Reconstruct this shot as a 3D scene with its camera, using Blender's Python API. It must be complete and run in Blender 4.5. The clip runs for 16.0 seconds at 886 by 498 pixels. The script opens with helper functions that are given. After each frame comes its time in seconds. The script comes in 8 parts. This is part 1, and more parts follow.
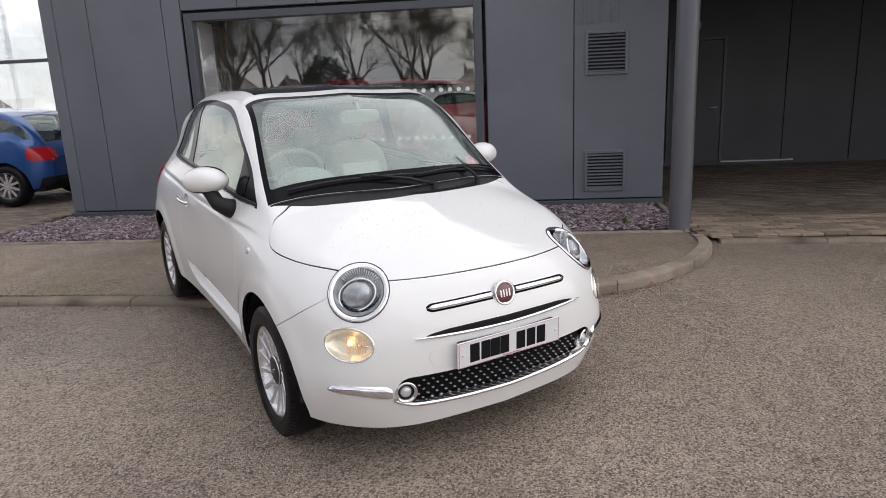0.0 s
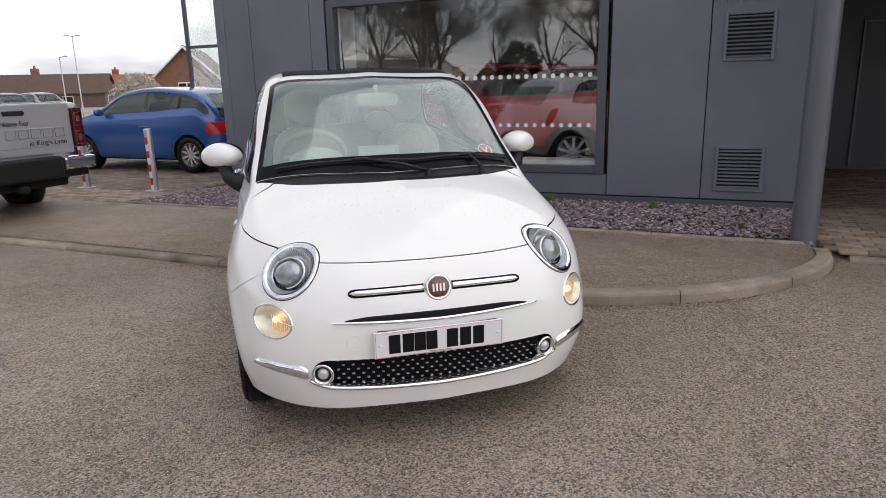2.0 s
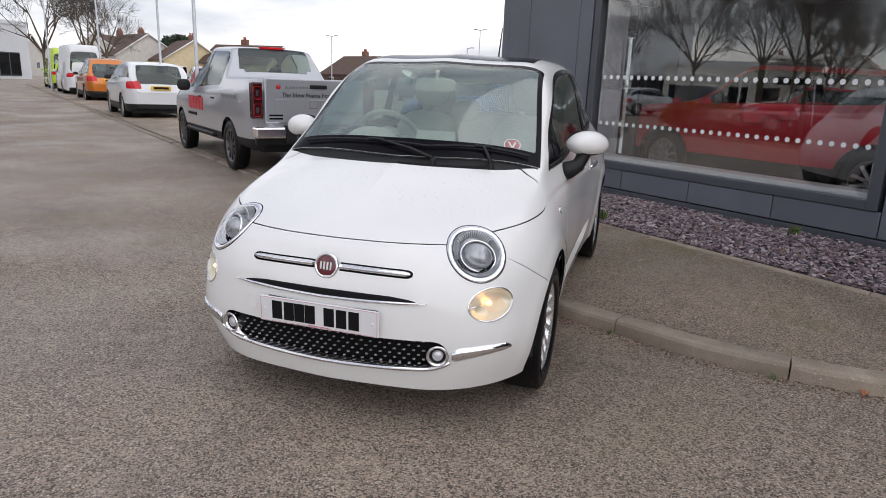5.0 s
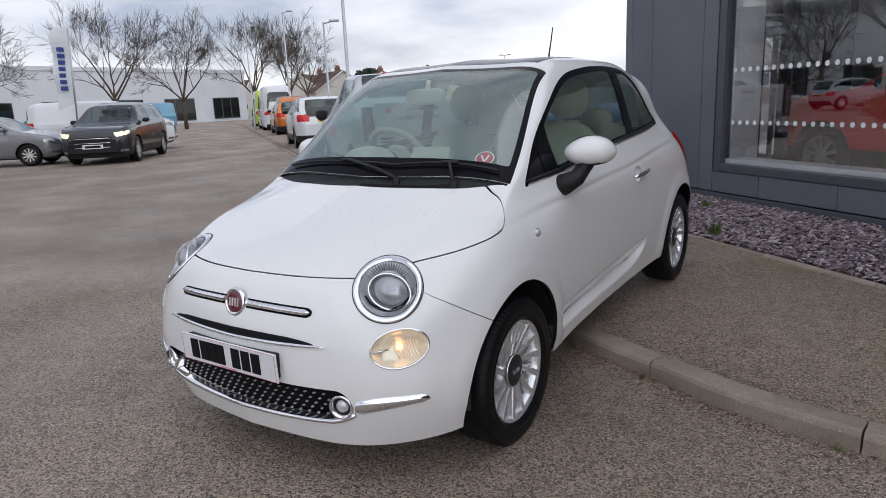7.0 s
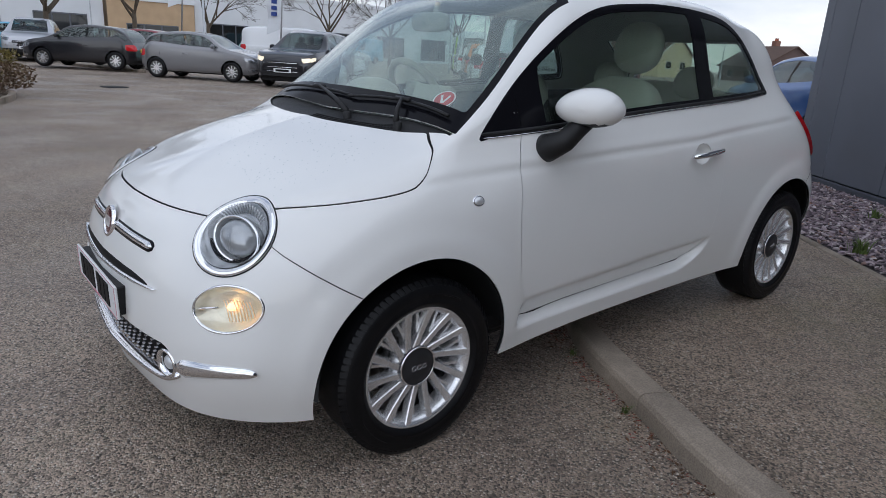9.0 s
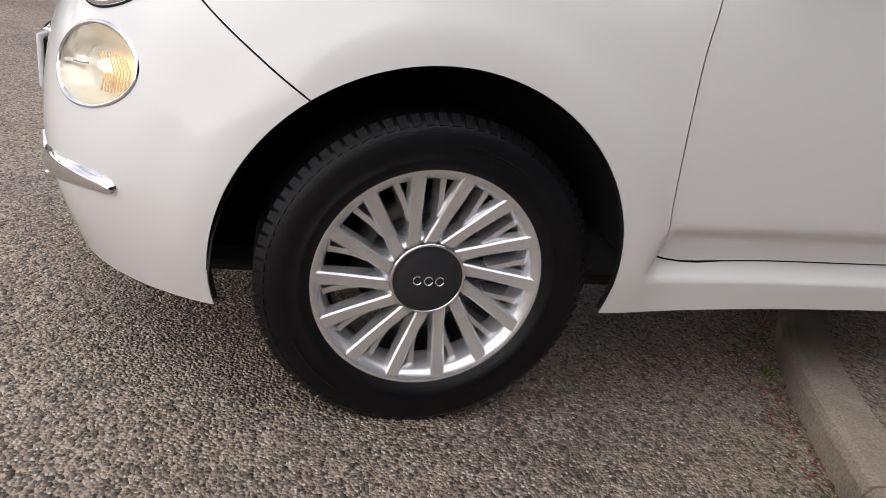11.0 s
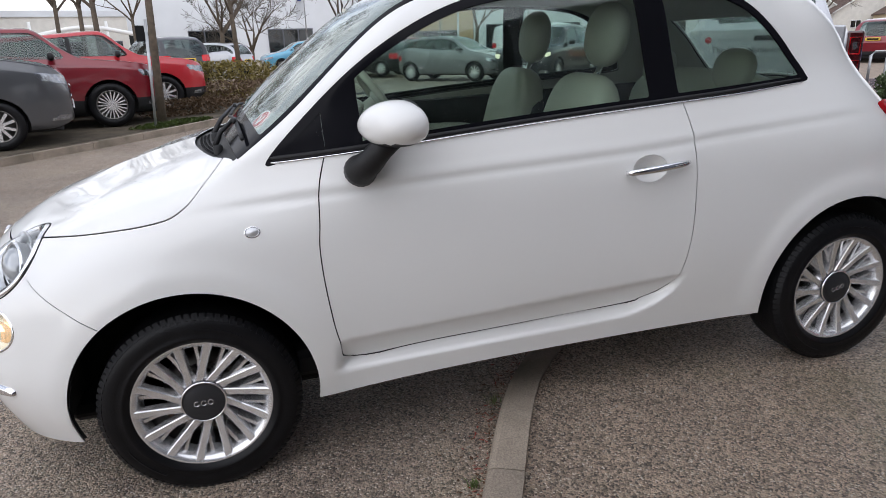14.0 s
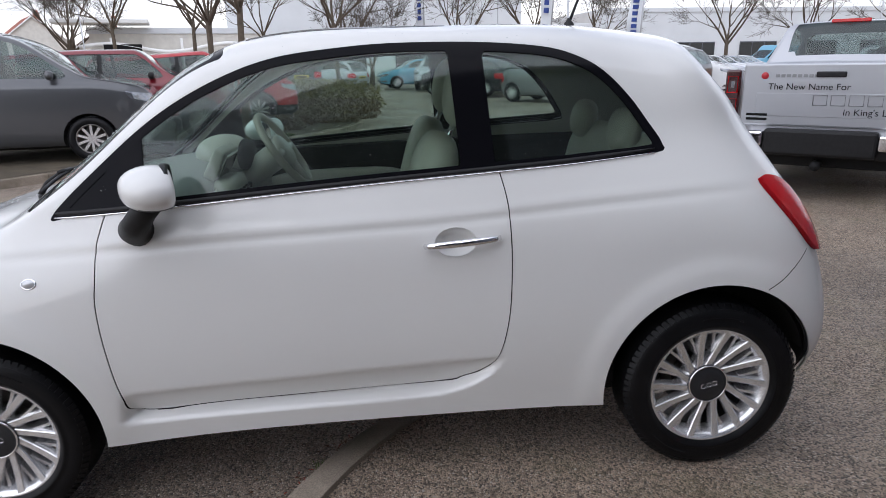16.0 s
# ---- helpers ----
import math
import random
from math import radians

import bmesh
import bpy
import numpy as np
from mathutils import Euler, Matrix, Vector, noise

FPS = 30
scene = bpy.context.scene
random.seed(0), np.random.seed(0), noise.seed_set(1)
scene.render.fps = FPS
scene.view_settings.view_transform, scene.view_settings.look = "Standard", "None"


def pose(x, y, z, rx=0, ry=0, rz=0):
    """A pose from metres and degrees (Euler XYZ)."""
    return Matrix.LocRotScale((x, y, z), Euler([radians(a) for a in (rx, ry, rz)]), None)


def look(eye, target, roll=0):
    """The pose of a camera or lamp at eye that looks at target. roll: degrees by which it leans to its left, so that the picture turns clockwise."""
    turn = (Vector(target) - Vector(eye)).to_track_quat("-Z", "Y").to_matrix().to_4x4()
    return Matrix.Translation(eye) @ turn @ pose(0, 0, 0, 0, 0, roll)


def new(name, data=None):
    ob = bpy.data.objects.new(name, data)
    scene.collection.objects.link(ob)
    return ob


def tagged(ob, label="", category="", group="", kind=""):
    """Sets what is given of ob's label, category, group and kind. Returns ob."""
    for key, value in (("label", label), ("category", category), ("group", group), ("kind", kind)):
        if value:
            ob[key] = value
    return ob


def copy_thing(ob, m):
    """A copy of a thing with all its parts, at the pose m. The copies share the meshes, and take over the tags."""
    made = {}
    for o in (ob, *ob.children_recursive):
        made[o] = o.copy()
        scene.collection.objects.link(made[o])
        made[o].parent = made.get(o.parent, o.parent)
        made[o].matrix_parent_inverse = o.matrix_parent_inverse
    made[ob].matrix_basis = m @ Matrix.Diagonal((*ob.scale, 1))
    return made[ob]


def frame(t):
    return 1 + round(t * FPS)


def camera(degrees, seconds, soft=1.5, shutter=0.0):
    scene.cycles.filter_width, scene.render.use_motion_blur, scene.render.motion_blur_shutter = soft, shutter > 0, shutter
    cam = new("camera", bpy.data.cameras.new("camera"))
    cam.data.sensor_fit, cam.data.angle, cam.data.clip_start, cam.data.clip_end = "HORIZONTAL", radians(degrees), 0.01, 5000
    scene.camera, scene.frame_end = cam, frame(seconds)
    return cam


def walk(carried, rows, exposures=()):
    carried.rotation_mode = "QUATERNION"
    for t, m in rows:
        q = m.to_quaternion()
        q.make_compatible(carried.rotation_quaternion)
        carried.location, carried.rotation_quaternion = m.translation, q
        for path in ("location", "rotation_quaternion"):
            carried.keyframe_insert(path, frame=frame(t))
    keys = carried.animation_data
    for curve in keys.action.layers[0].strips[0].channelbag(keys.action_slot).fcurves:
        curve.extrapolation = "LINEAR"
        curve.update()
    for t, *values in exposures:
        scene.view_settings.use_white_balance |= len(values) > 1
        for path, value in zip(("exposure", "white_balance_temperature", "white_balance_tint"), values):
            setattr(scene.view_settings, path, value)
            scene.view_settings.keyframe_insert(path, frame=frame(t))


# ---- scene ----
cam = camera(68.1, 16.0, soft=0.6)
PATH = [
    (0, (-1.534, -2.707, 1.439), (-0.51, -1.051, 0.982), -2.4),
    (0.5, (-1.267, -2.882, 1.438), (-0.421, -1.145, 0.922), 1.2),
    (1, (-1.065, -2.954, 1.446), (-0.279, -1.198, 0.9), 0.0),
    (1.5, (-0.832, -2.964, 1.404), (-0.067, -1.177, 0.934), 2.1),
    (2, (-0.593, -3.031, 1.402), (-0.101, -1.152, 0.923), -1.4),
    (2.5, (-0.315, -3.13, 1.411), (0.054, -1.235, 0.888), 0.2),
    (3, (-0.07, -3.084, 1.395), (0.108, -1.15, 0.918), 1.1),
    (3.5, (0.187, -3.022, 1.386), (0.215, -1.101, 0.831), 2.0),
    (4, (0.502, -2.997, 1.375), (0.23, -1.083, 0.863), 1.1),
    (4.2, (0.652, -2.984, 1.375), (0.282, -1.082, 0.877), 2.8),
    (6.3, (1.68, -2.465, 1.325), (0.829, -0.719, 0.848), -0.9),
    (6.5, (1.732, -2.367, 1.326), (0.824, -0.641, 0.887), 0.4),
    (7, (1.891, -2.124, 1.325), (0.794, -0.511, 0.882), -2.6),
    (7.5, (2.118, -1.902, 1.308), (0.829, -0.419, 0.935), 0.9),
    (8, (2.257, -1.687, 1.276), (0.79, -0.385, 0.885), -0.5),
    (8.5, (2.273, -1.411, 1.277), (0.78, -0.147, 0.857), 7.0),
    (9, (2.231, -1.144, 1.223), (0.754, 0.079, 0.654), 3.4),
    (9.5, (2.134, -0.823, 1.053), (0.507, 0.155, 0.423), 5.0),
    (10, (1.963, -0.646, 0.787), (0.262, 0.176, 0.13), 8.8),
    (10.2, (1.855, -0.553, 0.724), (0.124, 0.216, 0.08), 9.9),
    (12.3, (1.717, -0.143, 0.84), (-0.073, 0.12, -0.012), 6.7),
    (12.5, (1.837, -0.12, 0.862), (-0.014, 0.17, 0.163), 2.5),
    (13, (2.207, -0.092, 1.072), (0.321, 0.258, 0.504), -0.2),
    (13.5, (2.434, 0.027, 1.213), (0.598, 0.485, 0.566), -1.6),
    (14, (2.635, 0.269, 1.297), (0.79, 0.749, 0.692), -1.7),
    (14.5, (2.679, 0.473, 1.312), (0.855, 1.086, 0.764), -0.3),
    (15, (2.617, 0.774, 1.356), (0.742, 1.231, 0.829), 0.6),
    (15.5, (2.615, 0.984, 1.378), (0.696, 1.281, 0.9), -2.8),
    (16, (2.673, 1.297, 1.411), (0.756, 1.422, 0.858), -0.9),
]
EXPOSURES = [(0.0, 0.63, 6280, 14), (4.0, 0.48, 6200, 14), (6.5, 0.34, 5930, 14), (8.0, 0.14, 5750, 12), (9.0, 0.15, 5600, 11), (9.6, 0.36, 5650, 11), (10.2, 0.55, 6250, 14), (12.3, 1.13, 6400, 15), (12.6, 1.09, 6350, 15), (13.0, 0.76, 5900, 12), (13.5, 0.72, 5800, 12), (14.5, 0.84, 6150, 14), (16.0, 0.68, 5850, 14)]
walk(cam, [(t, look(eye, target, roll)) for t, eye, target, roll in PATH], EXPOSURES)

# ---- world and light ----
world = bpy.data.worlds.new("overcast_sky")
scene.world = world
world.use_nodes = True
wn, wl = world.node_tree.nodes, world.node_tree.links
wn.clear()
w_out, w_bg = wn.new("ShaderNodeOutputWorld"), wn.new("ShaderNodeBackground")
sky = wn.new("ShaderNodeTexSky")
sky.sky_type, sky.sun_disc = "NISHITA", False
sky.sun_elevation, sky.sun_rotation = radians(40), radians(112)
w_tc, w_map = wn.new("ShaderNodeTexCoord"), wn.new("ShaderNodeMapping")
w_map.inputs["Scale"].default_value = (1.0, 1.0, 3.2)
w_no, w_ramp, w_mix = wn.new("ShaderNodeTexNoise"), wn.new("ShaderNodeValToRGB"), wn.new("ShaderNodeMix")
w_no.inputs["Scale"].default_value, w_no.inputs["Detail"].default_value, w_no.inputs["Roughness"].default_value = 2.3, 7.0, 0.52
w_ramp.color_ramp.elements[0].position, w_ramp.color_ramp.elements[0].color = 0.36, (4.4, 4.75, 5.4, 1)
w_ramp.color_ramp.elements[1].position, w_ramp.color_ramp.elements[1].color = 0.66, (11.2, 10.7, 9.9, 1)
w_mid = w_ramp.color_ramp.elements.new(0.48)
w_mid.color = (7.7, 7.8, 8.0, 1)
w_mix.data_type = "RGBA"
w_mix.inputs[0].default_value = 0.9
wl.new(w_tc.outputs["Generated"], w_map.inputs[0])
wl.new(w_map.outputs[0], w_no.inputs["Vector"])
wl.new(w_no.outputs[0], w_ramp.inputs[0])
wl.new(sky.outputs[0], w_mix.inputs[6])
wl.new(w_ramp.outputs[0], w_mix.inputs[7])
w_sep, w_up, w_tint, w_mul = wn.new("ShaderNodeSeparateXYZ"), wn.new("ShaderNodeMapRange"), wn.new("ShaderNodeValToRGB"), wn.new("ShaderNodeMix")
w_up.inputs["From Min"].default_value, w_up.inputs["From Max"].default_value = 0.0, 0.9
w_tint.color_ramp.elements[0].position, w_tint.color_ramp.elements[0].color = 0.0, (1.22, 1.16, 1.06, 1)
w_tint.color_ramp.elements[1].position, w_tint.color_ramp.elements[1].color = 1.0, (0.80, 0.805, 0.82, 1)
w_tint.color_ramp.elements.new(0.3).color = (1.02, 1.02, 1.03, 1)
w_mul.data_type, w_mul.blend_type = "RGBA", "MULTIPLY"
w_mul.inputs[0].default_value = 1.0
wl.new(w_tc.outputs["Generated"], w_sep.inputs[0])
wl.new(w_sep.outputs[2], w_up.inputs["Value"])
wl.new(w_up.outputs[0], w_tint.inputs[0])
wl.new(w_mix.outputs[2], w_mul.inputs[6])
wl.new(w_tint.outputs[0], w_mul.inputs[7])
wl.new(w_mul.outputs[2], w_bg.inputs[0])
w_bg.inputs[1].default_value = 0.088
wl.new(w_bg.outputs[0], w_out.inputs[0])

sun_data = bpy.data.lights.new("sun", "SUN")
sun_data.energy, sun_data.angle, sun_data.color = 1.3, radians(120), (1.0, 0.96, 0.9)
sun = new("sun", sun_data)
sun.matrix_world = look((5.5, -2.2, 5.0), (0, 0, 0))
scene.view_settings.exposure = 0.0

# ---- materials ----
def mat(name, color, rough=0.5, metal=0.0, vary=0.0, scale=8.0, fine=0.0, fine_scale=120.0, bump=0.0, bump_scale=60.0, coat=0.0, emit=0.0, random=0.0, dirt=None):
    """A Principled material: base colour, broad and fine variation, relief, clear coat, a shift of its own per object, dirt of another colour."""
    m = bpy.data.materials.new(name)
    m.use_nodes = True
    n, l = m.node_tree.nodes, m.node_tree.links
    b = n["Principled BSDF"]
    col = tuple(color[:3]) + (1,)
    b.inputs["Base Color"].default_value = col
    b.inputs["Roughness"].default_value, b.inputs["Metallic"].default_value = rough, metal
    b.inputs["Coat Weight"].default_value, b.inputs["Coat Roughness"].default_value = coat, 0.04
    if emit:
        b.inputs["Emission Color"].default_value, b.inputs["Emission Strength"].default_value = col, emit
    tc = n.new("ShaderNodeTexCoord")
    last = None

    def noise_tex(s, detail=4.0):
        t = n.new("ShaderNodeTexNoise")
        t.inputs["Scale"].default_value, t.inputs["Detail"].default_value = s, detail
        l.new(tc.outputs["Object"], t.inputs["Vector"])
        return t

    def scaled(value_socket, amount, before):
        hsv, mr = n.new("ShaderNodeHueSaturation"), n.new("ShaderNodeMapRange")
        mr.inputs["To Min"].default_value, mr.inputs["To Max"].default_value = 1 - amount, 1 + amount
        mr.inputs["From Min"].default_value, mr.inputs["From Max"].default_value = 0.25, 0.75
        l.new(value_socket, mr.inputs["Value"])
        l.new(mr.outputs[0], hsv.inputs["Value"])
        if before is None:
            hsv.inputs["Color"].default_value = col
        else:
            l.new(before, hsv.inputs["Color"])
        return hsv.outputs[0]

    if vary:
        last = scaled(noise_tex(scale).outputs[0], vary, last)
    if fine:
        last = scaled(noise_tex(fine_scale, 2.0).outputs[0], fine, last)
    if random:
        oi = n.new("ShaderNodeObjectInfo")
        last = scaled(oi.outputs["Random"], random, last)
    if dirt:
        mix, mr = n.new("ShaderNodeMix"), n.new("ShaderNodeMapRange")
        mix.data_type = "RGBA"
        mr.inputs["From Min"].default_value, mr.inputs["From Max"].default_value = 0.5, 0.72
        mr.inputs["To Max"].default_value = dirt[1]
        l.new(noise_tex(dirt[2], 6.0).outputs[0], mr.inputs["Value"])
        l.new(mr.outputs[0], mix.inputs[0])
        if last is None:
            mix.inputs[6].default_value = col
        else:
            l.new(last, mix.inputs[6])
        mix.inputs[7].default_value = dirt[0]
        last = mix.outputs[2]
    if last is not None:
        l.new(last, b.inputs["Base Color"])
    if bump:
        bp = n.new("ShaderNodeBump")
        bp.inputs["Strength"].default_value, bp.inputs["Distance"].default_value = bump, 0.01
        l.new(noise_tex(bump_scale).outputs[0], bp.inputs["Height"])
        l.new(bp.outputs[0], b.inputs["Normal"])
    return m


def asphalt(name, dark, light, stone, moss=0.0):
    """Worn asphalt: dark binder with pale stone chips of about a centimetre, broad stains, optional moss."""
    m = bpy.data.materials.new(name)
    m.use_nodes = True
    n, l = m.node_tree.nodes, m.node_tree.links
    b = n["Principled BSDF"]
    tc = n.new("ShaderNodeTexCoord")
    b.inputs["Specular IOR Level"].default_value = 0.5

    def tex(kind, s, **k):
        t = n.new(kind)
        t.inputs["Scale"].default_value = s
        for key, v in k.items():
            t.inputs[key].default_value = v
        l.new(tc.outputs["Object"], t.inputs["Vector"])
        return t

    def ramp(sock, a, ca, z, cz):
        r = n.new("ShaderNodeValToRGB")
        r.color_ramp.elements[0].position, r.color_ramp.elements[0].color = a, ca
        r.color_ramp.elements[1].position, r.color_ramp.elements[1].color = z, cz
        l.new(sock, r.inputs[0])
        return r.outputs[0]

    def mixc(fac, a, c, mode="MIX"):
        x = n.new("ShaderNodeMix")
        x.data_type, x.blend_type = "RGBA", mode
        if isinstance(fac, float):
            x.inputs[0].default_value = fac
        else:
            l.new(fac, x.inputs[0])
        for i, v in ((6, a), (7, c)):
            if isinstance(v, tuple):
                x.inputs[i].default_value = v
            else:
                l.new(v, x.inputs[i])
        return x.outputs[2]

    chips = tex("ShaderNodeTexVoronoi", 145.0)
    sep = n.new("ShaderNodeSeparateColor")
    l.new(chips.outputs["Color"], sep.inputs[0])
    broad = ramp(tex("ShaderNodeTexNoise", 0.55, Detail=8.0, Roughness=0.62).outputs[0], 0.36, dark, 0.66, light)
    mid = ramp(tex("ShaderNodeTexNoise", 9.0, Detail=6.0, Roughness=0.7).outputs[0], 0.3, (0.84, 0.84, 0.84, 1), 0.7, (1.16, 1.16, 1.16, 1))
    base = mixc(1.0, broad, mid, "MULTIPLY")
    tone = ramp(sep.outputs[0], 0.05, (0.27, 0.27, 0.27, 1), 0.85, (1.64, 1.59, 1.51, 1))
    base = mixc(1.0, base, tone, "MULTIPLY")
    pale = ramp(sep.outputs[1], 0.855, (0, 0, 0, 1), 0.92, (1, 1, 1, 1))
    inner = ramp(chips.outputs["Distance"], 0.25, (1, 1, 1, 1), 0.5, (0.25, 0.25, 0.25, 1))
    fac = n.new("ShaderNodeMath")
    fac.operation = "MULTIPLY"
    l.new(pale, fac.inputs[0])
    l.new(inner, fac.inputs[1])
    base = mixc(fac.outputs[0], base, stone)
    if moss:
        patch = ramp(tex("ShaderNodeTexNoise", 1.1, Detail=9.0, Roughness=0.7).outputs[0], 0.5, (0, 0, 0, 1), 0.68, (moss, moss, moss, 1))
        base = mixc(patch, base, (0.135, 0.125, 0.045, 1))
    l.new(base, b.inputs["Base Color"])
    wet = ramp(tex("ShaderNodeTexNoise", 0.8, Detail=5.0).outputs[0], 0.36, (0.36, 0.36, 0.36, 1), 0.62, (0.74, 0.74, 0.74, 1))
    l.new(wet, b.inputs["Roughness"])
    bp = n.new("ShaderNodeBump")
    bp.inputs["Strength"].default_value, bp.inputs["Distance"].default_value = 1.0, 0.008
    inv = ramp(chips.outputs["Distance"], 0.0, (1, 1, 1, 1), 0.75, (0, 0, 0, 1))
    l.new(inv, bp.inputs["Height"])
    l.new(bp.outputs[0], b.inputs["Normal"])
    return m


def glass(name, tint, rough=0.0, normal=0.04, haze=0.0):
    """Thin glass: tinted transparency, gloss that grows towards the edge-on view, and a faint veil of dirt and rain
    that also paints in hazy sky reflection.
    """
    m = bpy.data.materials.new(name)
    m.use_nodes = True
    n, l = m.node_tree.nodes, m.node_tree.links
    n.remove(n["Principled BSDF"])
    tr, gl, lw, mx = n.new("ShaderNodeBsdfTransparent"), n.new("ShaderNodeBsdfGlossy"), n.new("ShaderNodeLayerWeight"), n.new("ShaderNodeMixShader")
    pw, mr = n.new("ShaderNodeMath"), n.new("ShaderNodeMapRange")
    tr.inputs[0].default_value = tuple(tint) + (1,)
    gl.inputs["Roughness"].default_value = rough
    gl.inputs["Color"].default_value = (0.95, 0.97, 0.97, 1)
    pw.operation, pw.inputs[1].default_value = "POWER", 5.0
    mr.inputs["To Min"].default_value = normal
    l.new(lw.outputs["Facing"], pw.inputs[0])
    l.new(pw.outputs[0], mr.inputs["Value"])
    l.new(mr.outputs[0], mx.inputs[0])
    l.new(gl.outputs[0], mx.inputs[2])
    body = tr.outputs[0]
    # diffuse green veil, raised to paint the sky's hazy reflection into the windscreen
    if haze:
        df, fm, no, fr = n.new("ShaderNodeBsdfDiffuse"), n.new("ShaderNodeMixShader"), n.new("ShaderNodeTexNoise"), n.new("ShaderNodeMapRange")
        tc = n.new("ShaderNodeTexCoord")
        df.inputs[0].default_value = (0.54, 0.66, 0.61, 1)
        no.inputs["Scale"].default_value, no.inputs["Detail"].default_value = 5.0, 5.0
        l.new(tc.outputs["Object"], no.inputs["Vector"])
        fr.inputs["To Min"].default_value, fr.inputs["To Max"].default_value = haze * 0.5, haze * 1.5
        l.new(no.outputs[0], fr.inputs["Value"])
        l.new(fr.outputs[0], fm.inputs[0])
        l.new(body, fm.inputs[1])
        l.new(df.outputs[0], fm.inputs[2])
        body = fm.outputs[0]
    l.new(body, mx.inputs[1])
    l.new(mx.outputs[0], n["Material Output"].inputs[0])
    return m


M_ROAD = asphalt("road_asphalt", (0.205, 0.163, 0.131, 1), (0.350, 0.287, 0.234, 1), (0.74, 0.68, 0.59, 1), moss=0.22)
M_FOOTWAY = asphalt("footway_asphalt", (0.195, 0.153, 0.119, 1), (0.375, 0.300, 0.236, 1), (0.66, 0.59, 0.49, 1), moss=0.7)
M_KERB = mat("kerb_concrete", (0.265, 0.219, 0.172), 0.85, vary=0.3, scale=6, fine=0.3, fine_scale=180, bump=0.5, bump_scale=150, random=0.12, dirt=((0.08, 0.07, 0.045, 1), 0.9, 3.0))
M_CLAD = mat("grey_cladding", (0.122, 0.131, 0.156), 0.42, vary=0.1, scale=1.2, bump=0.02, bump_scale=5, dirt=((0.09, 0.093, 0.1, 1), 0.3, 1.6), random=0.06)
M_FRAME = mat("grey_frame", (0.07, 0.076, 0.09), 0.38, vary=0.08, scale=3)
# darker cladding grey: the covered passage's shade is painted into this colour
M_SHADEWALL = mat("shaded_wall", (0.05, 0.053, 0.064), 0.5, vary=0.12, scale=1.5)
M_JOINT = mat("joint_black", (0.008, 0.008, 0.009), 0.8)
M_WHITE = mat("white_paint", (0.77, 0.768, 0.75), 0.5, coat=1.0, vary=0.012, scale=2.0)
M_BLACK = mat("black_gloss", (0.006, 0.006, 0.008), 0.14, coat=0.1)
M_PLASTIC = mat("black_plastic", (0.014, 0.014, 0.015), 0.5, vary=0.25, scale=30, bump=0.1, bump_scale=400)
M_RUBBER = mat("tyre_rubber", (0.006, 0.006, 0.007), 0.38, vary=0.3, scale=14, bump=0.15, bump_scale=200)
M_BLACK.node_tree.nodes["Principled BSDF"].inputs["Specular IOR Level"].default_value = 0.08
M_BLACK.node_tree.nodes["Principled BSDF"].inputs["Coat Weight"].default_value = 0.0
M_RUBBER.node_tree.nodes["Principled BSDF"].inputs["Specular IOR Level"].default_value = 0.2
M_PLASTIC.node_tree.nodes["Principled BSDF"].inputs["Specular IOR Level"].default_value = 0.3
M_CHROME = mat("chrome", (0.82, 0.82, 0.84), 0.06, metal=1.0)
M_ALLOY = mat("alloy_silver", (0.78, 0.78, 0.79), 0.26, metal=0.75, vary=0.08, scale=20)
M_GLASS = glass("car_glass", (0.82, 0.88, 0.85), normal=0.11, haze=0.06)
M_SIDEGLASS = glass("side_glass", (0.80, 0.87, 0.84), normal=0.035, haze=0.004)
M_DROP = glass("rain_drop", (0.8, 0.83, 0.83), normal=0.22)
M_LENS = glass("clear_lens", (0.96, 0.97, 0.97), normal=0.03)
M_WINDOW = glass("window_glass", (0.96, 0.97, 0.97), normal=0.12)
# ---- mesh helpers ----
B = pose(3.10, 3.67, 0, 0, 0, -37.57)  # the building's frame: X along its front, Y into it


def in_b(x, y, z=0.0):
    return B @ Vector((x, y, z))


def mesh_np(name, verts, faces, material, smooth=False):
    me = bpy.data.meshes.new(name)
    me.from_pydata([tuple(map(float, v)) for v in verts], [], [tuple(map(int, f)) for f in faces])
    me.materials.append(material)
    if smooth:
        me.polygons.foreach_set("use_smooth", [True] * len(me.polygons))
    me.update()
    return me


def solid(name, verts, faces, material, parent=None, label="", smooth=False):
    ob = new(name, mesh_np(name, verts, faces, material, smooth))
    if parent is not None:
        ob.parent = parent
    if label:
        ob["label"] = label
    return ob


def part(name, bm, material, parent=None, label="", smooth=False):
    me = bpy.data.meshes.new(name)
    bm.to_mesh(me)
    bm.free()
    me.materials.append(material)
    if smooth:
        me.polygons.foreach_set("use_smooth", [True] * len(me.polygons))
    ob = new(name, me)
    if parent is not None:
        ob.parent = parent
    if label:
        ob["label"] = label
    return ob


def empty(name, m=None):
    e = new(name)
    if m is not None:
        e.matrix_world = m
    return e


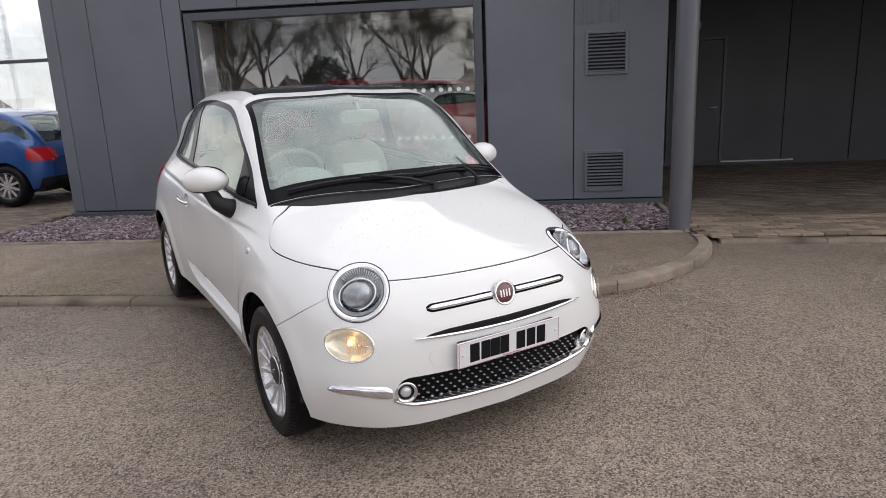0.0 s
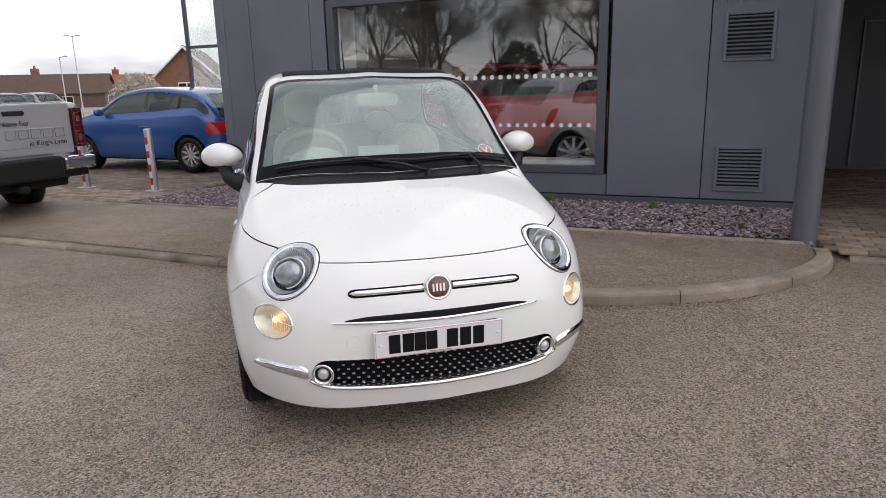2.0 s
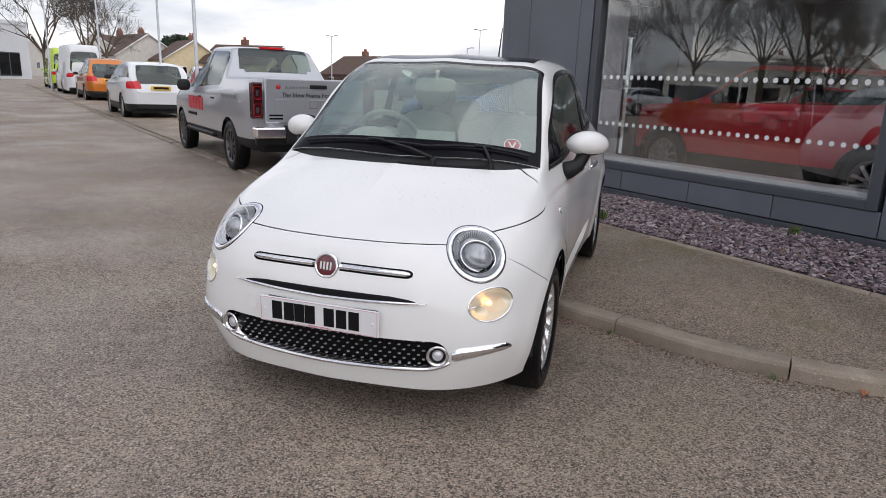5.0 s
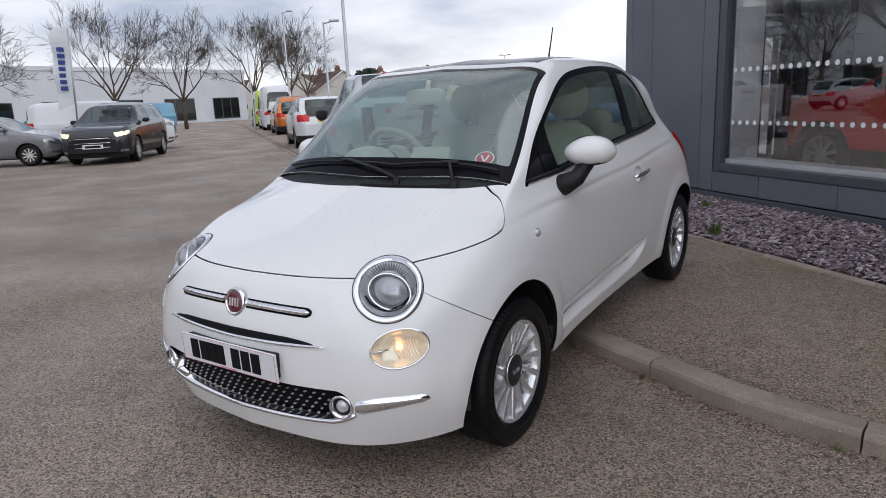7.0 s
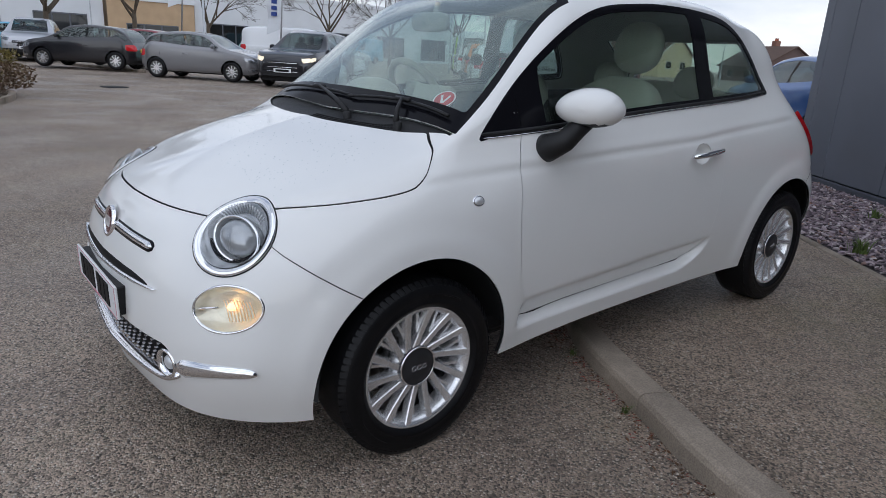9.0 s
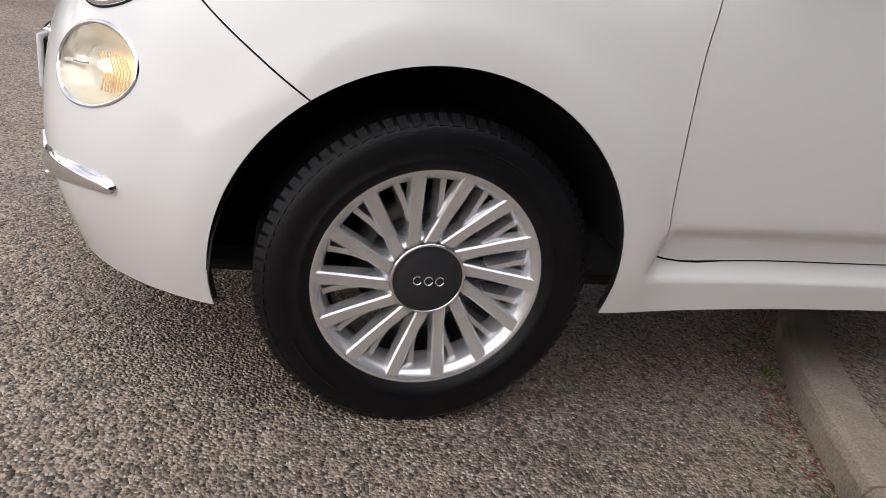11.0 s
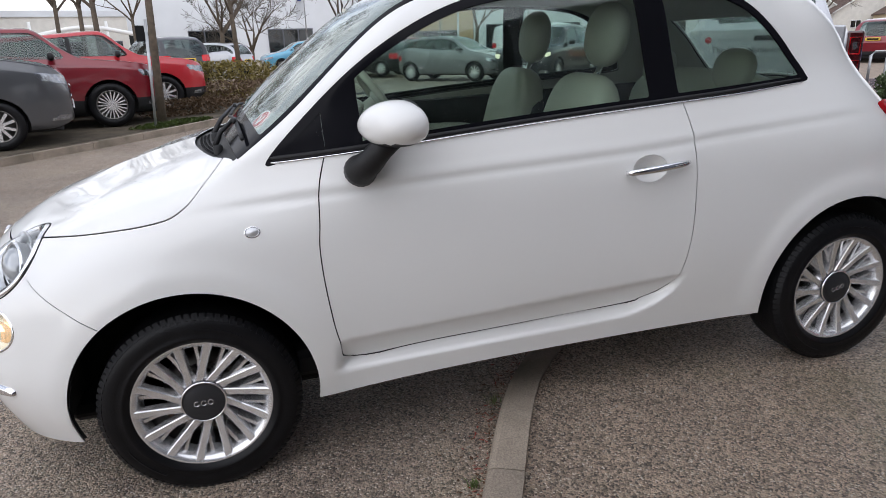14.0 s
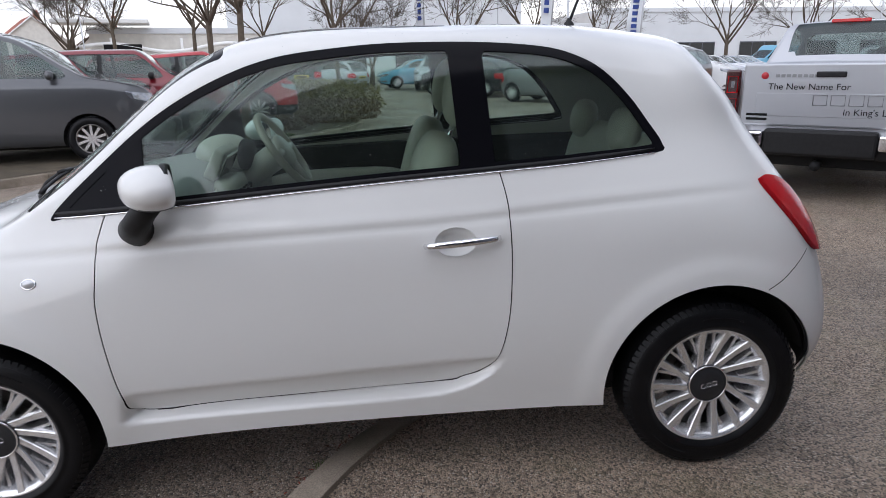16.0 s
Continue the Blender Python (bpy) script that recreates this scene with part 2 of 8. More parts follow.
def box(bm, x0, x1, y0, y1, z0, z1, bevel=0.0, m=None, seg=1):
    """A bevelled box into bm."""
    r = bmesh.ops.create_cube(bm, size=1.0)
    vs = r["verts"]
    for v in vs:
        v.co = Vector(((x0 + x1) / 2 + v.co.x * (x1 - x0), (y0 + y1) / 2 + v.co.y * (y1 - y0), (z0 + z1) / 2 + v.co.z * (z1 - z0)))
    es = list({e for v in vs for e in v.link_edges})
    if bevel:
        r2 = bmesh.ops.bevel(bm, geom=es, offset=bevel, segments=seg, affect="EDGES", profile=0.5)
        vs = list({v for f in r2["faces"] for v in f.verts} | {v for v in vs if v.is_valid})
    if m is not None:
        bmesh.ops.transform(bm, matrix=m, verts=vs)
    return vs


def boxed(name, dims, material, parent=None, label="", bevel=0.004, m=None, seg=1, smooth=False):
    bm = bmesh.new()
    box(bm, *dims, bevel, m, seg)
    return part(name, bm, material, parent, label, smooth)


def revolve(profile, seg=48, axis="x", arc=2 * math.pi):
    """Vertices and faces of a profile of (along, radius) turned round an axis."""
    vs, fs = [], []
    full = arc > 6.28
    cnt = seg if full else seg + 1
    for i in range(cnt):
        a = arc * i / seg
        for h, r in profile:
            c, s = r * math.cos(a), r * math.sin(a)
            vs.append((h, c, s) if axis == "x" else (c, h, s) if axis == "y" else (c, s, h))
    k = len(profile)
    for i in range(seg):
        j = (i + 1) % cnt
        for p in range(k - 1):
            fs.append((i * k + p, i * k + p + 1, j * k + p + 1, j * k + p))
    return vs, fs


def lathe(name, profile, material, parent=None, label="", seg=48, axis="x", m=None, smooth=True):
    vs, fs = revolve(profile, seg, axis)
    if m is not None:
        vs = [m @ Vector(v) for v in vs]
    return solid(name, vs, fs, material, parent, label, smooth)


def tube(points, radius, seg=8, caps=True):
    """Vertices and faces of a round bar along points; radius may be a list."""
    pts = [Vector(p) for p in points]
    rs = radius if isinstance(radius, (list, tuple)) else [radius] * len(pts)
    vs, fs = [], []
    up = Vector((0, 0, 1))
    for i, p in enumerate(pts):
        d = (pts[min(i + 1, len(pts) - 1)] - pts[max(i - 1, 0)]).normalized()
        a = d.cross(up if abs(d.z) < 0.95 else Vector((1, 0, 0))).normalized()
        b = d.cross(a)
        for k in range(seg):
            t = 2 * math.pi * k / seg
            vs.append(p + (a * math.cos(t) + b * math.sin(t)) * rs[i])
    for i in range(len(pts) - 1):
        for k in range(seg):
            j = (k + 1) % seg
            fs.append((i * seg + k, i * seg + j, (i + 1) * seg + j, (i + 1) * seg + k))
    if caps:
        fs.append(tuple(reversed(range(seg))))
        fs.append(tuple(range((len(pts) - 1) * seg, len(pts) * seg)))
    return vs, fs


def bar(name, points, radius, material, parent=None, label="", seg=8, smooth=True):
    vs, fs = tube(points, radius, seg)
    return solid(name, vs, fs, material, parent, label, smooth)


def pchip(xs, ys, x):
    """Smooth interpolation through knots, with no overshoot."""
    xs, ys, x = np.asarray(xs, float), np.asarray(ys, float), np.clip(np.asarray(x, float), xs[0], xs[-1])
    h, d = np.diff(xs), np.diff(ys) / np.diff(xs)
    s = np.zeros(len(xs))
    s[0], s[-1] = d[0], d[-1]
    for i in range(1, len(xs) - 1):
        s[i] = 0 if d[i - 1] * d[i] <= 0 else 2 * d[i - 1] * d[i] / (d[i - 1] + d[i])
    i = np.clip(np.searchsorted(xs, x) - 1, 0, len(h) - 1)
    t = (x - xs[i]) / h[i]
    return ys[i] * (1 + 2 * t) * (1 - t) ** 2 + s[i] * h[i] * t * (1 - t) ** 2 + ys[i + 1] * t * t * (3 - 2 * t) + s[i + 1] * h[i] * t * t * (t - 1)


def spline(pts, n=8, closed=False):
    """Catmull-Rom through points of any dimension."""
    p = np.asarray(pts, float)
    k = len(p)
    out = []
    for i in range(k if closed else k - 1):
        a, b, c, d = (p[(i + j) % k] if closed else p[min(max(i + j, 0), k - 1)] for j in (-1, 0, 1, 2))
        for t in np.arange(n) / n:
            out.append(0.5 * (2 * b + (c - a) * t + (2 * a - 5 * b + 4 * c - d) * t * t + (3 * b - a - 3 * c + d) * t**3))
    if not closed:
        out.append(p[-1])
    return np.array(out)


def poly_dist(q, poly):
    """Signed distance of points (n, 2) to a polygon (k, 2): below zero inside."""
    a, b = poly, np.roll(poly, -1, 0)
    best, inside = np.full(len(q), 1e9), np.zeros(len(q), bool)
    for (ax, ay), (bx, by) in zip(a, b):
        ex, ey = bx - ax, by - ay
        wx, wy = q[:, 0] - ax, q[:, 1] - ay
        t = np.clip((wx * ex + wy * ey) / (ex * ex + ey * ey + 1e-12), 0, 1)
        best = np.minimum(best, (wx - ex * t) ** 2 + (wy - ey * t) ** 2)
        if ay != by:
            inside ^= ((ay > q[:, 1]) != (by > q[:, 1])) & (q[:, 0] < ex * (q[:, 1] - ay) / (by - ay) + ax)
    return np.where(inside, -1, 1) * np.sqrt(best)


def clip(mesh, f):
    """The part of a triangle mesh (V, F, N) where f(V) < 0, cut exactly along f = 0. N: normals, carried along."""
    V, F, N = mesh
    d = f(V)
    neg = d < 0
    cnt = neg[F].sum(1)
    keep = [F[cnt == 3]]
    new_v, new_n, cache = [], [], {}
    base = len(V)

    def cut(i, j):
        key = (i, j) if i < j else (j, i)
        if key not in cache:
            t = d[i] / (d[i] - d[j])
            cache[key] = base + len(new_v)
            new_v.append(V[i] + (V[j] - V[i]) * t)
            new_n.append(N[i] + (N[j] - N[i]) * t)
        return cache[key]

    extra = []
    for tri in F[(cnt == 1) | (cnt == 2)]:
        a, b, c = tri
        for _ in range(3):
            if neg[a] and (neg[b] == neg[c] or neg[b]) and not (neg[b] and neg[c]) and not neg[c]:
                break
            a, b, c = b, c, a
        if neg[b]:
            p, q = cut(b, c), cut(a, c)
            extra += [(a, b, p), (a, p, q)]
        else:
            extra.append((a, cut(a, b), cut(a, c)))
    F2 = np.vstack(keep + ([np.array(extra)] if extra else [])).astype(int)
    V2 = np.vstack([V] + ([np.array(new_v)] if new_v else []))
    N2 = np.vstack([N] + ([np.array(new_n)] if new_n else []))
    used, inv = np.unique(F2, return_inverse=True)
    return V2[used], inv.reshape(-1, 3), N2[used]


def sheet(name, mesh, material, parent=None, label="", thick=0.006, lift=0.0):
    """A shaped sheet with true thickness: the outer face, its inner copy and the rim between them."""
    V, F, N = mesh
    V = V + N * lift
    k = len(V)
    E = np.vstack([F[:, [0, 1]], F[:, [1, 2]], F[:, [2, 0]]])
    key = E.min(1).astype(np.int64) * k + E.max(1)
    _, first, count = np.unique(key, return_index=True, return_counts=True)
    rim = [(int(b), int(a), int(a) + k, int(b) + k) for a, b in E[first[count == 1]]]
    vs = np.vstack([V, V - N * thick])
    faces = F.tolist() + (F[:, ::-1] + k).tolist() + rim
    ob = solid(name, vs, faces, material, parent, label, True)
    me = ob.data
    nn = np.vstack([N, -N])
    me.normals_split_custom_set_from_vertices(nn.tolist())
    return ob


# ---- ground ----
ground = solid("ground", [(-400, -400, 0), (400, -400, 0), (400, 400, 0), (-400, 400, 0)], [(0, 1, 2, 3)], M_ROAD)
tagged(ground, "worn grey asphalt with pale chips", "road", kind="structure")
M_SLATEBED = mat("slate_bed", (0.045, 0.036, 0.04), 0.9, vary=0.3, scale=20)
M_BLOCK = mat("paving_block", (0.27, 0.21, 0.155), 0.85, vary=0.2, scale=10, bump=0.4, bump_scale=200, random=0.25, dirt=((0.07, 0.06, 0.05, 1), 0.6, 1.5))
M_PAVE = mat("paving_far", (0.23, 0.18, 0.137), 0.85, vary=0.25, scale=5, fine=0.2, fine_scale=40)
M_SOIL = mat("soil", (0.07, 0.055, 0.035), 0.95, vary=0.35, scale=4, bump=0.6, bump_scale=40)
M_GRASS = mat("grass", (0.09, 0.13, 0.03), 0.8, vary=0.35, scale=12)


def band(name, near, far, zn, zf, material, base=-0.3):
    """A slab between two lines of (X, Y) in the building's frame, its top sloping from zn to zf."""
    k = len(near)
    top = [in_b(x, y, zn) for x, y in near] + [in_b(x, y, zf) for x, y in far]
    low = [Vector((v.x, v.y, base)) for v in top]
    fs = [(i, i + 1, k + i + 1, k + i) for i in range(k - 1)]
    n = 2 * k
    edge = list(range(k)) + list(range(2 * k - 1, k - 1, -1))
    fs += [(edge[i], edge[i - 1], edge[i - 1] + n, edge[i] + n) for i in range(len(edge))]
    return solid(name, top + low, fs, material)


KERB_LINE = [(-9, -3.42), (-5, -3.42), (-2.6, -3.46), (-1.2, -3.58), (-.6, -3.63), (-.28, -3.61), (.22, -3.51), (.58, -3.43), (1.01, -3.24), (1.36, -3.0), (1.675, -2.68), (1.90, -2.33), (2.02, -2.0), (2.03, -1.72)]
kerb_curve = np.vstack([[(-60, -3.42), (-30, -3.42)], spline(KERB_LINE, 10)])
tang = np.gradient(kerb_curve, axis=0)
tang /= np.linalg.norm(tang, axis=1, keepdims=True)
left = np.column_stack([-tang[:, 1], tang[:, 0]])
back = kerb_curve + left * 0.113
footway = band("footway", [tuple(p) for p in back], [(min(float(p[0]), 1.90), -1.60) for p in back], 0.058, 0.085, M_FOOTWAY)
tagged(footway, "brown asphalt footway with moss", "pavement", kind="structure")
kerb = empty("kerb")
tagged(kerb, "worn concrete kerb stones along the footway", "kerb", kind="structure")


def kerb_run(path, lengths, z_top, parent, wide=.115, side=1, mtl=M_KERB):
    """Kerb stones end to end along a path of (X, Y), with open joints."""
    seg = np.concatenate([[0], np.cumsum(np.linalg.norm(np.diff(path, axis=0), axis=1))])
    at = lambda d: np.array([np.interp(d, seg, path[:, i]) for i in (0, 1)])
    d, i = 0.0, 0
    while d < seg[-1] - .1:
        l = lengths[i % len(lengths)]
        e = min(d + l, seg[-1])
        vs, fs = [], []
        steps = np.linspace(d + .004, e - .004, 7)
        jog = random.uniform(-.005, .005)
        for s_ in steps:
            p = at(s_)
            t = at(min(s_ + .02, seg[-1])) - at(max(s_ - .02, 0))
            t /= np.linalg.norm(t) + 1e-9
            n = np.array([-t[1], t[0]]) * side
            zt = z_top(float(p[0])) + jog * .6
            for off, z in ((.0, -.12), (.0, zt - .025), (.008, zt - .008), (.025, zt), (wide, zt), (wide, -.12)):
                q = p + n * (off + jog * .4)
                vs.append(in_b(q[0], q[1], z))
        for a in range(6):
            for b in range(5):
                fs.append((a * 6 + b, a * 6 + b + 1, (a + 1) * 6 + b + 1, (a + 1) * 6 + b))
        fs += [tuple(range(6)), tuple(range(41, 35, -1))]
        solid("kerb_stone", vs, fs, mtl, parent)
        d, i = e, i + 1


near_kerb = kerb_curve[kerb_curve[:, 0] > -9.05]
kerb_run(near_kerb, (.915,), lambda x: float(pchip((-9, -3, -.5, .5, 2.1), (.03, .045, .075, .085, .085), x)), kerb)
kerb_run(np.array([(-60.0, -3.42), (-9.0, -3.42)]), (3.66,), lambda x: .03, kerb)
kerb_run(np.array([(2.16, -1.80), (3.5, -1.87), (12.0, -1.87)]), (.915,), lambda x: .035, kerb)
opp = empty("kerb_opposite")
tagged(opp, "mossy concrete kerb of the planted bed", "kerb", kind="structure")
opp_line = spline([(8, -10.9), (2, -10.95), (-2.5, -11.0), (-6.5, -11.15), (-9.2, -11.6), (-10.6, -12.3), (-11.3, -13.4), (-11.6, -15.5), (-11.8, -22)], 8)
kerb_run(opp_line, (.915,), lambda x: .10, opp, side=-1)
bed_b = opp_line + np.array([0, -.12])
bed = solid("planted_bed", [in_b(x, y, .085) for x, y in bed_b] + [in_b(8, -22, .085)], [tuple(reversed(range(len(bed_b) + 1)))], M_SOIL)
tagged(bed, "earth bed with sparse grass under the trees", "ground", kind="structure")
# slate strip along the wall
edging = empty("edging")
tagged(edging, "thin concrete edging of the slate bed", "kerb", kind="structure")
kerb_run(np.array([(-5.75, -1.56), (1.86, -1.64)]), (.915,), lambda x: .10, edging, wide=.05)
kerb_run(np.array([(-5.36, -.02), (-5.75, -1.5)]), (.8,), lambda x: .10, edging, wide=.05)
kerb_run(np.array([(1.93, -1.60), (2.03, -.02)]), (.8,), lambda x: .11, edging, wide=.06)
sb = solid("slate_bed", [in_b(-5.72, -1.55, .075), in_b(1.93, -1.62, .075), in_b(2.03, -.01, .085), in_b(-5.36, -.01, .085)], [(0, 1, 2, 3)], M_SLATEBED)
tagged(sb, "dark bed under slate chippings", "ground", kind="structure")


def chip_mesh(seed):
    """One flat broken chip of slate."""
    r = random.Random(seed)
    k = r.randint(5, 7)
    ang = sorted(r.uniform(0, 6.28) for _ in range(k))
    a, b, h = r.uniform(.02, .042), r.uniform(.011, .022), r.uniform(.003, .007)
    ring_ = [(a * math.cos(t) * r.uniform(.8, 1.15), b * math.sin(t) * r.uniform(.8, 1.15)) for t in ang]
    vs = [(x, y, -h) for x, y in ring_] + [(x * .86, y * .86, h * r.uniform(.7, 1.2)) for x, y in ring_]
    fs = [tuple(range(k, 2 * k))] + [(i, (i + 1) % k, k + (i + 1) % k, k + i) for i in range(k)]
    return vs, fs


def scatter_chips(name, label, count, place, seed, zbase=.085):
    r = random.Random(seed)
    kinds = [chip_mesh(i) for i in range(14)]
    V, F = [], []
    for _ in range(count):
        x, y = place(r)
        vs, fs = kinds[r.randrange(14)]
        m = pose(x, y, zbase + r.uniform(0, .022), r.uniform(-28, 28), r.uniform(-28, 28), r.uniform(0, 360))
        s = r.uniform(.5, 1.1)
        o = len(V)
        V += [B @ (m @ (Vector(v) * s)) for v in vs]
        F += [tuple(i + o for i in f) for f in fs]
    ob = solid(name, V, F, M_CHIPS)
    tagged(ob, label, "gravel", kind="stuff")
    return ob


M_CHIPS = bpy.data.materials.new("slate_chips")
M_CHIPS.use_nodes = True
_n, _l = M_CHIPS.node_tree.nodes, M_CHIPS.node_tree.links
_g, _r = _n.new("ShaderNodeNewGeometry"), _n.new("ShaderNodeValToRGB")
for pos, c in ((0.0, (0.095, 0.076, 0.09, 1)), (.35, (0.18, 0.135, 0.152, 1)), (.65, (0.30, 0.235, 0.255, 1)), (.85, (0.46, 0.41, 0.41, 1)), (1.0, (0.2, 0.1, 0.07, 1))):
    el = _r.color_ramp.elements.new(pos) if 0 < pos < 1 else _r.color_ramp.elements[0 if pos == 0 else -1]
    el.color = c
    if pos in (0, 1):
        el.position = pos
_l.new(_g.outputs["Random Per Island"], _r.inputs[0])
_l.new(_r.outputs[0], _n["Principled BSDF"].inputs["Base Color"])
_n["Principled BSDF"].inputs["Roughness"].default_value = 0.6


def in_strip(r):
    t = r.random()
    y = r.uniform(-1.50, -.02)
    x0 = -5.70 + (y + 1.5) * .25
    return x0 + t * (1.9 - x0), y


scatter_chips("slate_chippings", "purple and grey slate chippings along the wall", 14000, in_strip, 3)
# block paving, laid in courses
def paving(name, label, x0, x1, y0, y1, z, near, turn=0.0):
    """Blocks of 200 by 100 mm in stretcher bond: those nearest as parts, the rest as one mesh."""
    th = empty(name)
    tagged(th, label, "paving", kind="structure")
    solid("paving_bed", [in_b(x, y, z - .012) for x, y in ((x0, y0), (x1, y0), (x1, y1), (x0, y1))], [(0, 1, 2, 3)], M_JOINTSAND, th)
    bm = bmesh.new()
    box(bm, 0.002, .198, .002, .098, -.03, 0, .006)
    me = bpy.data.meshes.new("block")
    bm.to_mesh(me)
    bm.free()
    me.materials.append(M_BLOCK)
    cnt = 0
    V, F = [], []
    base_v = [v.co.copy() for v in me.vertices]
    base_f = [tuple(p.vertices) for p in me.polygons]
    r = random.Random(5)
    row = 0
    y = y0
    while y < y1 - .05:
        x = x0 - (.1 if row % 2 else 0)
        while x < x1 - .1:
            m = B @ pose(x, y, z + r.uniform(-.002, .002), r.uniform(-.5, .5), r.uniform(-.5, .5), 0)
            if near(x, y) and cnt < 300:
                ob = new("block", me)
                ob.matrix_world = m
                ob.parent = th
                cnt += 1
            else:
                o = len(V)
                V += [m @ v for v in base_v]
                F += [tuple(i + o for i in f) for f in base_f]
            x += .2
        y += .1
        row += 1
    rest = solid("blocks", V, F, M_BLOCKS, th, "the rest of the paving blocks")
    rest["kind"] = "stuff"
    return th


M_JOINTSAND = mat("joint_sand", (0.05, 0.045, 0.035), 0.95, vary=0.3, scale=10)
M_BLOCKS = bpy.data.materials.new("paving_blocks")
M_BLOCKS.use_nodes = True
_n, _l = M_BLOCKS.node_tree.nodes, M_BLOCKS.node_tree.links
_g, _r, _t, _o, _m = _n.new("ShaderNodeNewGeometry"), _n.new("ShaderNodeValToRGB"), _n.new("ShaderNodeTexNoise"), _n.new("ShaderNodeTexCoord"), _n.new("ShaderNodeMix")
_r.color_ramp.elements[0].color, _r.color_ramp.elements[1].color = (0.19, 0.148, 0.112, 1), (0.36, 0.285, 0.215, 1)
_t.inputs["Scale"].default_value, _t.inputs["Detail"].default_value = 1.3, 8.0
_m.data_type, _m.blend_type = "RGBA", "MULTIPLY"
_m.inputs[0].default_value = 0.8
_l.new(_o.outputs["Object"], _t.inputs["Vector"])
_l.new(_g.outputs["Random Per Island"], _r.inputs[0])
_l.new(_r.outputs[0], _m.inputs[6])
_l.new(_t.outputs[0], _m.inputs[7])
_l.new(_m.outputs[2], _n["Principled BSDF"].inputs["Base Color"])
_n["Principled BSDF"].inputs["Roughness"].default_value = 0.8
# ---- the showroom building ----
def wall_box(name, x0, x1, y0, y1, z0, z1, material, parent=None, label="", bevel=0.004):
    return boxed(name, (x0, x1, y0, y1, z0, z1), material, parent, label, bevel, B)


TOP = 4.3
M_SILL = mat("pale_sill", (0.62, 0.63, 0.64), 0.4, vary=0.1, scale=5)
M_DOT = mat("frosted_dot", (0.75, 0.77, 0.78), 0.6)
M_FLOOR = mat("showroom_tile", (0.6, 0.6, 0.61), 0.2, vary=0.08, scale=2)
M_PLASTER = mat("white_plaster", (0.75, 0.75, 0.74), 0.7, vary=0.05, scale=2)
M_GREYWALL = mat("grey_plaster", (0.5, 0.5, 0.505), 0.7, vary=0.08, scale=2)
M_POLE = mat("grey_pole", (0.10, 0.105, 0.12), 0.4, vary=0.08, scale=4)
wall_front = empty("wall_front")
tagged(wall_front, "dark grey panel cladding of the showroom front", "wall", kind="structure")


def panel(x0, x1, z0, z1, y=0.0):
    return wall_box("panel", x0 + 0.004, x1 - 0.004, y, y + 0.05, z0 + 0.004, z1 - 0.004, M_CLAD, wall_front, bevel=.006)


for x0, x1 in ((-5.20, -4.77), (-4.77, -3.83), (-3.83, -3.60), (0.0, 1.0), (1.0, 2.04)):
    panel(x0, x1, .16, TOP)
wall_box("panel", -5.36, -5.205, .0, .05, .16, TOP, M_CLAD, wall_front, bevel=.012)
for a, b in ((-3.60, -2.9), (-2.9, -1.95), (-1.95, -.98), (-.98, 0.0)):
    panel(a, b, .16, .40)
    panel(a, b, 2.53, TOP)
for dims in ((-5.33, -3.62, .052, .3, 0, TOP), (-.02, 2.03, .052, .3, 0, TOP), (-3.62, -.02, .052, .3, 0, .42), (-3.62, -.02, .052, .3, 2.5, TOP)):
    wall_box("wall_core", *dims, M_JOINT, wall_front)
wall_box("base_strip", -5.37, 2.05, -.018, .05, .04, .152, M_FRAME, wall_front)
for i in range(16):
    x = 1.03 + i * .031
    wall_box("rib", x, x + .012, -.006, .002, 2.15, TOP, M_CLAD, wall_front, bevel=.003)
wall_side = empty("wall_side")
tagged(wall_side, "dark grey cladding of the showroom end with a glazed door", "wall", kind="structure")
for y0, y1, z0, z1 in ((.055, 1.45, 0, TOP), (1.452, 2.85, 2.3, TOP), (2.852, 3.75, 0, TOP)):
    wall_box("wall_length", -5.36, -5.06, y0, y1, z0, z1, M_CLAD, wall_side)
door_side = empty("door_2")
tagged(door_side, "glazed double door in the showroom end", "door", kind="structure")
for y in (1.46, 2.12, 2.76):
    wall_box("door_stile", -5.26, -5.18, y, y + .08, .10, 2.28, M_FRAME, door_side)
for z in (.10, 2.2):
    wall_box("door_rail", -5.255, -5.185, 1.545, 2.755, z, z + .08, M_FRAME, door_side)
wall_box("pane", -5.224, -5.216, 1.545, 2.115, .19, 2.195, M_WINDOW, door_side, "", 0)
wall_box("pane", -5.224, -5.216, 2.205, 2.755, .19, 2.195, M_WINDOW, door_side, "", 0)
window = empty("window_1")
tagged(window, "large showroom window in a grey frame with frosted dots", "window", kind="structure")
for dims in ((-3.57, -3.47, -.012, .12, .40, 2.50), (-.135, -.035, -.012, .12, .40, 2.50), (-3.47, -.135, -.012, .12, 2.41, 2.50), (-3.47, -.135, -.012, .12, .40, .49)):
    wall_box("window_frame", *dims, M_FRAME, window, "dark grey frame", .006)
wall_box("window_sill", -3.47, -.135, .06, .32, .492, .545, M_SILL, window, "pale inner sill")
wall_box("window_reveal", -3.49, -3.45, .125, .5, .49, 2.42, M_SILL, window, "pale reveal")
wall_box("pane", -3.47, -.135, .05, .056, .49, 2.41, M_WINDOW, window, "window glass", 0)
bm = bmesh.new()
for i in range(31):
    x = -3.36 + i * .1045
    for z, r in ((1.50, .026), (.945, .024)):
        bmesh.ops.create_circle(bm, cap_ends=True, segments=18, radius=r, matrix=B @ pose(x, .047, z, 90))
dots = part("frosted_dots", bm, M_DOT, window, "two rows of pale frosted dots")
dots["kind"] = "stuff"
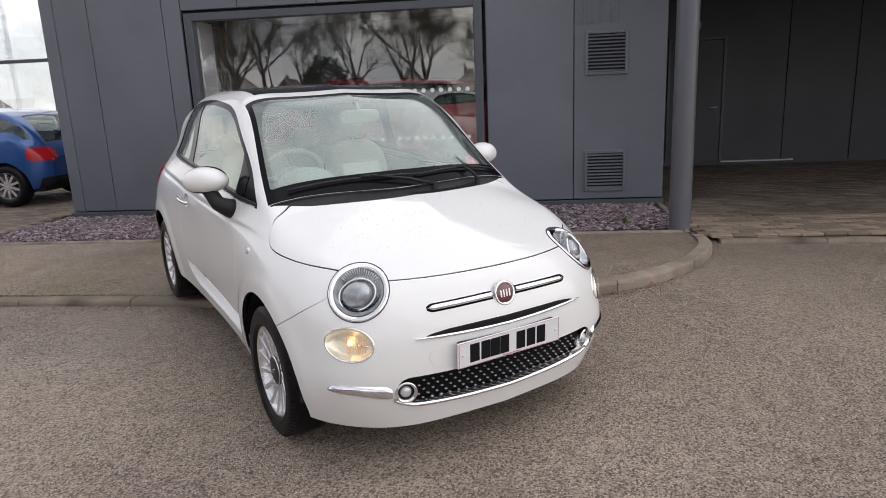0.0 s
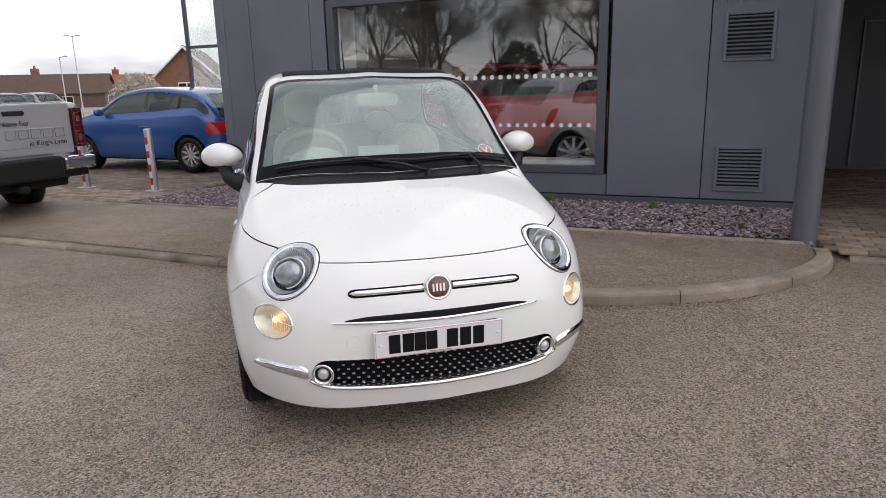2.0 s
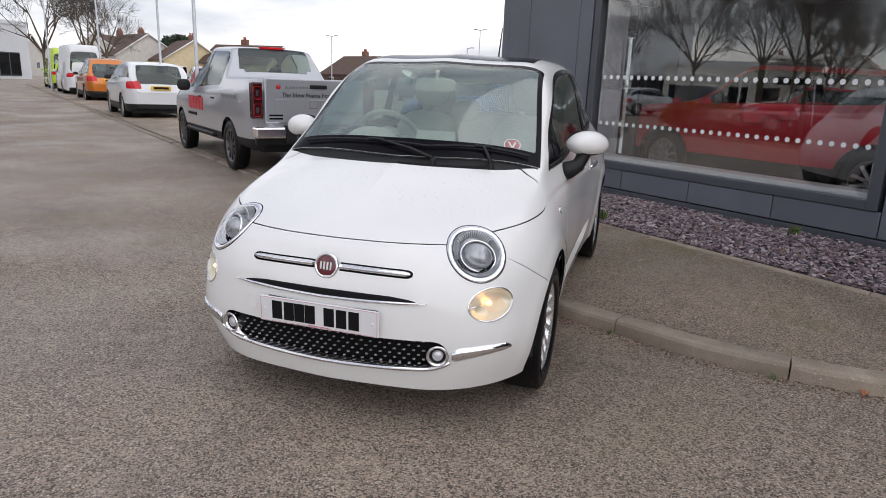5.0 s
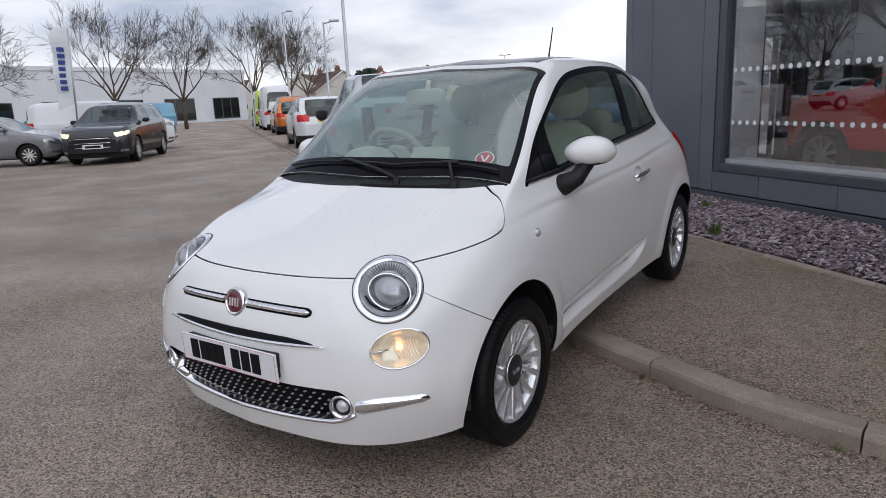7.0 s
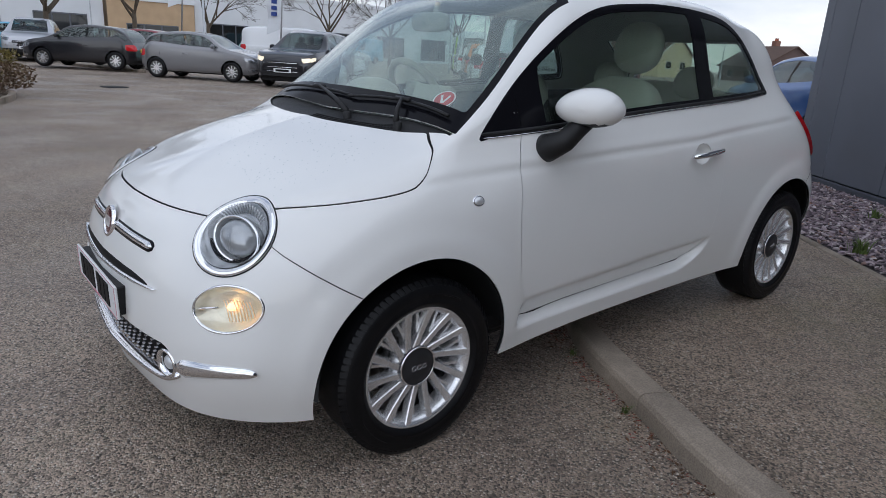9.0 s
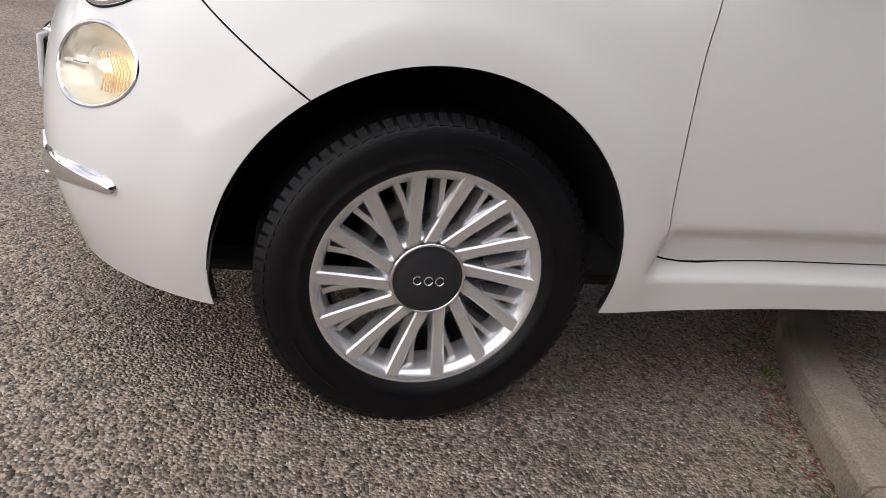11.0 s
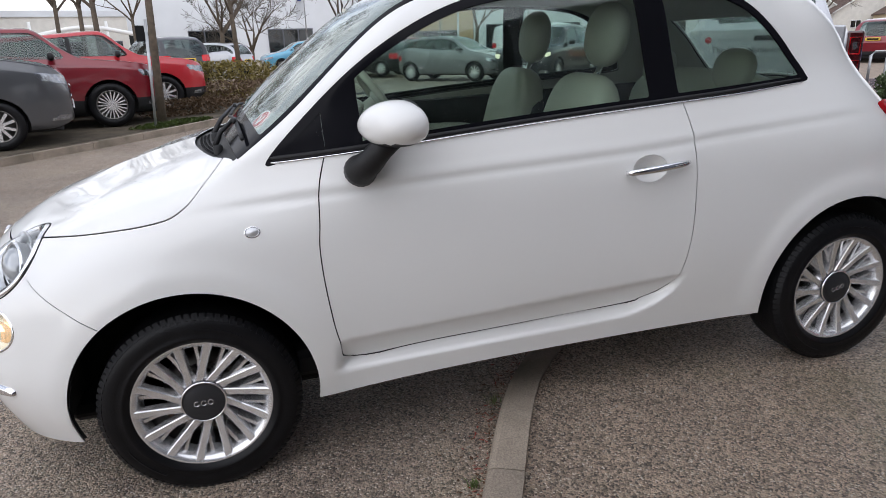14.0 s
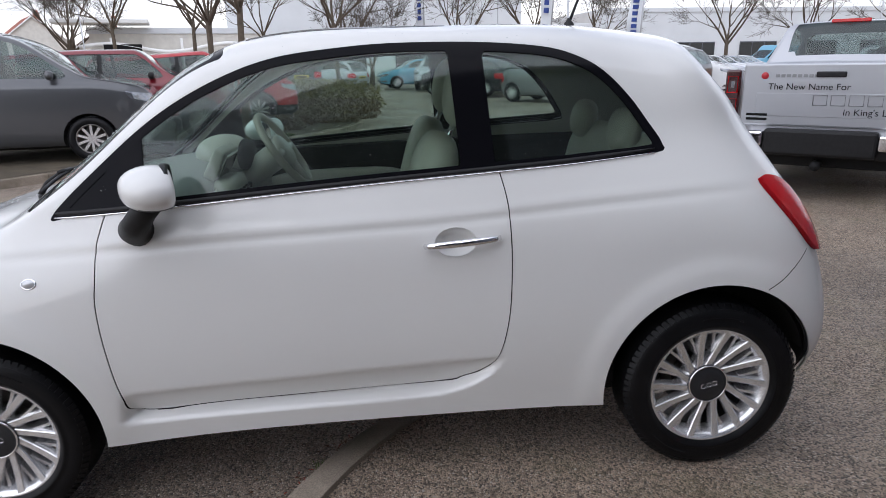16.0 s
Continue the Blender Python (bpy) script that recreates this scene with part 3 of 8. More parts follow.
for vz0, vz1 in ((1.59, 2.075), (.255, .735)):
    v = empty("wall_vent")
    tagged(v, "dark grey louvred wall vent", "vent", "wall vents")
    x0, x1 = 1.125, 1.605
    for dims in ((x0, x0 + .035, vz0, vz1), (x1 - .035, x1, vz0, vz1), (x0 + .036, x1 - .036, vz0, vz0 + .035), (x0 + .036, x1 - .036, vz1 - .035, vz1)):
        wall_box("frame", dims[0], dims[1], -.022, .004, dims[2], dims[3], M_CLAD, v)
    wall_box("backing", x0 + .03, x1 - .03, -.003, .001, vz0 + .03, vz1 - .03, M_JOINT, v)
    n = 11
    for i in range(n):
        z = vz0 + .05 + (vz1 - vz0 - .1) * i / (n - 1)
        bm = bmesh.new()
        box(bm, x0 + .034, x1 - .034, -.02, .012, -.003, .003, 0, pose(0, -.006, z, 38))
        bmesh.ops.transform(bm, matrix=B, verts=bm.verts)
        part("slat", bm, M_CLAD, v)
# showroom inside
wall_box("showroom_floor", -5.0, 1.9, .3, 8.0, -.05, .14, M_FLOOR)
tagged(bpy.data.objects["showroom_floor"], "grey tiled showroom floor", "floor", kind="structure")
back = wall_box("wall_back", -5.36, 1.9, 8.0, 8.2, 0, TOP, M_GREYWALL)
tagged(back, "pale back wall of the showroom", "wall", kind="structure")
inner = wall_box("wall_inner", 1.7, 1.9, .3, 8.0, 0, TOP, M_PLASTER)
tagged(inner, "pale inner wall of the showroom", "wall", kind="structure")
side_up = wall_box("wall_side_upper", -5.36, -5.06, 3.755, 8.0, 0, TOP, M_GREYWALL)
tagged(side_up, "grey inner side wall of the showroom", "wall", kind="structure")
ceil = wall_box("ceiling", -5.3, 1.95, .055, 8.0, 3.2, 3.3, M_PLASTER)
tagged(ceil, "showroom ceiling", "ceiling", kind="structure")
roof = wall_box("roof", -5.4, 12.0, -.3, 8.4, TOP, TOP + .3, M_FRAME)
tagged(roof, "flat grey roof edge", "roof", kind="structure")
for x in (-4.36, -3.80):
    c = wall_box("inner_column", x - .07, x + .07, 1.15, 1.29, .14, 2.45, M_FRAME)
    tagged(c, "dark glazing post of the showroom lobby", "post", "showroom posts")
head = wall_box("lobby_head", -5.05, -3.6, 1.12, 1.32, 2.452, 2.62, M_FRAME)
tagged(head, "dark head beam of the showroom lobby", "beam")
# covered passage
wall_r = wall_box("wall_passage", 2.06, 12.0, 3.95, 4.15, 0, TOP, M_SHADEWALL)
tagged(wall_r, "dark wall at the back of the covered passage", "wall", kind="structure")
wall_pe = wall_box("wall_passage_end", 11.8, 12.0, -1.5, 3.95, 0, TOP, M_SHADEWALL)
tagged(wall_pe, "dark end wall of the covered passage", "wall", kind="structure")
wall_ps = wall_box("wall_passage_side", 1.93, 2.05, .31, 3.95, 0, TOP, M_SHADEWALL)
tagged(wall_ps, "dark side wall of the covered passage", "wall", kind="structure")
soffit = wall_box("soffit", 1.95, 12.0, -1.75, 3.95, 2.95, 3.05, M_SHADEWALL)
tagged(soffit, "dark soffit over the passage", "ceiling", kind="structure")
fascia = wall_box("fascia", 1.95, 12.0, -1.85, -1.72, 2.75, TOP, M_CLAD)
tagged(fascia, "grey fascia over the passage", "wall", kind="structure")
door = wall_box("door_1", 3.0, 3.86, 3.92, 3.945, .12, 2.15, M_SHADEWALL)
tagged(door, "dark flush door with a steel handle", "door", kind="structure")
bar("door_handle", [in_b(3.78, 3.92, 1.05), in_b(3.78, 3.87, 1.05), in_b(3.66, 3.87, 1.05)], .010, M_SILL, door, "steel lever handle")
wall_box("door_frame", 3.86, 3.90, 3.90, 3.945, .12, 2.2, M_FRAME, door)
wall_box("door_frame", 2.96, 3.0, 3.90, 3.945, .12, 2.2, M_FRAME, door)
wall_box("door_frame", 3.0, 3.86, 3.90, 3.945, 2.155, 2.2, M_FRAME, door)
for x in (4.9, 6.0, 7.2):
    wall_box("wall_joint", x, x + .012, 3.938, 3.949, .12, 2.9, M_JOINT, wall_r)
wall_box("threshold", 3.9, 5.1, 3.9, 3.95, .11, .135, M_SILL, wall_r)
lampw = lathe("wall_lamp", [(0, .10), (.03, .11), (.05, .105), (.12, .085), (.155, .05), (.165, 0)], M_SILL, None, "", 24, "y", B @ pose(3.36, 3.94, 2.40) @ pose(0, 0, 0, 0, 0, 180))
tagged(lampw, "white half-round wall lamp in the passage", "lamp")
sgn = wall_box("wall_sign", 3.28, 3.37, 3.9, 3.914, 1.60, 1.70, M_SILL)
tagged(sgn, "small square door sign with a dark mark", "sign")
wall_box("sign_mark", 3.30, 3.35, 3.896, 3.902, 1.625, 1.675, M_JOINT, sgn)
q = in_b(1.86, -1.50, 0)
pole = lathe("column", [(-.2, .1), (3.0, .1)], M_POLE, None, "", 40, "z", pose(*q))
tagged(pole, "round grey steel column at the passage", "column")
# glazed corner beyond the end wall
glazed = empty("glazed_corner")
tagged(glazed, "glazed corner of the showroom with a grey door frame", "window", kind="structure")
for x0, x1, z0, z1 in ((-9.35, -5.36, .1, 4.2),):
    wall_box("pane", x0, x1, 3.8, 3.81, z0, z1, M_WINDOW, glazed, "", 0)
for x in (-9.4, -8.0, -6.6, -5.42):
    wall_box("mullion", x - .03, x + .03, 3.76, 3.84, .1, 4.2, M_FRAME, glazed)
for z in (.12, 2.35, 4.15):
    wall_box("transom", -9.37, -5.39, 3.765, 3.835, z - .03, z + .03, M_FRAME, glazed)
for x in (-7.35, -6.25):
    wall_box("door_post", x - .05, x + .05, 3.70, 3.76, .1, 2.3, M_FRAME, glazed)
wall_box("door_head", -7.3, -6.2, 3.70, 3.76, 2.12, 2.3, M_FRAME, glazed)
wall_box("pane", -9.4, -9.39, 3.81, 7.9, .1, 4.2, M_WINDOW, glazed, "", 0)
g2 = wall_box("glazed_floor", -9.35, -5.36, 3.84, 8.0, 0, .11, M_FLOOR)
tagged(g2, "grey tiled floor behind the glazing", "floor", kind="structure")
for i in range(3):
    wall_box("pane", -9.35 + i * 1.33, -8.08 + i * 1.33, 8.09, 8.10, .11, 4.2, M_WINDOW, glazed, "", 0)
    wall_box("mullion", -8.08 + i * 1.33, -8.02 + i * 1.33, 8.05, 8.14, .11, 4.2, M_FRAME, glazed)
# ---- the white city car: body ----
CAR = pose(0, 0, 0.285, 1.917) @ pose(0, 0, -0.285)
car = empty("white_city_car", CAR)
tagged(car, "white three-door retro city car with chrome trim, parked across a kerb", "car")


def loft_net():
    """The control net of half the body: stations from the nose round to the tail, each from the lower edge up to the centre line."""
    rows = []

    def station(*xyz):
        rows.append(np.array(xyz, float).reshape(-1, 3))

    station(0, -.675, .20, 0, -.712, .34, 0, -.715, .48, 0, -.697, .60, 0, -.664, .672, 0, -.632, .722, 0, -.585, .768, 0, -.53, .80, 0, -.47, .828, 0, -.41, .852)
    station(.26, -.655, .20, .27, -.693, .34, .28, -.695, .48, .28, -.677, .60, .275, -.645, .675, .265, -.613, .725, .25, -.56, .77, .20, -.51, .802, .12, -.455, .832, 0, -.33, .880)
    station(.50, -.595, .20, .545, -.63, .36, .555, -.622, .50, .545, -.60, .60, .52, -.565, .68, .49, -.525, .735, .43, -.46, .79, .35, -.39, .83, .2, -.31, .873, 0, -.22, .916)
    station(.66, -.47, .205, .70, -.505, .36, .70, -.49, .50, .685, -.465, .62, .655, -.425, .71, .605, -.38, .785, .53, -.32, .835, .42, -.25, .875, .24, -.17, .915, 0, -.08, .955)
    station(.745, -.33, .21, .77, -.34, .36, .775, -.33, .50, .765, -.31, .63, .735, -.28, .735, .68, -.245, .815, .60, -.19, .87, .47, -.12, .913, .27, -.04, .95, 0, .04, .982)
    station(.775, -.02, .22, .795, -.02, .38, .805, -.01, .54, .797, 0, .68, .768, .01, .79, .712, .03, .875, .62, .07, .93, .48, .10, .965, .28, .12, .99, 0, .14, 1.005)
    station(.765, .34, .23, .785, .32, .38, .795, .30, .54, .787, .28, .70, .757, .26, .82, .70, .24, .93, .655, .21, .99, .50, .19, 1.02, .30, .18, 1.037, 0, .175, 1.045)
    station(.755, .62, .24, .775, .60, .38, .785, .58, .54, .779, .56, .72, .755, .55, .87, .715, .53, .98, .655, .51, 1.13, .592, .50, 1.215, .34, .45, 1.25, 0, .43, 1.262)
    station(.75, .95, .245, .77, .93, .38, .782, .92, .54, .778, .90, .72, .758, .89, .88, .712, .87, .995, .648, .84, 1.2, .558, .81, 1.398, .34, .78, 1.44, 0, .765, 1.452)
    station(.75, 1.35, .245, .77, 1.35, .38, .782, 1.35, .54, .778, 1.35, .72, .76, 1.35, .885, .714, 1.35, 1.01, .655, 1.35, 1.22, .565, 1.35, 1.428, .33, 1.35, 1.478, 0, 1.35, 1.49)
    station(.765, 1.85, .245, .785, 1.86, .38, .797, 1.87, .54, .79, 1.88, .72, .762, 1.88, .90, .705, 1.88, 1.03, .637, 1.88, 1.22, .54, 1.88, 1.398, .33, 1.90, 1.458, 0, 1.92, 1.473)
    station(.775, 2.35, .25, .795, 2.35, .38, .805, 2.32, .56, .795, 2.30, .74, .755, 2.27, .91, .67, 2.22, 1.05, .605, 2.18, 1.20, .515, 2.14, 1.35, .32, 2.17, 1.418, 0, 2.20, 1.442)
    station(.68, 2.66, .27, .73, 2.685, .40, .742, 2.67, .56, .73, 2.63, .72, .682, 2.56, .89, .605, 2.45, 1.05, .56, 2.37, 1.2, .50, 2.29, 1.325, .31, 2.31, 1.39, 0, 2.33, 1.412)
    station(.38, 2.76, .28, .40, 2.785, .42, .40, 2.78, .56, .39, 2.745, .72, .37, 2.68, .90, .34, 2.59, 1.06, .32, 2.50, 1.2, .30, 2.41, 1.31, .22, 2.37, 1.365, 0, 2.37, 1.39)
    station(0, 2.80, .28, 0, 2.825, .42, 0, 2.815, .56, 0, 2.78, .72, 0, 2.715, .90, 0, 2.62, 1.06, 0, 2.53, 1.2, 0, 2.44, 1.31, 0, 2.41, 1.35, 0, 2.39, 1.378)
    return np.array(rows)


def natural(knots, values, at):
    """Natural cubic spline along the first axis of values."""
    k, v = np.asarray(knots, float), np.asarray(values, float)
    n = len(k)
    h = np.diff(k)
    a, r = np.zeros((n, n)), np.zeros((n,) + v.shape[1:])
    a[0, 0] = a[-1, -1] = 1
    for i in range(1, n - 1):
        a[i, i - 1], a[i, i], a[i, i + 1] = h[i - 1], 2 * (h[i - 1] + h[i]), h[i]
        r[i] = 6 * ((v[i + 1] - v[i]) / h[i] - (v[i] - v[i - 1]) / h[i - 1])
    m = np.linalg.solve(a, r.reshape(n, -1)).reshape(v.shape)
    i = np.clip(np.searchsorted(k, at) - 1, 0, n - 2)
    sh = (-1,) + (1,) * (v.ndim - 1)
    hi, A, C = h[i].reshape(sh), ((k[i + 1] - at) / h[i]).reshape(sh), ((at - k[i]) / h[i]).reshape(sh)
    return A * v[i] + C * v[i + 1] + ((A**3 - A) * m[i] + (C**3 - C) * m[i + 1]) * hi**2 / 6


WHEEL_Z, REAR_Y, ARCH = 0.285, 2.302, 0.354


def crease_z(y):
    return pchip((-0.2, 0.2, 0.8, 1.45, 1.82, 2.2, 2.5), (0.85, 0.868, 0.887, 0.9, 0.922, 0.938, 0.945), y)


def body_surface(nu=260, nv=185, smooth=6):
    """The whole outer skin as triangles, mirrored about the centre line."""
    net = loft_net()
    uk = np.concatenate([[0], np.cumsum(np.linalg.norm(np.diff(net[:, 4], axis=0), axis=1))])
    vk = np.concatenate([[0], np.cumsum(np.linalg.norm(np.diff(net[9], axis=0), axis=1))])
    g = natural(uk, net, np.linspace(0, uk[-1], nu))
    g = natural(vk, np.swapaxes(g, 0, 1), np.linspace(0, vk[-1], nv))
    g = np.swapaxes(g, 0, 1)
    g[0, :, 0] = g[-1, :, 0] = 0
    g[:, -1, 0] = 0
    for _ in range(smooth):
        h = g.copy()
        h[1:-1] += 0.5 * ((g[:-2] + g[2:]) / 2 - g[1:-1])
        g = h.copy()
        h[:, 1:-1] += 0.5 * ((g[:, :-2] + g[:, 2:]) / 2 - g[:, 1:-1])
        g = h
    x, y, z = g[..., 0], g[..., 1], g[..., 2]
    # shoulder crease: a soft step along the flank
    side = np.clip((x - 0.55) / 0.12, 0, 1) * np.clip((y + 0.1) / 0.4, 0, 1) * np.clip((2.5 - y) / 0.3, 0, 1)
    dz = z - crease_z(y)
    x += side * (0.0022 * np.exp(-((dz - 0.012) / 0.018) ** 2) - 0.0042 * np.exp(-((dz + 0.010) / 0.012) ** 2))
    # the door's lower tuck and the sill under it
    soft = lambda t: 1 / (1 + np.exp(-t))
    mid = np.clip((y - 0.412) / 0.03, 0, 1) * np.clip((1.93 - y) / 0.2, 0, 1) * np.clip((x - 0.5) / 0.1, 0, 1)
    edge = pchip((0.4, 1.15, 1.40, 1.49, 1.56, 1.61, 1.66), (0.324, 0.329, 0.337, 0.357, 0.392, 0.447, 0.50), y)
    tuck = pchip((0.4, 1.0, 1.6), (0.415, 0.430, 0.450), y)
    x -= mid * 0.55 * np.clip(tuck - z, 0, np.maximum(tuck - edge, 0)) * soft((z - edge + 0.003) / 0.003)
    # arch lips
    for yw in (0.0, REAR_Y):
        r = np.hypot(y - yw, z - WHEEL_Z)
        lip = np.clip((x - 0.5) / 0.1, 0, 1) * soft((0.432 - r) / 0.013) * np.clip((z - 0.2) / 0.1, 0, 1)
        x += lip * 0.010
    k = nu * nv
    idx = np.arange(k).reshape(nu, nv)
    a, b, c, d = idx[:-1, :-1].ravel(), idx[1:, :-1].ravel(), idx[1:, 1:].ravel(), idx[:-1, 1:].ravel()
    F = np.vstack([np.column_stack([a, b, c]), np.column_stack([a, c, d])])
    V = np.stack([x, y, z], -1).reshape(-1, 3)
    mirror = V * (-1, 1, 1)
    VV, FF = np.vstack([V, mirror]), np.vstack([F, F[:, ::-1] + k])
    key = np.round(VV * 20000).astype(np.int64)
    _, first, inv = np.unique(key, axis=0, return_index=True, return_inverse=True)
    inv = inv.reshape(-1)
    VV, FF = VV[first], inv[FF]
    FF = FF[(FF[:, 0] != FF[:, 1]) & (FF[:, 1] != FF[:, 2]) & (FF[:, 0] != FF[:, 2])]
    fn = np.cross(VV[FF[:, 1]] - VV[FF[:, 0]], VV[FF[:, 2]] - VV[FF[:, 0]])
    N = np.zeros_like(VV)
    for i in range(3):
        np.add.at(N, FF[:, i], fn)
    N /= np.linalg.norm(N, axis=1, keepdims=True) + 1e-12
    if (N[:, 0] * VV[:, 0]).sum() < 0:
        N, FF = -N, FF[:, ::-1]
    return VV, FF, N


SKIN = body_surface()

# outlines on the flank, as (y, z)
WIN_OUT = spline([(.279, .970), (.459, 1.134), (.623, 1.254), (.795, 1.342), (.961, 1.394), (1.148, 1.414), (1.334, 1.421), (1.59, 1.412), (1.80, 1.388), (1.911, 1.352), (1.985, 1.305), (2.055, 1.230), (2.112, 1.147), (2.150, 1.080), (2.125, 1.054), (1.835, 1.040), (1.618, 1.032), (1.20, 1.015), (.70, .988), (.36, .968)], 6, True)
DOOR_LOW = [(.455, 1.0), (.445, .974), (.417, .889), (.405, .787), (.396, .704), (.402, .567), (.422, .417), (.461, .335), (.728, .337), (1.077, .340), (1.413, .348), (1.488, .366), (1.551, .395), (1.603, .457), (1.636, .585), (1.648, .735), (1.649, .858), (1.642, .959), (1.618, 1.06)]
DOOR = np.vstack([spline(DOOR_LOW, 5), [(1.618, 1.06), (1.2, 1.15), (.7, 1.1)]])


def bonnet_z(y):
    return pchip((-.72, -.585, -.5, -.44, -.39, -.349, -.187, -.08, -.006, .045, .1, .162, .2), (.76, .769, .767, .778, .797, .806, .823, .833, .845, .872, .924, .984, 1.03), y)


def cowl_y(x):
    return 0.184 - 0.15 * (1 - np.clip(np.abs(x) / 0.64, 0, 1) ** 2)


def screen_y(x):
    return 0.2 - 0.06 * (1 - np.clip(np.abs(x) / 0.66, 0, 1) ** 2)


def screen_x(z):
    return 0.660 - 0.262 * (z - 0.988)


def top_y(x):
    return 0.812 - 0.045 * (1 - np.clip(np.abs(x) / 0.56, 0, 1) ** 2)


ax = lambda v: np.abs(v[:, 0])
f_window = lambda v: np.maximum(poly_dist(v[:, 1:], WIN_OUT), 0.4 - ax(v))
f_door = lambda v: np.maximum(poly_dist(v[:, 1:], DOOR), 0.4 - ax(v))
f_bonnet = lambda v: np.maximum.reduce([bonnet_z(v[:, 1]) - v[:, 2], v[:, 1] - cowl_y(v[:, 0])])
f_cowl = lambda v: np.maximum.reduce([cowl_y(v[:, 0]) - v[:, 1], v[:, 1] - screen_y(v[:, 0]), ax(v) - 0.655, 0.93 - v[:, 2]])
f_screen = lambda v: np.maximum.reduce([screen_y(v[:, 0]) - v[:, 1], v[:, 1] - top_y(v[:, 0]), ax(v) - screen_x(v[:, 2]), 0.94 - v[:, 2]])
f_roof = lambda v: np.maximum.reduce([top_y(v[:, 0]) + 0.07 - v[:, 1], v[:, 1] - 1.5, ax(v) - 0.478 + 0.04 * np.clip((v[:, 1] - 1.1) / 0.4, 0, 1) ** 2, 1.3 - v[:, 2]])
f_rearwin = lambda v: np.maximum.reduce([1.02 - v[:, 2], v[:, 2] - 1.30, ax(v) - 0.47 + 0.1 * (1.3 - v[:, 2]), 2.2 - v[:, 1]])
f_arch = lambda v: np.minimum(*[np.maximum(np.hypot(v[:, 1] - yw + 0.008, v[:, 2] - WHEEL_Z - 0.010) - ARCH, 0.45 - ax(v)) for yw in (0.0, REAR_Y)])


def bumper_line(v):
    """Above zero over the joint between bumper and wing."""
    y = v[:, 1]
    return v[:, 2] - pchip((-.72, -.47, -.44, -.418, -.371, -.296, -.221, -.1), (.95, .95, .80, .722, .676, .621, .573, .50), y)


f_bumper = lambda v: np.maximum.reduce([bumper_line(v), v[:, 1] + 0.1, v[:, 2] - np.minimum(bonnet_z(v[:, 1]), 0.9)])


def disc(cx, cy, cz, nx, ny, nz, r, rz=None, turn=0.0):
    """Distance outside an ellipse seen along its own axis, on the near part of the skin."""
    n = Vector((nx, ny, nz)).normalized()
    a = n.cross(Vector((0, 0, 1))).normalized()
    b = a.cross(n)
    c, s = math.cos(turn), math.sin(turn)
    a, b = a * c + b * s, b * c - a * s
    A, Bv, C = np.array(a), np.array(b), np.array((cx, cy, cz))
    rz = rz or r

    def f(v):
        q = (v - C) * 1.0
        q = np.column_stack([q @ A, q @ Bv])
        k = np.hypot(q[:, 0] / r, q[:, 1] / rz)
        return np.where(np.linalg.norm(v - C, axis=1) < 0.3, (k - 1) * min(r, rz), 1.0)

    return f


LAMPS = {s: dict(head=((s * .556, -.484, .742), (s * .52, -.79, .33), .115, .113, 0.0), turn=((s * .636, -.545, .562), (s * .62, -.78, .10), .099, .064, s * -.10), fog=((s * .460, -.664, .372), (s * .28, -.96, 0.0), .045, .045, 0.0)) for s in (1, -1)}
f_lamp = {(s, k): disc(*c, *n, r, rz, t) for s in (1, -1) for k, (c, n, r, rz, t) in LAMPS[s].items()}
f_all_lamps = lambda v: np.minimum.reduce([f_lamp[s, k](v) for s in (1, -1) for k in ("head", "turn")])


def grille_f(v):
    """The lower intake: a wide mouth with rounded ends that follows the nose."""
    x = ax(v)
    top = 0.428 - 0.012 * (x / 0.5) ** 2
    low = 0.300 + 0.018 * (x / 0.5) ** 2
    mid, half = (top + low) / 2, (top - low) / 2
    return np.where(v[:, 1] < -0.45, np.hypot(np.maximum(x - 0.50 + 0.06, 0), np.maximum(np.abs(v[:, 2] - mid) - (half - 0.06) * (half > 0.06), 0)) - 0.06, 1.0)


TAIL_C = [(2.452, .953), (2.52, .945), (2.578, .90), (2.63, .82), (2.664, .745), (2.662, .71), (2.618, .735), (2.556, .81), (2.495, .885)]
f_cup = lambda v: np.maximum(np.hypot((v[:, 1] - 1.480) / 0.064, (v[:, 2] - 0.833) / 0.044) - 1, 0.5 - ax(v))
f_tail = lambda v: np.maximum(poly_dist(v[:, 1:], spline(TAIL_C, 5, True)), 0.45 - ax(v))
GAP = 0.0019

body = clip(SKIN, lambda v: -f_arch(v))
body = clip(body, lambda v: -grille_f(v))
body = clip(body, lambda v: -f_all_lamps(v))
body = clip(body, lambda v: -f_screen(v))
body = clip(body, lambda v: -f_window(v))
body = clip(body, lambda v: -f_rearwin(v))
body = clip(body, lambda v: -f_tail(v))
body = clip(body, lambda v: -f_cup(v))
shell = clip(body, lambda v: -f_roof(v))
shell = clip(shell, lambda v: GAP - f_bonnet(v))
shell = clip(shell, lambda v: -f_cowl(v))
shell = clip(shell, lambda v: GAP - f_bumper(v))
shell = clip(shell, lambda v: GAP - f_door(v))
sheet("body_shell", shell, M_WHITE, car, "white painted wings, quarters, pillars and tail")
sheet("bonnet", clip(clip(body, lambda v: f_bonnet(v) + GAP), lambda v: v[:, 1] - 0.3), M_WHITE, car, "white painted bonnet")
sheet("front_bumper", clip(body, lambda v: f_bumper(v) + GAP), M_WHITE, car, "white painted front bumper")
for s in (1, -1):
    sheet("door", clip(clip(body, lambda v: f_door(v) + GAP), lambda v: -s * v[:, 0]), M_WHITE, car, "white painted front door")
sheet("cowl", clip(clip(SKIN, f_cowl), lambda v: v[:, 1] - 0.4), M_PLASTIC, car, "black plastic cowl", lift=-0.012)
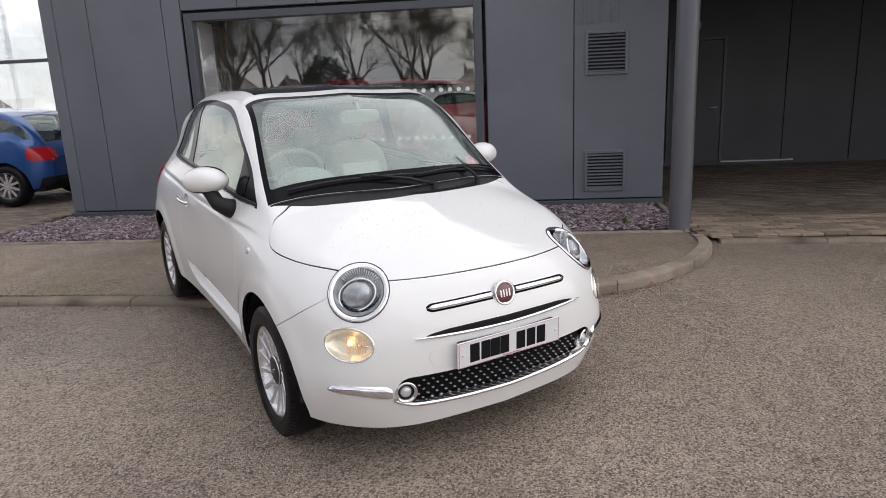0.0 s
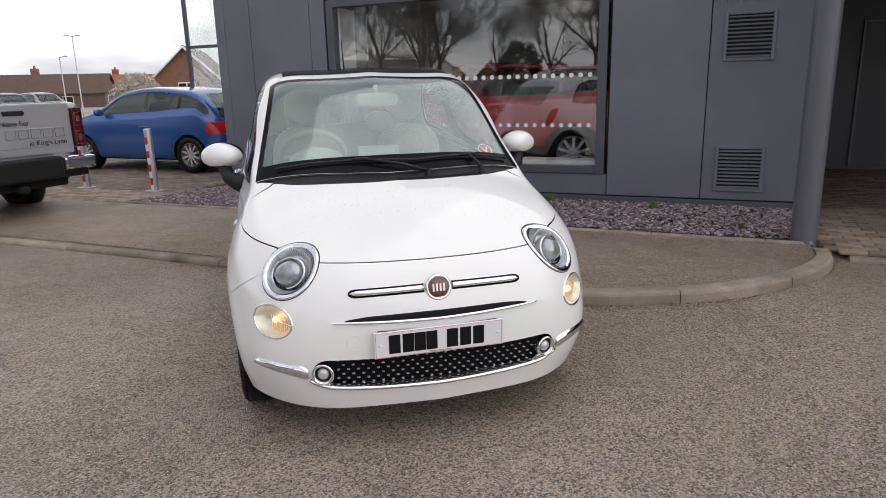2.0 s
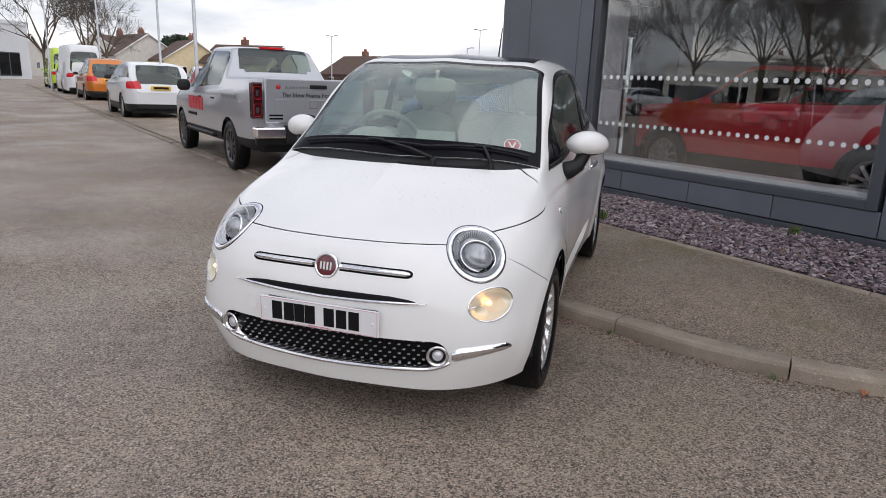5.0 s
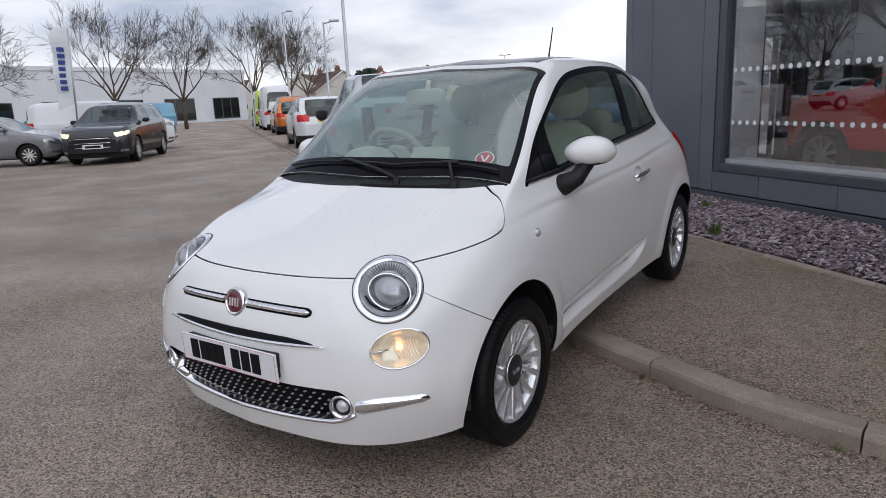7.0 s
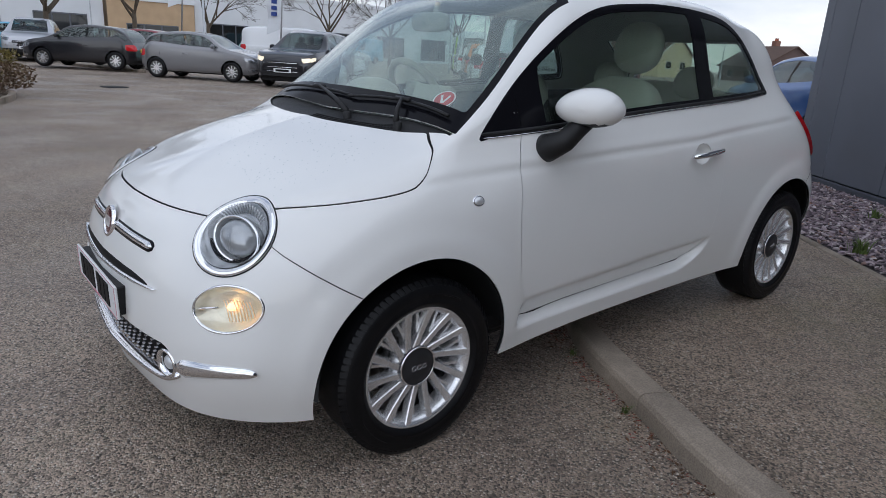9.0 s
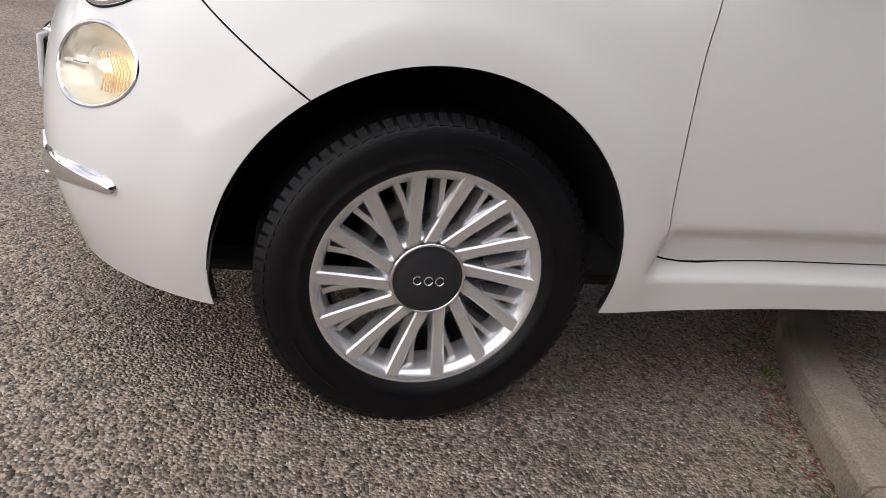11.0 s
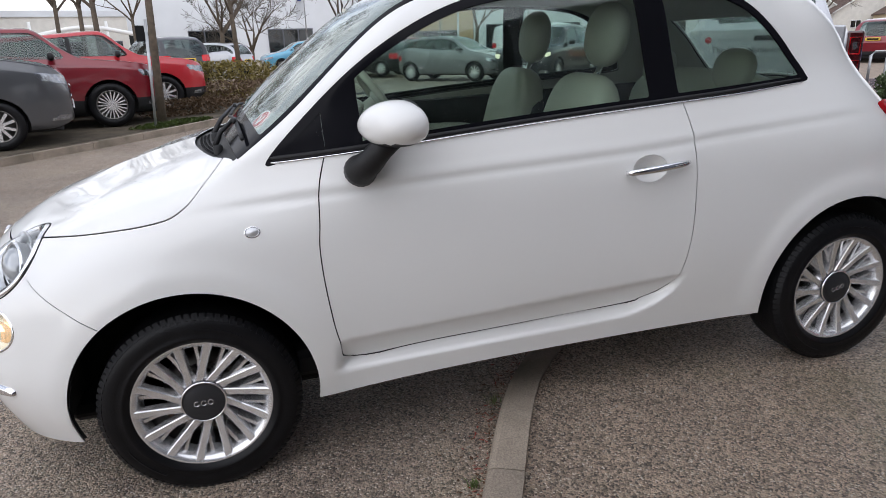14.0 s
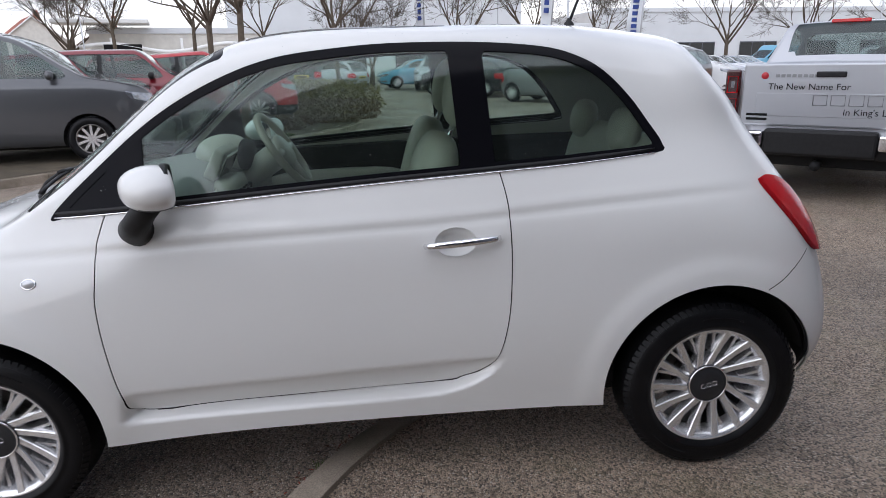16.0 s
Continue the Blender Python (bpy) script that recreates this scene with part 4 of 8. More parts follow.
sheet("roof_panel", clip(SKIN, f_roof), M_BLACK, car, "black glass roof", lift=0.001)
# the dark liner under the joints
liner = clip(body, lambda v: -f_roof(v))
liner = clip(liner, lambda v: -f_cowl(v))
sheet("inner_liner", liner, M_JOINT, car, "dark inner liner", thick=0.003, lift=-0.014)

# glass and its black surrounds
inner_win = lambda v: f_window(v) + 0.026
b_pillar = lambda v: np.abs(v[:, 1] - 1.565 - (v[:, 2] - 1.03) * -0.06) - 0.052
screen = clip(SKIN, f_screen)
border = lambda v: np.maximum.reduce([screen_y(v[:, 0]) - v[:, 1] + 0.075, v[:, 1] - top_y(v[:, 0]) + 0.035, ax(v) - screen_x(v[:, 2]) + 0.022])
sheet("windscreen", clip(screen, border), M_GLASS, car, "clear windscreen glass", lift=-0.002)
sheet("windscreen_border", clip(screen, lambda v: -border(v)), M_BLACK, car, "black printed border of the windscreen", lift=-0.002)
sheet("rear_window", clip(SKIN, f_rearwin), M_GLASS, car, "rear screen glass", lift=-0.002)
win = clip(SKIN, f_window)
for s in (1, -1):
    flank = clip(win, lambda v: -s * v[:, 0])
    frame_f = lambda v: np.minimum.reduce([-inner_win(v), b_pillar(v), v[:, 1] - 0.562])
    edge_f = lambda v: np.minimum(-inner_win(v), b_pillar(v))
    sheet("window_surround", clip(flank, edge_f), M_BLACK, car, "black window surround and pillar", lift=-0.001)
    front_tri = clip(clip(flank, lambda v: -edge_f(v)), lambda v: v[:, 1] - 0.562)
    sheet("quarter_light", clip(front_tri, lambda v: v[:, 1] - 0.4494), M_BLACK, car, "black front quarter pane", lift=-0.003)
    sheet("mirror_panel", clip(front_tri, lambda v: 0.4506 - v[:, 1]), M_BLACK, car, "black panel behind the mirror", lift=0.0)
    panes = clip(flank, lambda v: -frame_f(v))
    sheet("door_window", clip(panes, lambda v: v[:, 1] - 1.565), M_SIDEGLASS, car, "door window glass", lift=-0.004)
    sheet("quarter_window", clip(panes, lambda v: 1.565 - v[:, 1]), M_SIDEGLASS, car, "tinted quarter window", lift=-0.004)
for ob in car.children:
    if ob.data and ob.data.materials and ob.data.materials[0] in (M_GLASS, M_SIDEGLASS):
        ob.visible_shadow = False
# ---- the white city car: wheels ----
def wheel(m, parent, seed=0):
    """An alloy wheel with fourteen leaning blades, its face towards +x of m."""
    hub = lathe("wheel", [(.02, .174), (.045, .178), (.060, .190), (.072, .202), (.080, .2065), (.084, .204), (.082, .196), (.074, .186), (.064, .181), (.02, .174)], M_ALLOY, parent, "silver alloy wheel", 64, m=m)
    # hub cap's black on the barrel paints the shade deep inside the wheel
    lathe("barrel", [(.02, .176), (-.06, .178), (-.085, .196), (-.10, .196), (-.09, .180), (-.05, .170), (.02, .170)], M_CAP, hub, "dark inner barrel", 48, m=m)
    prof = [(-.088, .196), (-.096, .215), (-.100, .245), (-.094, .272), (-.080, .286), (-.05, .2915), (0, .2925), (.05, .2915), (.078, .287), (.090, .277), (.097, .262), (.0985, .240), (.096, .225), (.0975, .2235), (.0955, .216), (.088, .207), (.082, .200)]
    ty = lathe("tyre", prof, M_RUBBER, hub, "black road tyre", 96, m=m)
    bm = bmesh.new()
    for i in range(64):
        a = 2 * math.pi * i / 64
        for sgn in (1, -1):
            box(bm, sgn * .058 - .016, sgn * .058 + .016, -.0085, .0085, -.0025, .0025, 0.0, pose(0, 0, 0, math.degrees(a)) @ pose(0, 0, .2925) @ pose(0, 0, 0, 0, sgn * 7, sgn * 18))
    for i in range(84):
        box(bm, -.011, .011, -.0075, .0075, -.002, .0022, 0.0, pose(0, 0, 0, 360 / 84 * i) @ pose(.0835, 0, .2818) @ pose(0, 0, 0, 0, 48, 10))
    bmesh.ops.transform(bm, matrix=m, verts=bm.verts)
    part("tread", bm, M_RUBBER, hub, "tread blocks")["kind"] = "stuff"
    for i in range(14):
        a0 = 2 * math.pi * (i + seed * .31) / 14
        a1 = a0 + radians(17)
        r0, r1 = .200, .062
        p0, p1 = Vector((.0815, r0 * math.cos(a0), r0 * math.sin(a0))), Vector((.062, r1 * math.cos(a1), r1 * math.sin(a1)))
        d = (p1 - p0).normalized()
        t = Vector((1, 0, 0)).cross(d).normalized()
        vs, fs = [], []
        for k, (w, dep) in enumerate(((.0132, .020), (.0118, .026), (.0108, .032), (.0120, .040))):
            c = p0.lerp(p1, k / 3) + Vector((-.004 * math.sin(math.pi * k / 3), 0, 0))
            n = Vector((1, 0, 0))
            vs += [c + t * w - n * .003, c + t * (w - .003), c - t * (w - .003), c - t * w - n * .003, c - t * (w + .0025) - n * dep, c + t * (w + .0025) - n * dep]
        for k in range(3):
            for q in range(6):
                fs.append((k * 6 + q, k * 6 + (q + 1) % 6, (k + 1) * 6 + (q + 1) % 6, (k + 1) * 6 + q))
        fs += [tuple(range(5, -1, -1)), tuple(range(18, 24))]
        sp = solid("spoke", [m @ v for v in vs], fs, M_ALLOY, hub)
        # the lower branch beside the blade, which joins it half way to the hub
        vs, fs = [], []
        for k, (rr_, aa, w, x) in enumerate(((.192, 12.0, .0060, .056), (.165, 11.4, .0050, .053), (.140, 10.6, .0046, .053), (.112, 10.4, .0050, .056))):
            an = a0 + radians(aa)
            c = Vector((x, rr_ * math.cos(an), rr_ * math.sin(an)))
            tt = Vector((0, -math.sin(an), math.cos(an)))
            vs += [c + tt * w, c - tt * w, c - tt * (w + .005) - Vector((.035, 0, 0)), c + tt * (w + .005) - Vector((.035, 0, 0))]
        for k in range(3):
            for q in range(4):
                fs.append((k * 4 + q, k * 4 + (q + 1) % 4, (k + 1) * 4 + (q + 1) % 4, (k + 1) * 4 + q))
        fs += [(3, 2, 1, 0), (12, 13, 14, 15)]
        solid("web", [m @ v for v in vs], fs, M_ALLOY, hub)
    lathe("hub", [(-.02, .0), (-.02, .09), (.03, .085), (.050, .074), (.056, .066), (.050, .0)], M_ALLOY, hub, "", 40, m=m)
    lathe("hub_cap", [(.05, .067), (.066, .066), (.069, .0635), (.0675, .060), (.071, .052), (.074, .03), (.0745, 0)], M_CAP, hub, "matt black hub cap", 40, m=m)
    lathe("cap_ring", [(.0665, .0668), (.0695, .0655), (.0695, .0622), (.067, .0615)], M_CHROME, hub, "chrome ring of the hub cap", 48, m=m)
    for i, (dx, w) in enumerate(((-.02, .016), (0, .016), (.02, .016))):
        vs, fs = tube([(.0752, dx + w * .45 * math.cos(t), .008 * math.sin(t)) for t in np.linspace(.3 + (i == 0) * .6, 6.1, 13)], .0011, 5)
        solid("cap_mark", [m @ Vector(v) for v in vs], fs, M_ALLOY, hub)
    lathe("brake_disc", [(-.03, .06), (-.03, .125), (-.05, .125), (-.05, .06)], M_DISC, hub, "grey steel brake disc", 40, m=m)
    for i in range(2):
        a = radians(55 + 150 * i)
        pts = [(.0988, .246 * math.cos(a + t), .246 * math.sin(a + t)) for t in np.linspace(0, .55, 12)]
        vs, fs = tube(pts, .0028, 5)
        solid("sidewall_mark", [m @ Vector(v) for v in vs], fs, M_RUBBER, hub)
    return hub


M_CAP = mat("cap_black", (0.02, 0.021, 0.024), 0.42)
M_DISC = mat("disc_steel", (0.2, 0.19, 0.18), 0.4, metal=0.9, vary=0.2, scale=20)
for i, (s, y) in enumerate(((1, 0.0), (1, REAR_Y), (-1, 0.0), (-1, REAR_Y))):
    wheel(pose(s * 0.693, y, WHEEL_Z - .002) @ (pose(0, 0, 0, 14 * i) if s > 0 else pose(0, 0, 0, 14 * i, 0, 180)), car, i)
# wheel housings
for y in (0.0, REAR_Y):
    for s in (1, -1):
        prof = [(s * (.775 if y < 1 else .71), .357), (s * (.73 if y < 1 else .69), .372), (s * .56, .376), (s * .48, .36), (s * .45, .2), (s * .45, 0.0)]
        vs, fs = revolve(prof, 40, "x")
        vs = [(x, yy + y, zz + WHEEL_Z) for x, yy, zz in vs]
        keep = [f for f in fs if all(vs[i][2] > (0.235 if vs[i][1] < y + .2 else .30) for i in f)]
        solid("wheel_housing", vs, keep, M_JOINT, car, "black wheel housing", True)
boxed("underbody", (-.60, .60, -.42, 2.50, .20, .25), M_JOINT, car, "black underbody", 0.02)

# ---- lamps ----
from mathutils.bvhtree import BVHTree

TREE = BVHTree.FromPolygons([tuple(v) for v in SKIN[0]], [tuple(int(i) for i in f) for f in SKIN[1]])


def on_front(x, z):
    return TREE.ray_cast(Vector((x, -3, z)), Vector((0, 1, 0)))[:2]


def on_side(s, y, z):
    return TREE.ray_cast(Vector((s * 3, y, z)), Vector((-s, 0, 0)))[:2]


def frame_at(c, n, turn=0.0):
    """A pose whose z looks along n."""
    n = Vector(n).normalized()
    a = n.cross(Vector((0, 0, 1))).normalized()
    b = a.cross(n)
    m = Matrix((a, b, n)).transposed().to_4x4()
    m.translation = Vector(c)
    return m @ pose(0, 0, 0, 0, 0, math.degrees(turn))


def ring(name, c, n, r, rz, turn, prof, material, parent, label="", seg=56, on_skin=True, flat=0.0):
    """A ring of a profile of (outwards, height over the skin), laid round an ellipse on the body."""
    f = frame_at(c, n, turn)
    nn = Vector(n).normalized()
    vs, fs = [], []
    k = len(prof)
    for i in range(seg):
        a = 2 * math.pi * i / seg
        for d, h in prof:
            q = f @ Vector(((r + d) * math.cos(a), (rz + d) * math.sin(a), 0))
            if on_skin:
                hit = TREE.ray_cast(q + nn * .25, -nn)[0]
                if hit is not None:
                    q = q.lerp(hit, 1 - flat)
            vs.append(q + nn * h)
    for i in range(seg):
        j = (i + 1) % seg
        for p in range(k - 1):
            fs.append((i * k + p, i * k + p + 1, j * k + p + 1, j * k + p))
    return solid(name, vs, fs, material, parent, label, True)


def bowl(name, c, n, r, rz, turn, prof, material, parent, label="", seg=48, on_skin=False):
    """A dish of (share of the radius, height) inside an ellipse."""
    f = frame_at(c, n, turn)
    nn = Vector(n).normalized()
    vs, fs = [], []
    k = len(prof)
    for i in range(seg):
        a = 2 * math.pi * i / seg
        edge = f @ Vector((r * math.cos(a), rz * math.sin(a), 0))
        hit = TREE.ray_cast(edge + nn * .2, -nn)[0] if on_skin else None
        off = (hit - edge) if hit is not None and (hit - edge).length < .15 else Vector()
        for d, h in prof:
            vs.append(f @ Vector((r * d * math.cos(a), rz * d * math.sin(a), h)) + off * d * d)
    for i in range(seg):
        j = (i + 1) % seg
        for p in range(k - 1):
            fs.append((i * k + p, i * k + p + 1, j * k + p + 1, j * k + p))
    return solid(name, vs, fs, material, parent, label, True)


M_REFLECT = mat("lamp_reflector", (0.62, 0.63, 0.65), 0.3, metal=0.45, bump=0.1, bump_scale=60)
M_PROJ = mat("projector_glass", (0.36, 0.37, 0.39), 0.08, metal=0.4, coat=1.0, vary=0.4, scale=25)
M_LAMPBOWL = mat("smoked_reflector", (0.62, 0.63, 0.65), 0.22, metal=0.55, vary=0.25, scale=30)
M_AMBER = mat("amber_fin", (0.9, 0.62, 0.34), 0.3, emit=0.12)
M_LAMPGREY = mat("lamp_grey", (0.27, 0.275, 0.285), 0.3, metal=0.3)
M_BULB = mat("lit_bulb", (1.0, 0.62, 0.28), 0.4, emit=1.6)
M_AMBERREF = mat("warm_reflector", (0.90, 0.85, 0.70), 0.22, metal=0.45, bump=0.3, bump_scale=35)
M_RED = mat("red_lens", (0.52, 0.006, 0.010), 0.15, coat=0.2, bump=0.05, bump_scale=300)
M_BADGE = mat("badge_red", (0.11, 0.008, 0.018), 0.25, coat=1.0)
M_SILVER = mat("silver_paint", (0.7, 0.7, 0.7), 0.3, metal=0.7)
M_PLATE = mat("plate_white", (0.72, 0.72, 0.73), 0.35)
M_PINK = mat("plate_line", (0.55, 0.2, 0.25), 0.4)
M_INK = mat("plate_ink", (0.008, 0.008, 0.009), 0.5)
M_INK.node_tree.nodes["Principled BSDF"].inputs["Specular IOR Level"].default_value = 0.12
for s in (1, -1):
    c, n, r, rz, t = LAMPS[s]["head"]
    nn = Vector(n).normalized()
    rng = ring("headlight", c, n, r, rz, t, [(.003, -.03), (.003, .003), (0, .008), (-.006, .009), (-.012, .006), (-.020, -.001), (-.024, -.014)], M_CHROME, car, "chrome-ringed round headlight")
    ring("headlight_seal", c, n, r, rz, t, [(.0055, -.02), (.0055, .002), (.003, .003)], M_JOINT, rng, "thin dark seal round the lamp")
    bowl("lens", c, n, r - .014, rz - .014, t, [(1.0, -.004), (.85, .012), (.6, .021), (.3, .026), (0, .027)], M_LENS, rng, "clear lens", on_skin=True)
    bowl("reflector", Vector(c) - nn * .008, n, r - .020, rz - .020, t, [(1.0, .002), (.90, -.014), (.84, -.03), (.6, -.055), (0, -.065)], M_LAMPBOWL, rng, "smoked grey reflector", on_skin=True)
    f = frame_at(Vector(c) - nn * .016, n, 0)
    for k in range(17):
        a = radians(38 + 6.5 * k)
        u = Vector((math.cos(a), math.sin(a), 0))
        bar("reflector_rib", [f @ (u * (r * .54) + Vector((0, 0, -.036))), f @ (u * (r * .66) + Vector((0, 0, -.027))), f @ (u * (r * .76) + Vector((0, 0, -.018)))], [.0020, .0024, .0024], M_REFLECT, rng, "", 5)
    arc = [f @ Vector((r * .70 * math.cos(a), r * .70 * math.sin(a), -.004)) for a in np.linspace(radians(195), radians(345), 15)]
    bar("lamp_floor", arc, [.004 + .010 * math.sin(math.pi * k / 14) for k in range(15)], M_BLACK, rng, "black lower crescent", 8)
    low = Vector(c) + Vector((s * .006, 0, -.012))
    bowl("projector", low - nn * .024, n, .074, .060, s * .45, [(1.0, -.02), (1.0, .004), (.95, .010), (.90, .008), (.84, -.004)], M_LAMPGREY, rng, "grey projector housing")
    egg = bowl("projector_lens", low - nn * .020 + Vector((s * .004, 0, .002)), n, .062, .050, s * .45, [(1.0, -.006), (.92, .008), (.75, .020), (.5, .028), (.25, .031), (0, .032)], M_PROJ, rng, "smoked projector glass")
    ring("projector_rim", low - nn * .012, n, .074, .060, s * .45, [(.002, -.004), (.001, .002), (-.002, .003), (-.005, .001)], M_CHROME, rng, "", on_skin=False)
    c, n, r, rz, t = LAMPS[s]["turn"]
    nn = Vector(n).normalized()
    rng = ring("indicator", c, n, r, rz, t, [(.003, -.03), (.002, .001), (-.001, .003), (-.004, .002), (-.006, -.02)], M_CHROME, car, "lit amber indicator and side lamp")
    bowl("reflector", Vector(c) - nn * .004, n, r - .003, rz - .003, t, [(1.0, 0), (.93, -.010), (.82, -.024), (.6, -.034), (0, -.040)], M_AMBERREF, rng, "warm lit reflector", on_skin=True)
    bowl("lens", Vector(c) - nn * .002, n, r - .004, rz - .004, t, [(1.0, 0), (.85, .008), (.5, .014), (0, .016)], M_LENS, rng, "clear lens", on_skin=True)
    bowl("bulb", Vector(c) - nn * .026, n, .012, .012, 0, [(1.0, -.012), (.9, .0), (.5, .010), (0, .013)], M_BULB, rng, "lit amber bulb")
    bowl("inner_dome", Vector(c) - nn * .016, n, .046, .036, t, [(1.0, -.016), (.9, -.002), (.6, .007), (0, .011)], M_LENS, rng, "clear inner dome")
    f = frame_at(Vector(c) - nn * .026, n, t)
    for k in range(9):
        x = -.060 + .0095 * k
        zz = .044 * math.sqrt(max(0, 1 - (x / .085) ** 2))
        bar("amber_fin", [f @ Vector((x - .010, -zz * .9, .004)), f @ Vector((x, -zz * .2, -.006)), f @ Vector((x + .004, zz * .45, .0))], .0016, M_AMBER, rng, "", 5)
    out = 1 if (f.to_3x3() @ Vector((1, 0, 0))).x * s > 0 else -1
    bar("divider", [f @ Vector((-out * .034, 0, .008)), f @ Vector((-out * .090, 0, .018))], .004, M_CHROME, rng, seg=6)
    c, n, r, rz, t = LAMPS[s]["fog"]
    nn = Vector(n).normalized()
    c = on_front(s * .460, .366)[0]
    fog = ring("fog_lamp", c, n, .040, .040, 0, [(.004, -.05), (.004, .0), (.002, .006), (-.004, .006), (-.009, -.002), (-.012, -.02)], M_CHROME, car, "round fog lamp with chrome ring", on_skin=False)
    bowl("fog_body", c - nn * .008, n, .031, .031, 0, [(1.0, -.01), (.9, .002), (.78, .002), (.7, -.008)], M_PLASTIC, fog)
    bowl("fog_lens", c - nn * .010, n, .023, .023, 0, [(1.0, -.006), (.9, .006), (.5, .012), (0, .013)], M_REFLECT, fog, "clear fog lens")
    # tail lamp
    tl = clip(clip(SKIN, f_tail), lambda v: -s * v[:, 0])
    sheet("tail_lamp", tl, M_RED, car, "red tail lamp", thick=0.03, lift=0.016)
    rep, rn = on_side(s, .215, .789)
    rl = ring("side_repeater", rep, rn, .0215, .016, 0, [(.0015, -.01), (.0015, .001), (-.001, .003), (-.003, .002)], M_CHROME, car, "oval side repeater", 32)
    bowl("repeater_lens", rep, rn, .0195, .0142, 0, [(1.0, .001), (.7, .007), (0, .009)], M_REFLECT, rl, "clear repeater lens")

# ---- nose ----
def skin_strip(name, pts, material, parent, label="", proud=0.006, axis="front", back=0.02):
    """A moulding along the skin: rows of (x, z low, z high), with a rounded proud face."""
    vs, fs = [], []
    sec = ((0, -back), (0.0, .35), (.25, 1.0), (.75, 1.0), (1.0, .35), (1.0, -back))
    for x, z0, z1 in pts:
        for a, h in sec:
            z = z0 + (z1 - z0) * a
            q, n = on_front(x, z)
            vs.append(q + n * (proud * h if h > 0 else h))
    k = len(sec)
    for i in range(len(pts) - 1):
        for j in range(k - 1):
            fs.append((i * k + j, i * k + j + 1, (i + 1) * k + j + 1, (i + 1) * k + j))
    fs += [tuple(range(k)), tuple(range((len(pts) - 1) * k, len(pts) * k))]
    return solid(name, vs, fs, material, parent, label, True)


def taper(x0, x1, zc, half, n=24, tip=0.15, bow=0.0):
    """Rows for a strip that narrows to its outer end."""
    out = []
    for i in range(n + 1):
        t = i / n
        x = x0 + (x1 - x0) * t
        h = half * min(1.0, math.sqrt(max(0.0, (1 - t) / tip)) + 0.06)
        z = zc + bow * x * x
        out.append((x, z - h, z + h))
    return out


for s in (1, -1):
    skin_strip("chrome_whisker", taper(s * .055, s * .340, .677, .0095, tip=.1, bow=-.05), M_CHROME, car, "chrome strip beside the badge", .010)
    # a black strip drawn as the shadow edge round each whisker
    skin_strip("whisker_shadow", [(x, a - .006, b + .005) for x, a, b in taper(s * .055, s * .345, .677, .0095, tip=.08, bow=-.05)], M_BLACK, car, "black seat of the chrome strip", .003)
skin_strip("slot", [(x, .581 - .05 * x * x - h, .581 - .05 * x * x + h) for x in np.linspace(-.368, .368, 45) for h in (.0125 * min(1, math.sqrt((.369 - abs(x)) / .1)) + .0005,)], M_INK, car, "black air slot", .002)
skin_strip("chrome_lip", [(x, .563 + .05 * x * x - h, .563 + .05 * x * x + h) for x in np.linspace(-.412, .412, 49) for h in (.0065 * min(1, math.sqrt((.413 - abs(x)) / .12)) + .0005,)], M_CHROME, car, "chrome lip under the slot", .009)
q, n = on_front(0, .674)
fb = frame_at(q + n * .002, (0, -.97, .24))
badge = lathe("badge", [(0, .052), (.009, .051), (.012, .046), (.010, .041), (.007, .040)], M_CHROME, car, "round dark red badge in a chrome ring", 48, "z", fb)
lathe("badge_face", [(.006, .042), (.0085, .036), (.0095, .02), (.010, 0)], M_BADGE, badge, "dark red enamel", 40, "z", fb)
bm = bmesh.new()
for i, x in enumerate((-.021, -.007, .007, .021)):
    box(bm, x - .0035, x + .0035, -.015, .015, .0095, .0125, 0.0005)
bmesh.ops.transform(bm, matrix=fb, verts=bm.verts)
part("badge_bars", bm, M_SILVER, badge, "silver bars")
# number plate with plain bars in place of characters
py = on_front(0, .49)[0].y - .016
plate = boxed("number_plate", (-.269, .246, py, py + .008, .434, .540), M_PLATE, car, "white number plate with dark bars", 0.003)
bm = bmesh.new()
for x0, x1, z0, z1 in ((-.263, .240, .437, .4385), (-.263, .240, .5355, .537), (-.263, -.2615, .437, .537), (.2385, .240, .437, .537)):
    box(bm, x0, x1, py - .001, py + .001, z0, z1)
part("plate_border", bm, M_PINK, plate, "thin red border line")
for x in (-.190, -.137, -.091, -.045, .037, .090, .143):
    boxed("plate_bar", (x - .006 - .016 * (x != -.086), x + .006 + .016 * (x != -.086), py - .0025, py + .001, .450, .525), M_INK, plate, "", 0.001)
for x in (-.245, .222):
    lathe("screw", [(-.003, .0), (-.003, .005), (.001, .006)], M_PLATE, plate, "", 12, "y", pose(x, py, .487))
boxed("plate_maker_bar", (-.055, .035, py - .0015, py + .001, .4405, .4435), M_PINK, plate, "", 0.0004)
boxed("plate_mount", (-.25, .23, py + .008, py + .05, .442, .532), M_PLASTIC, car, "", 0.004)
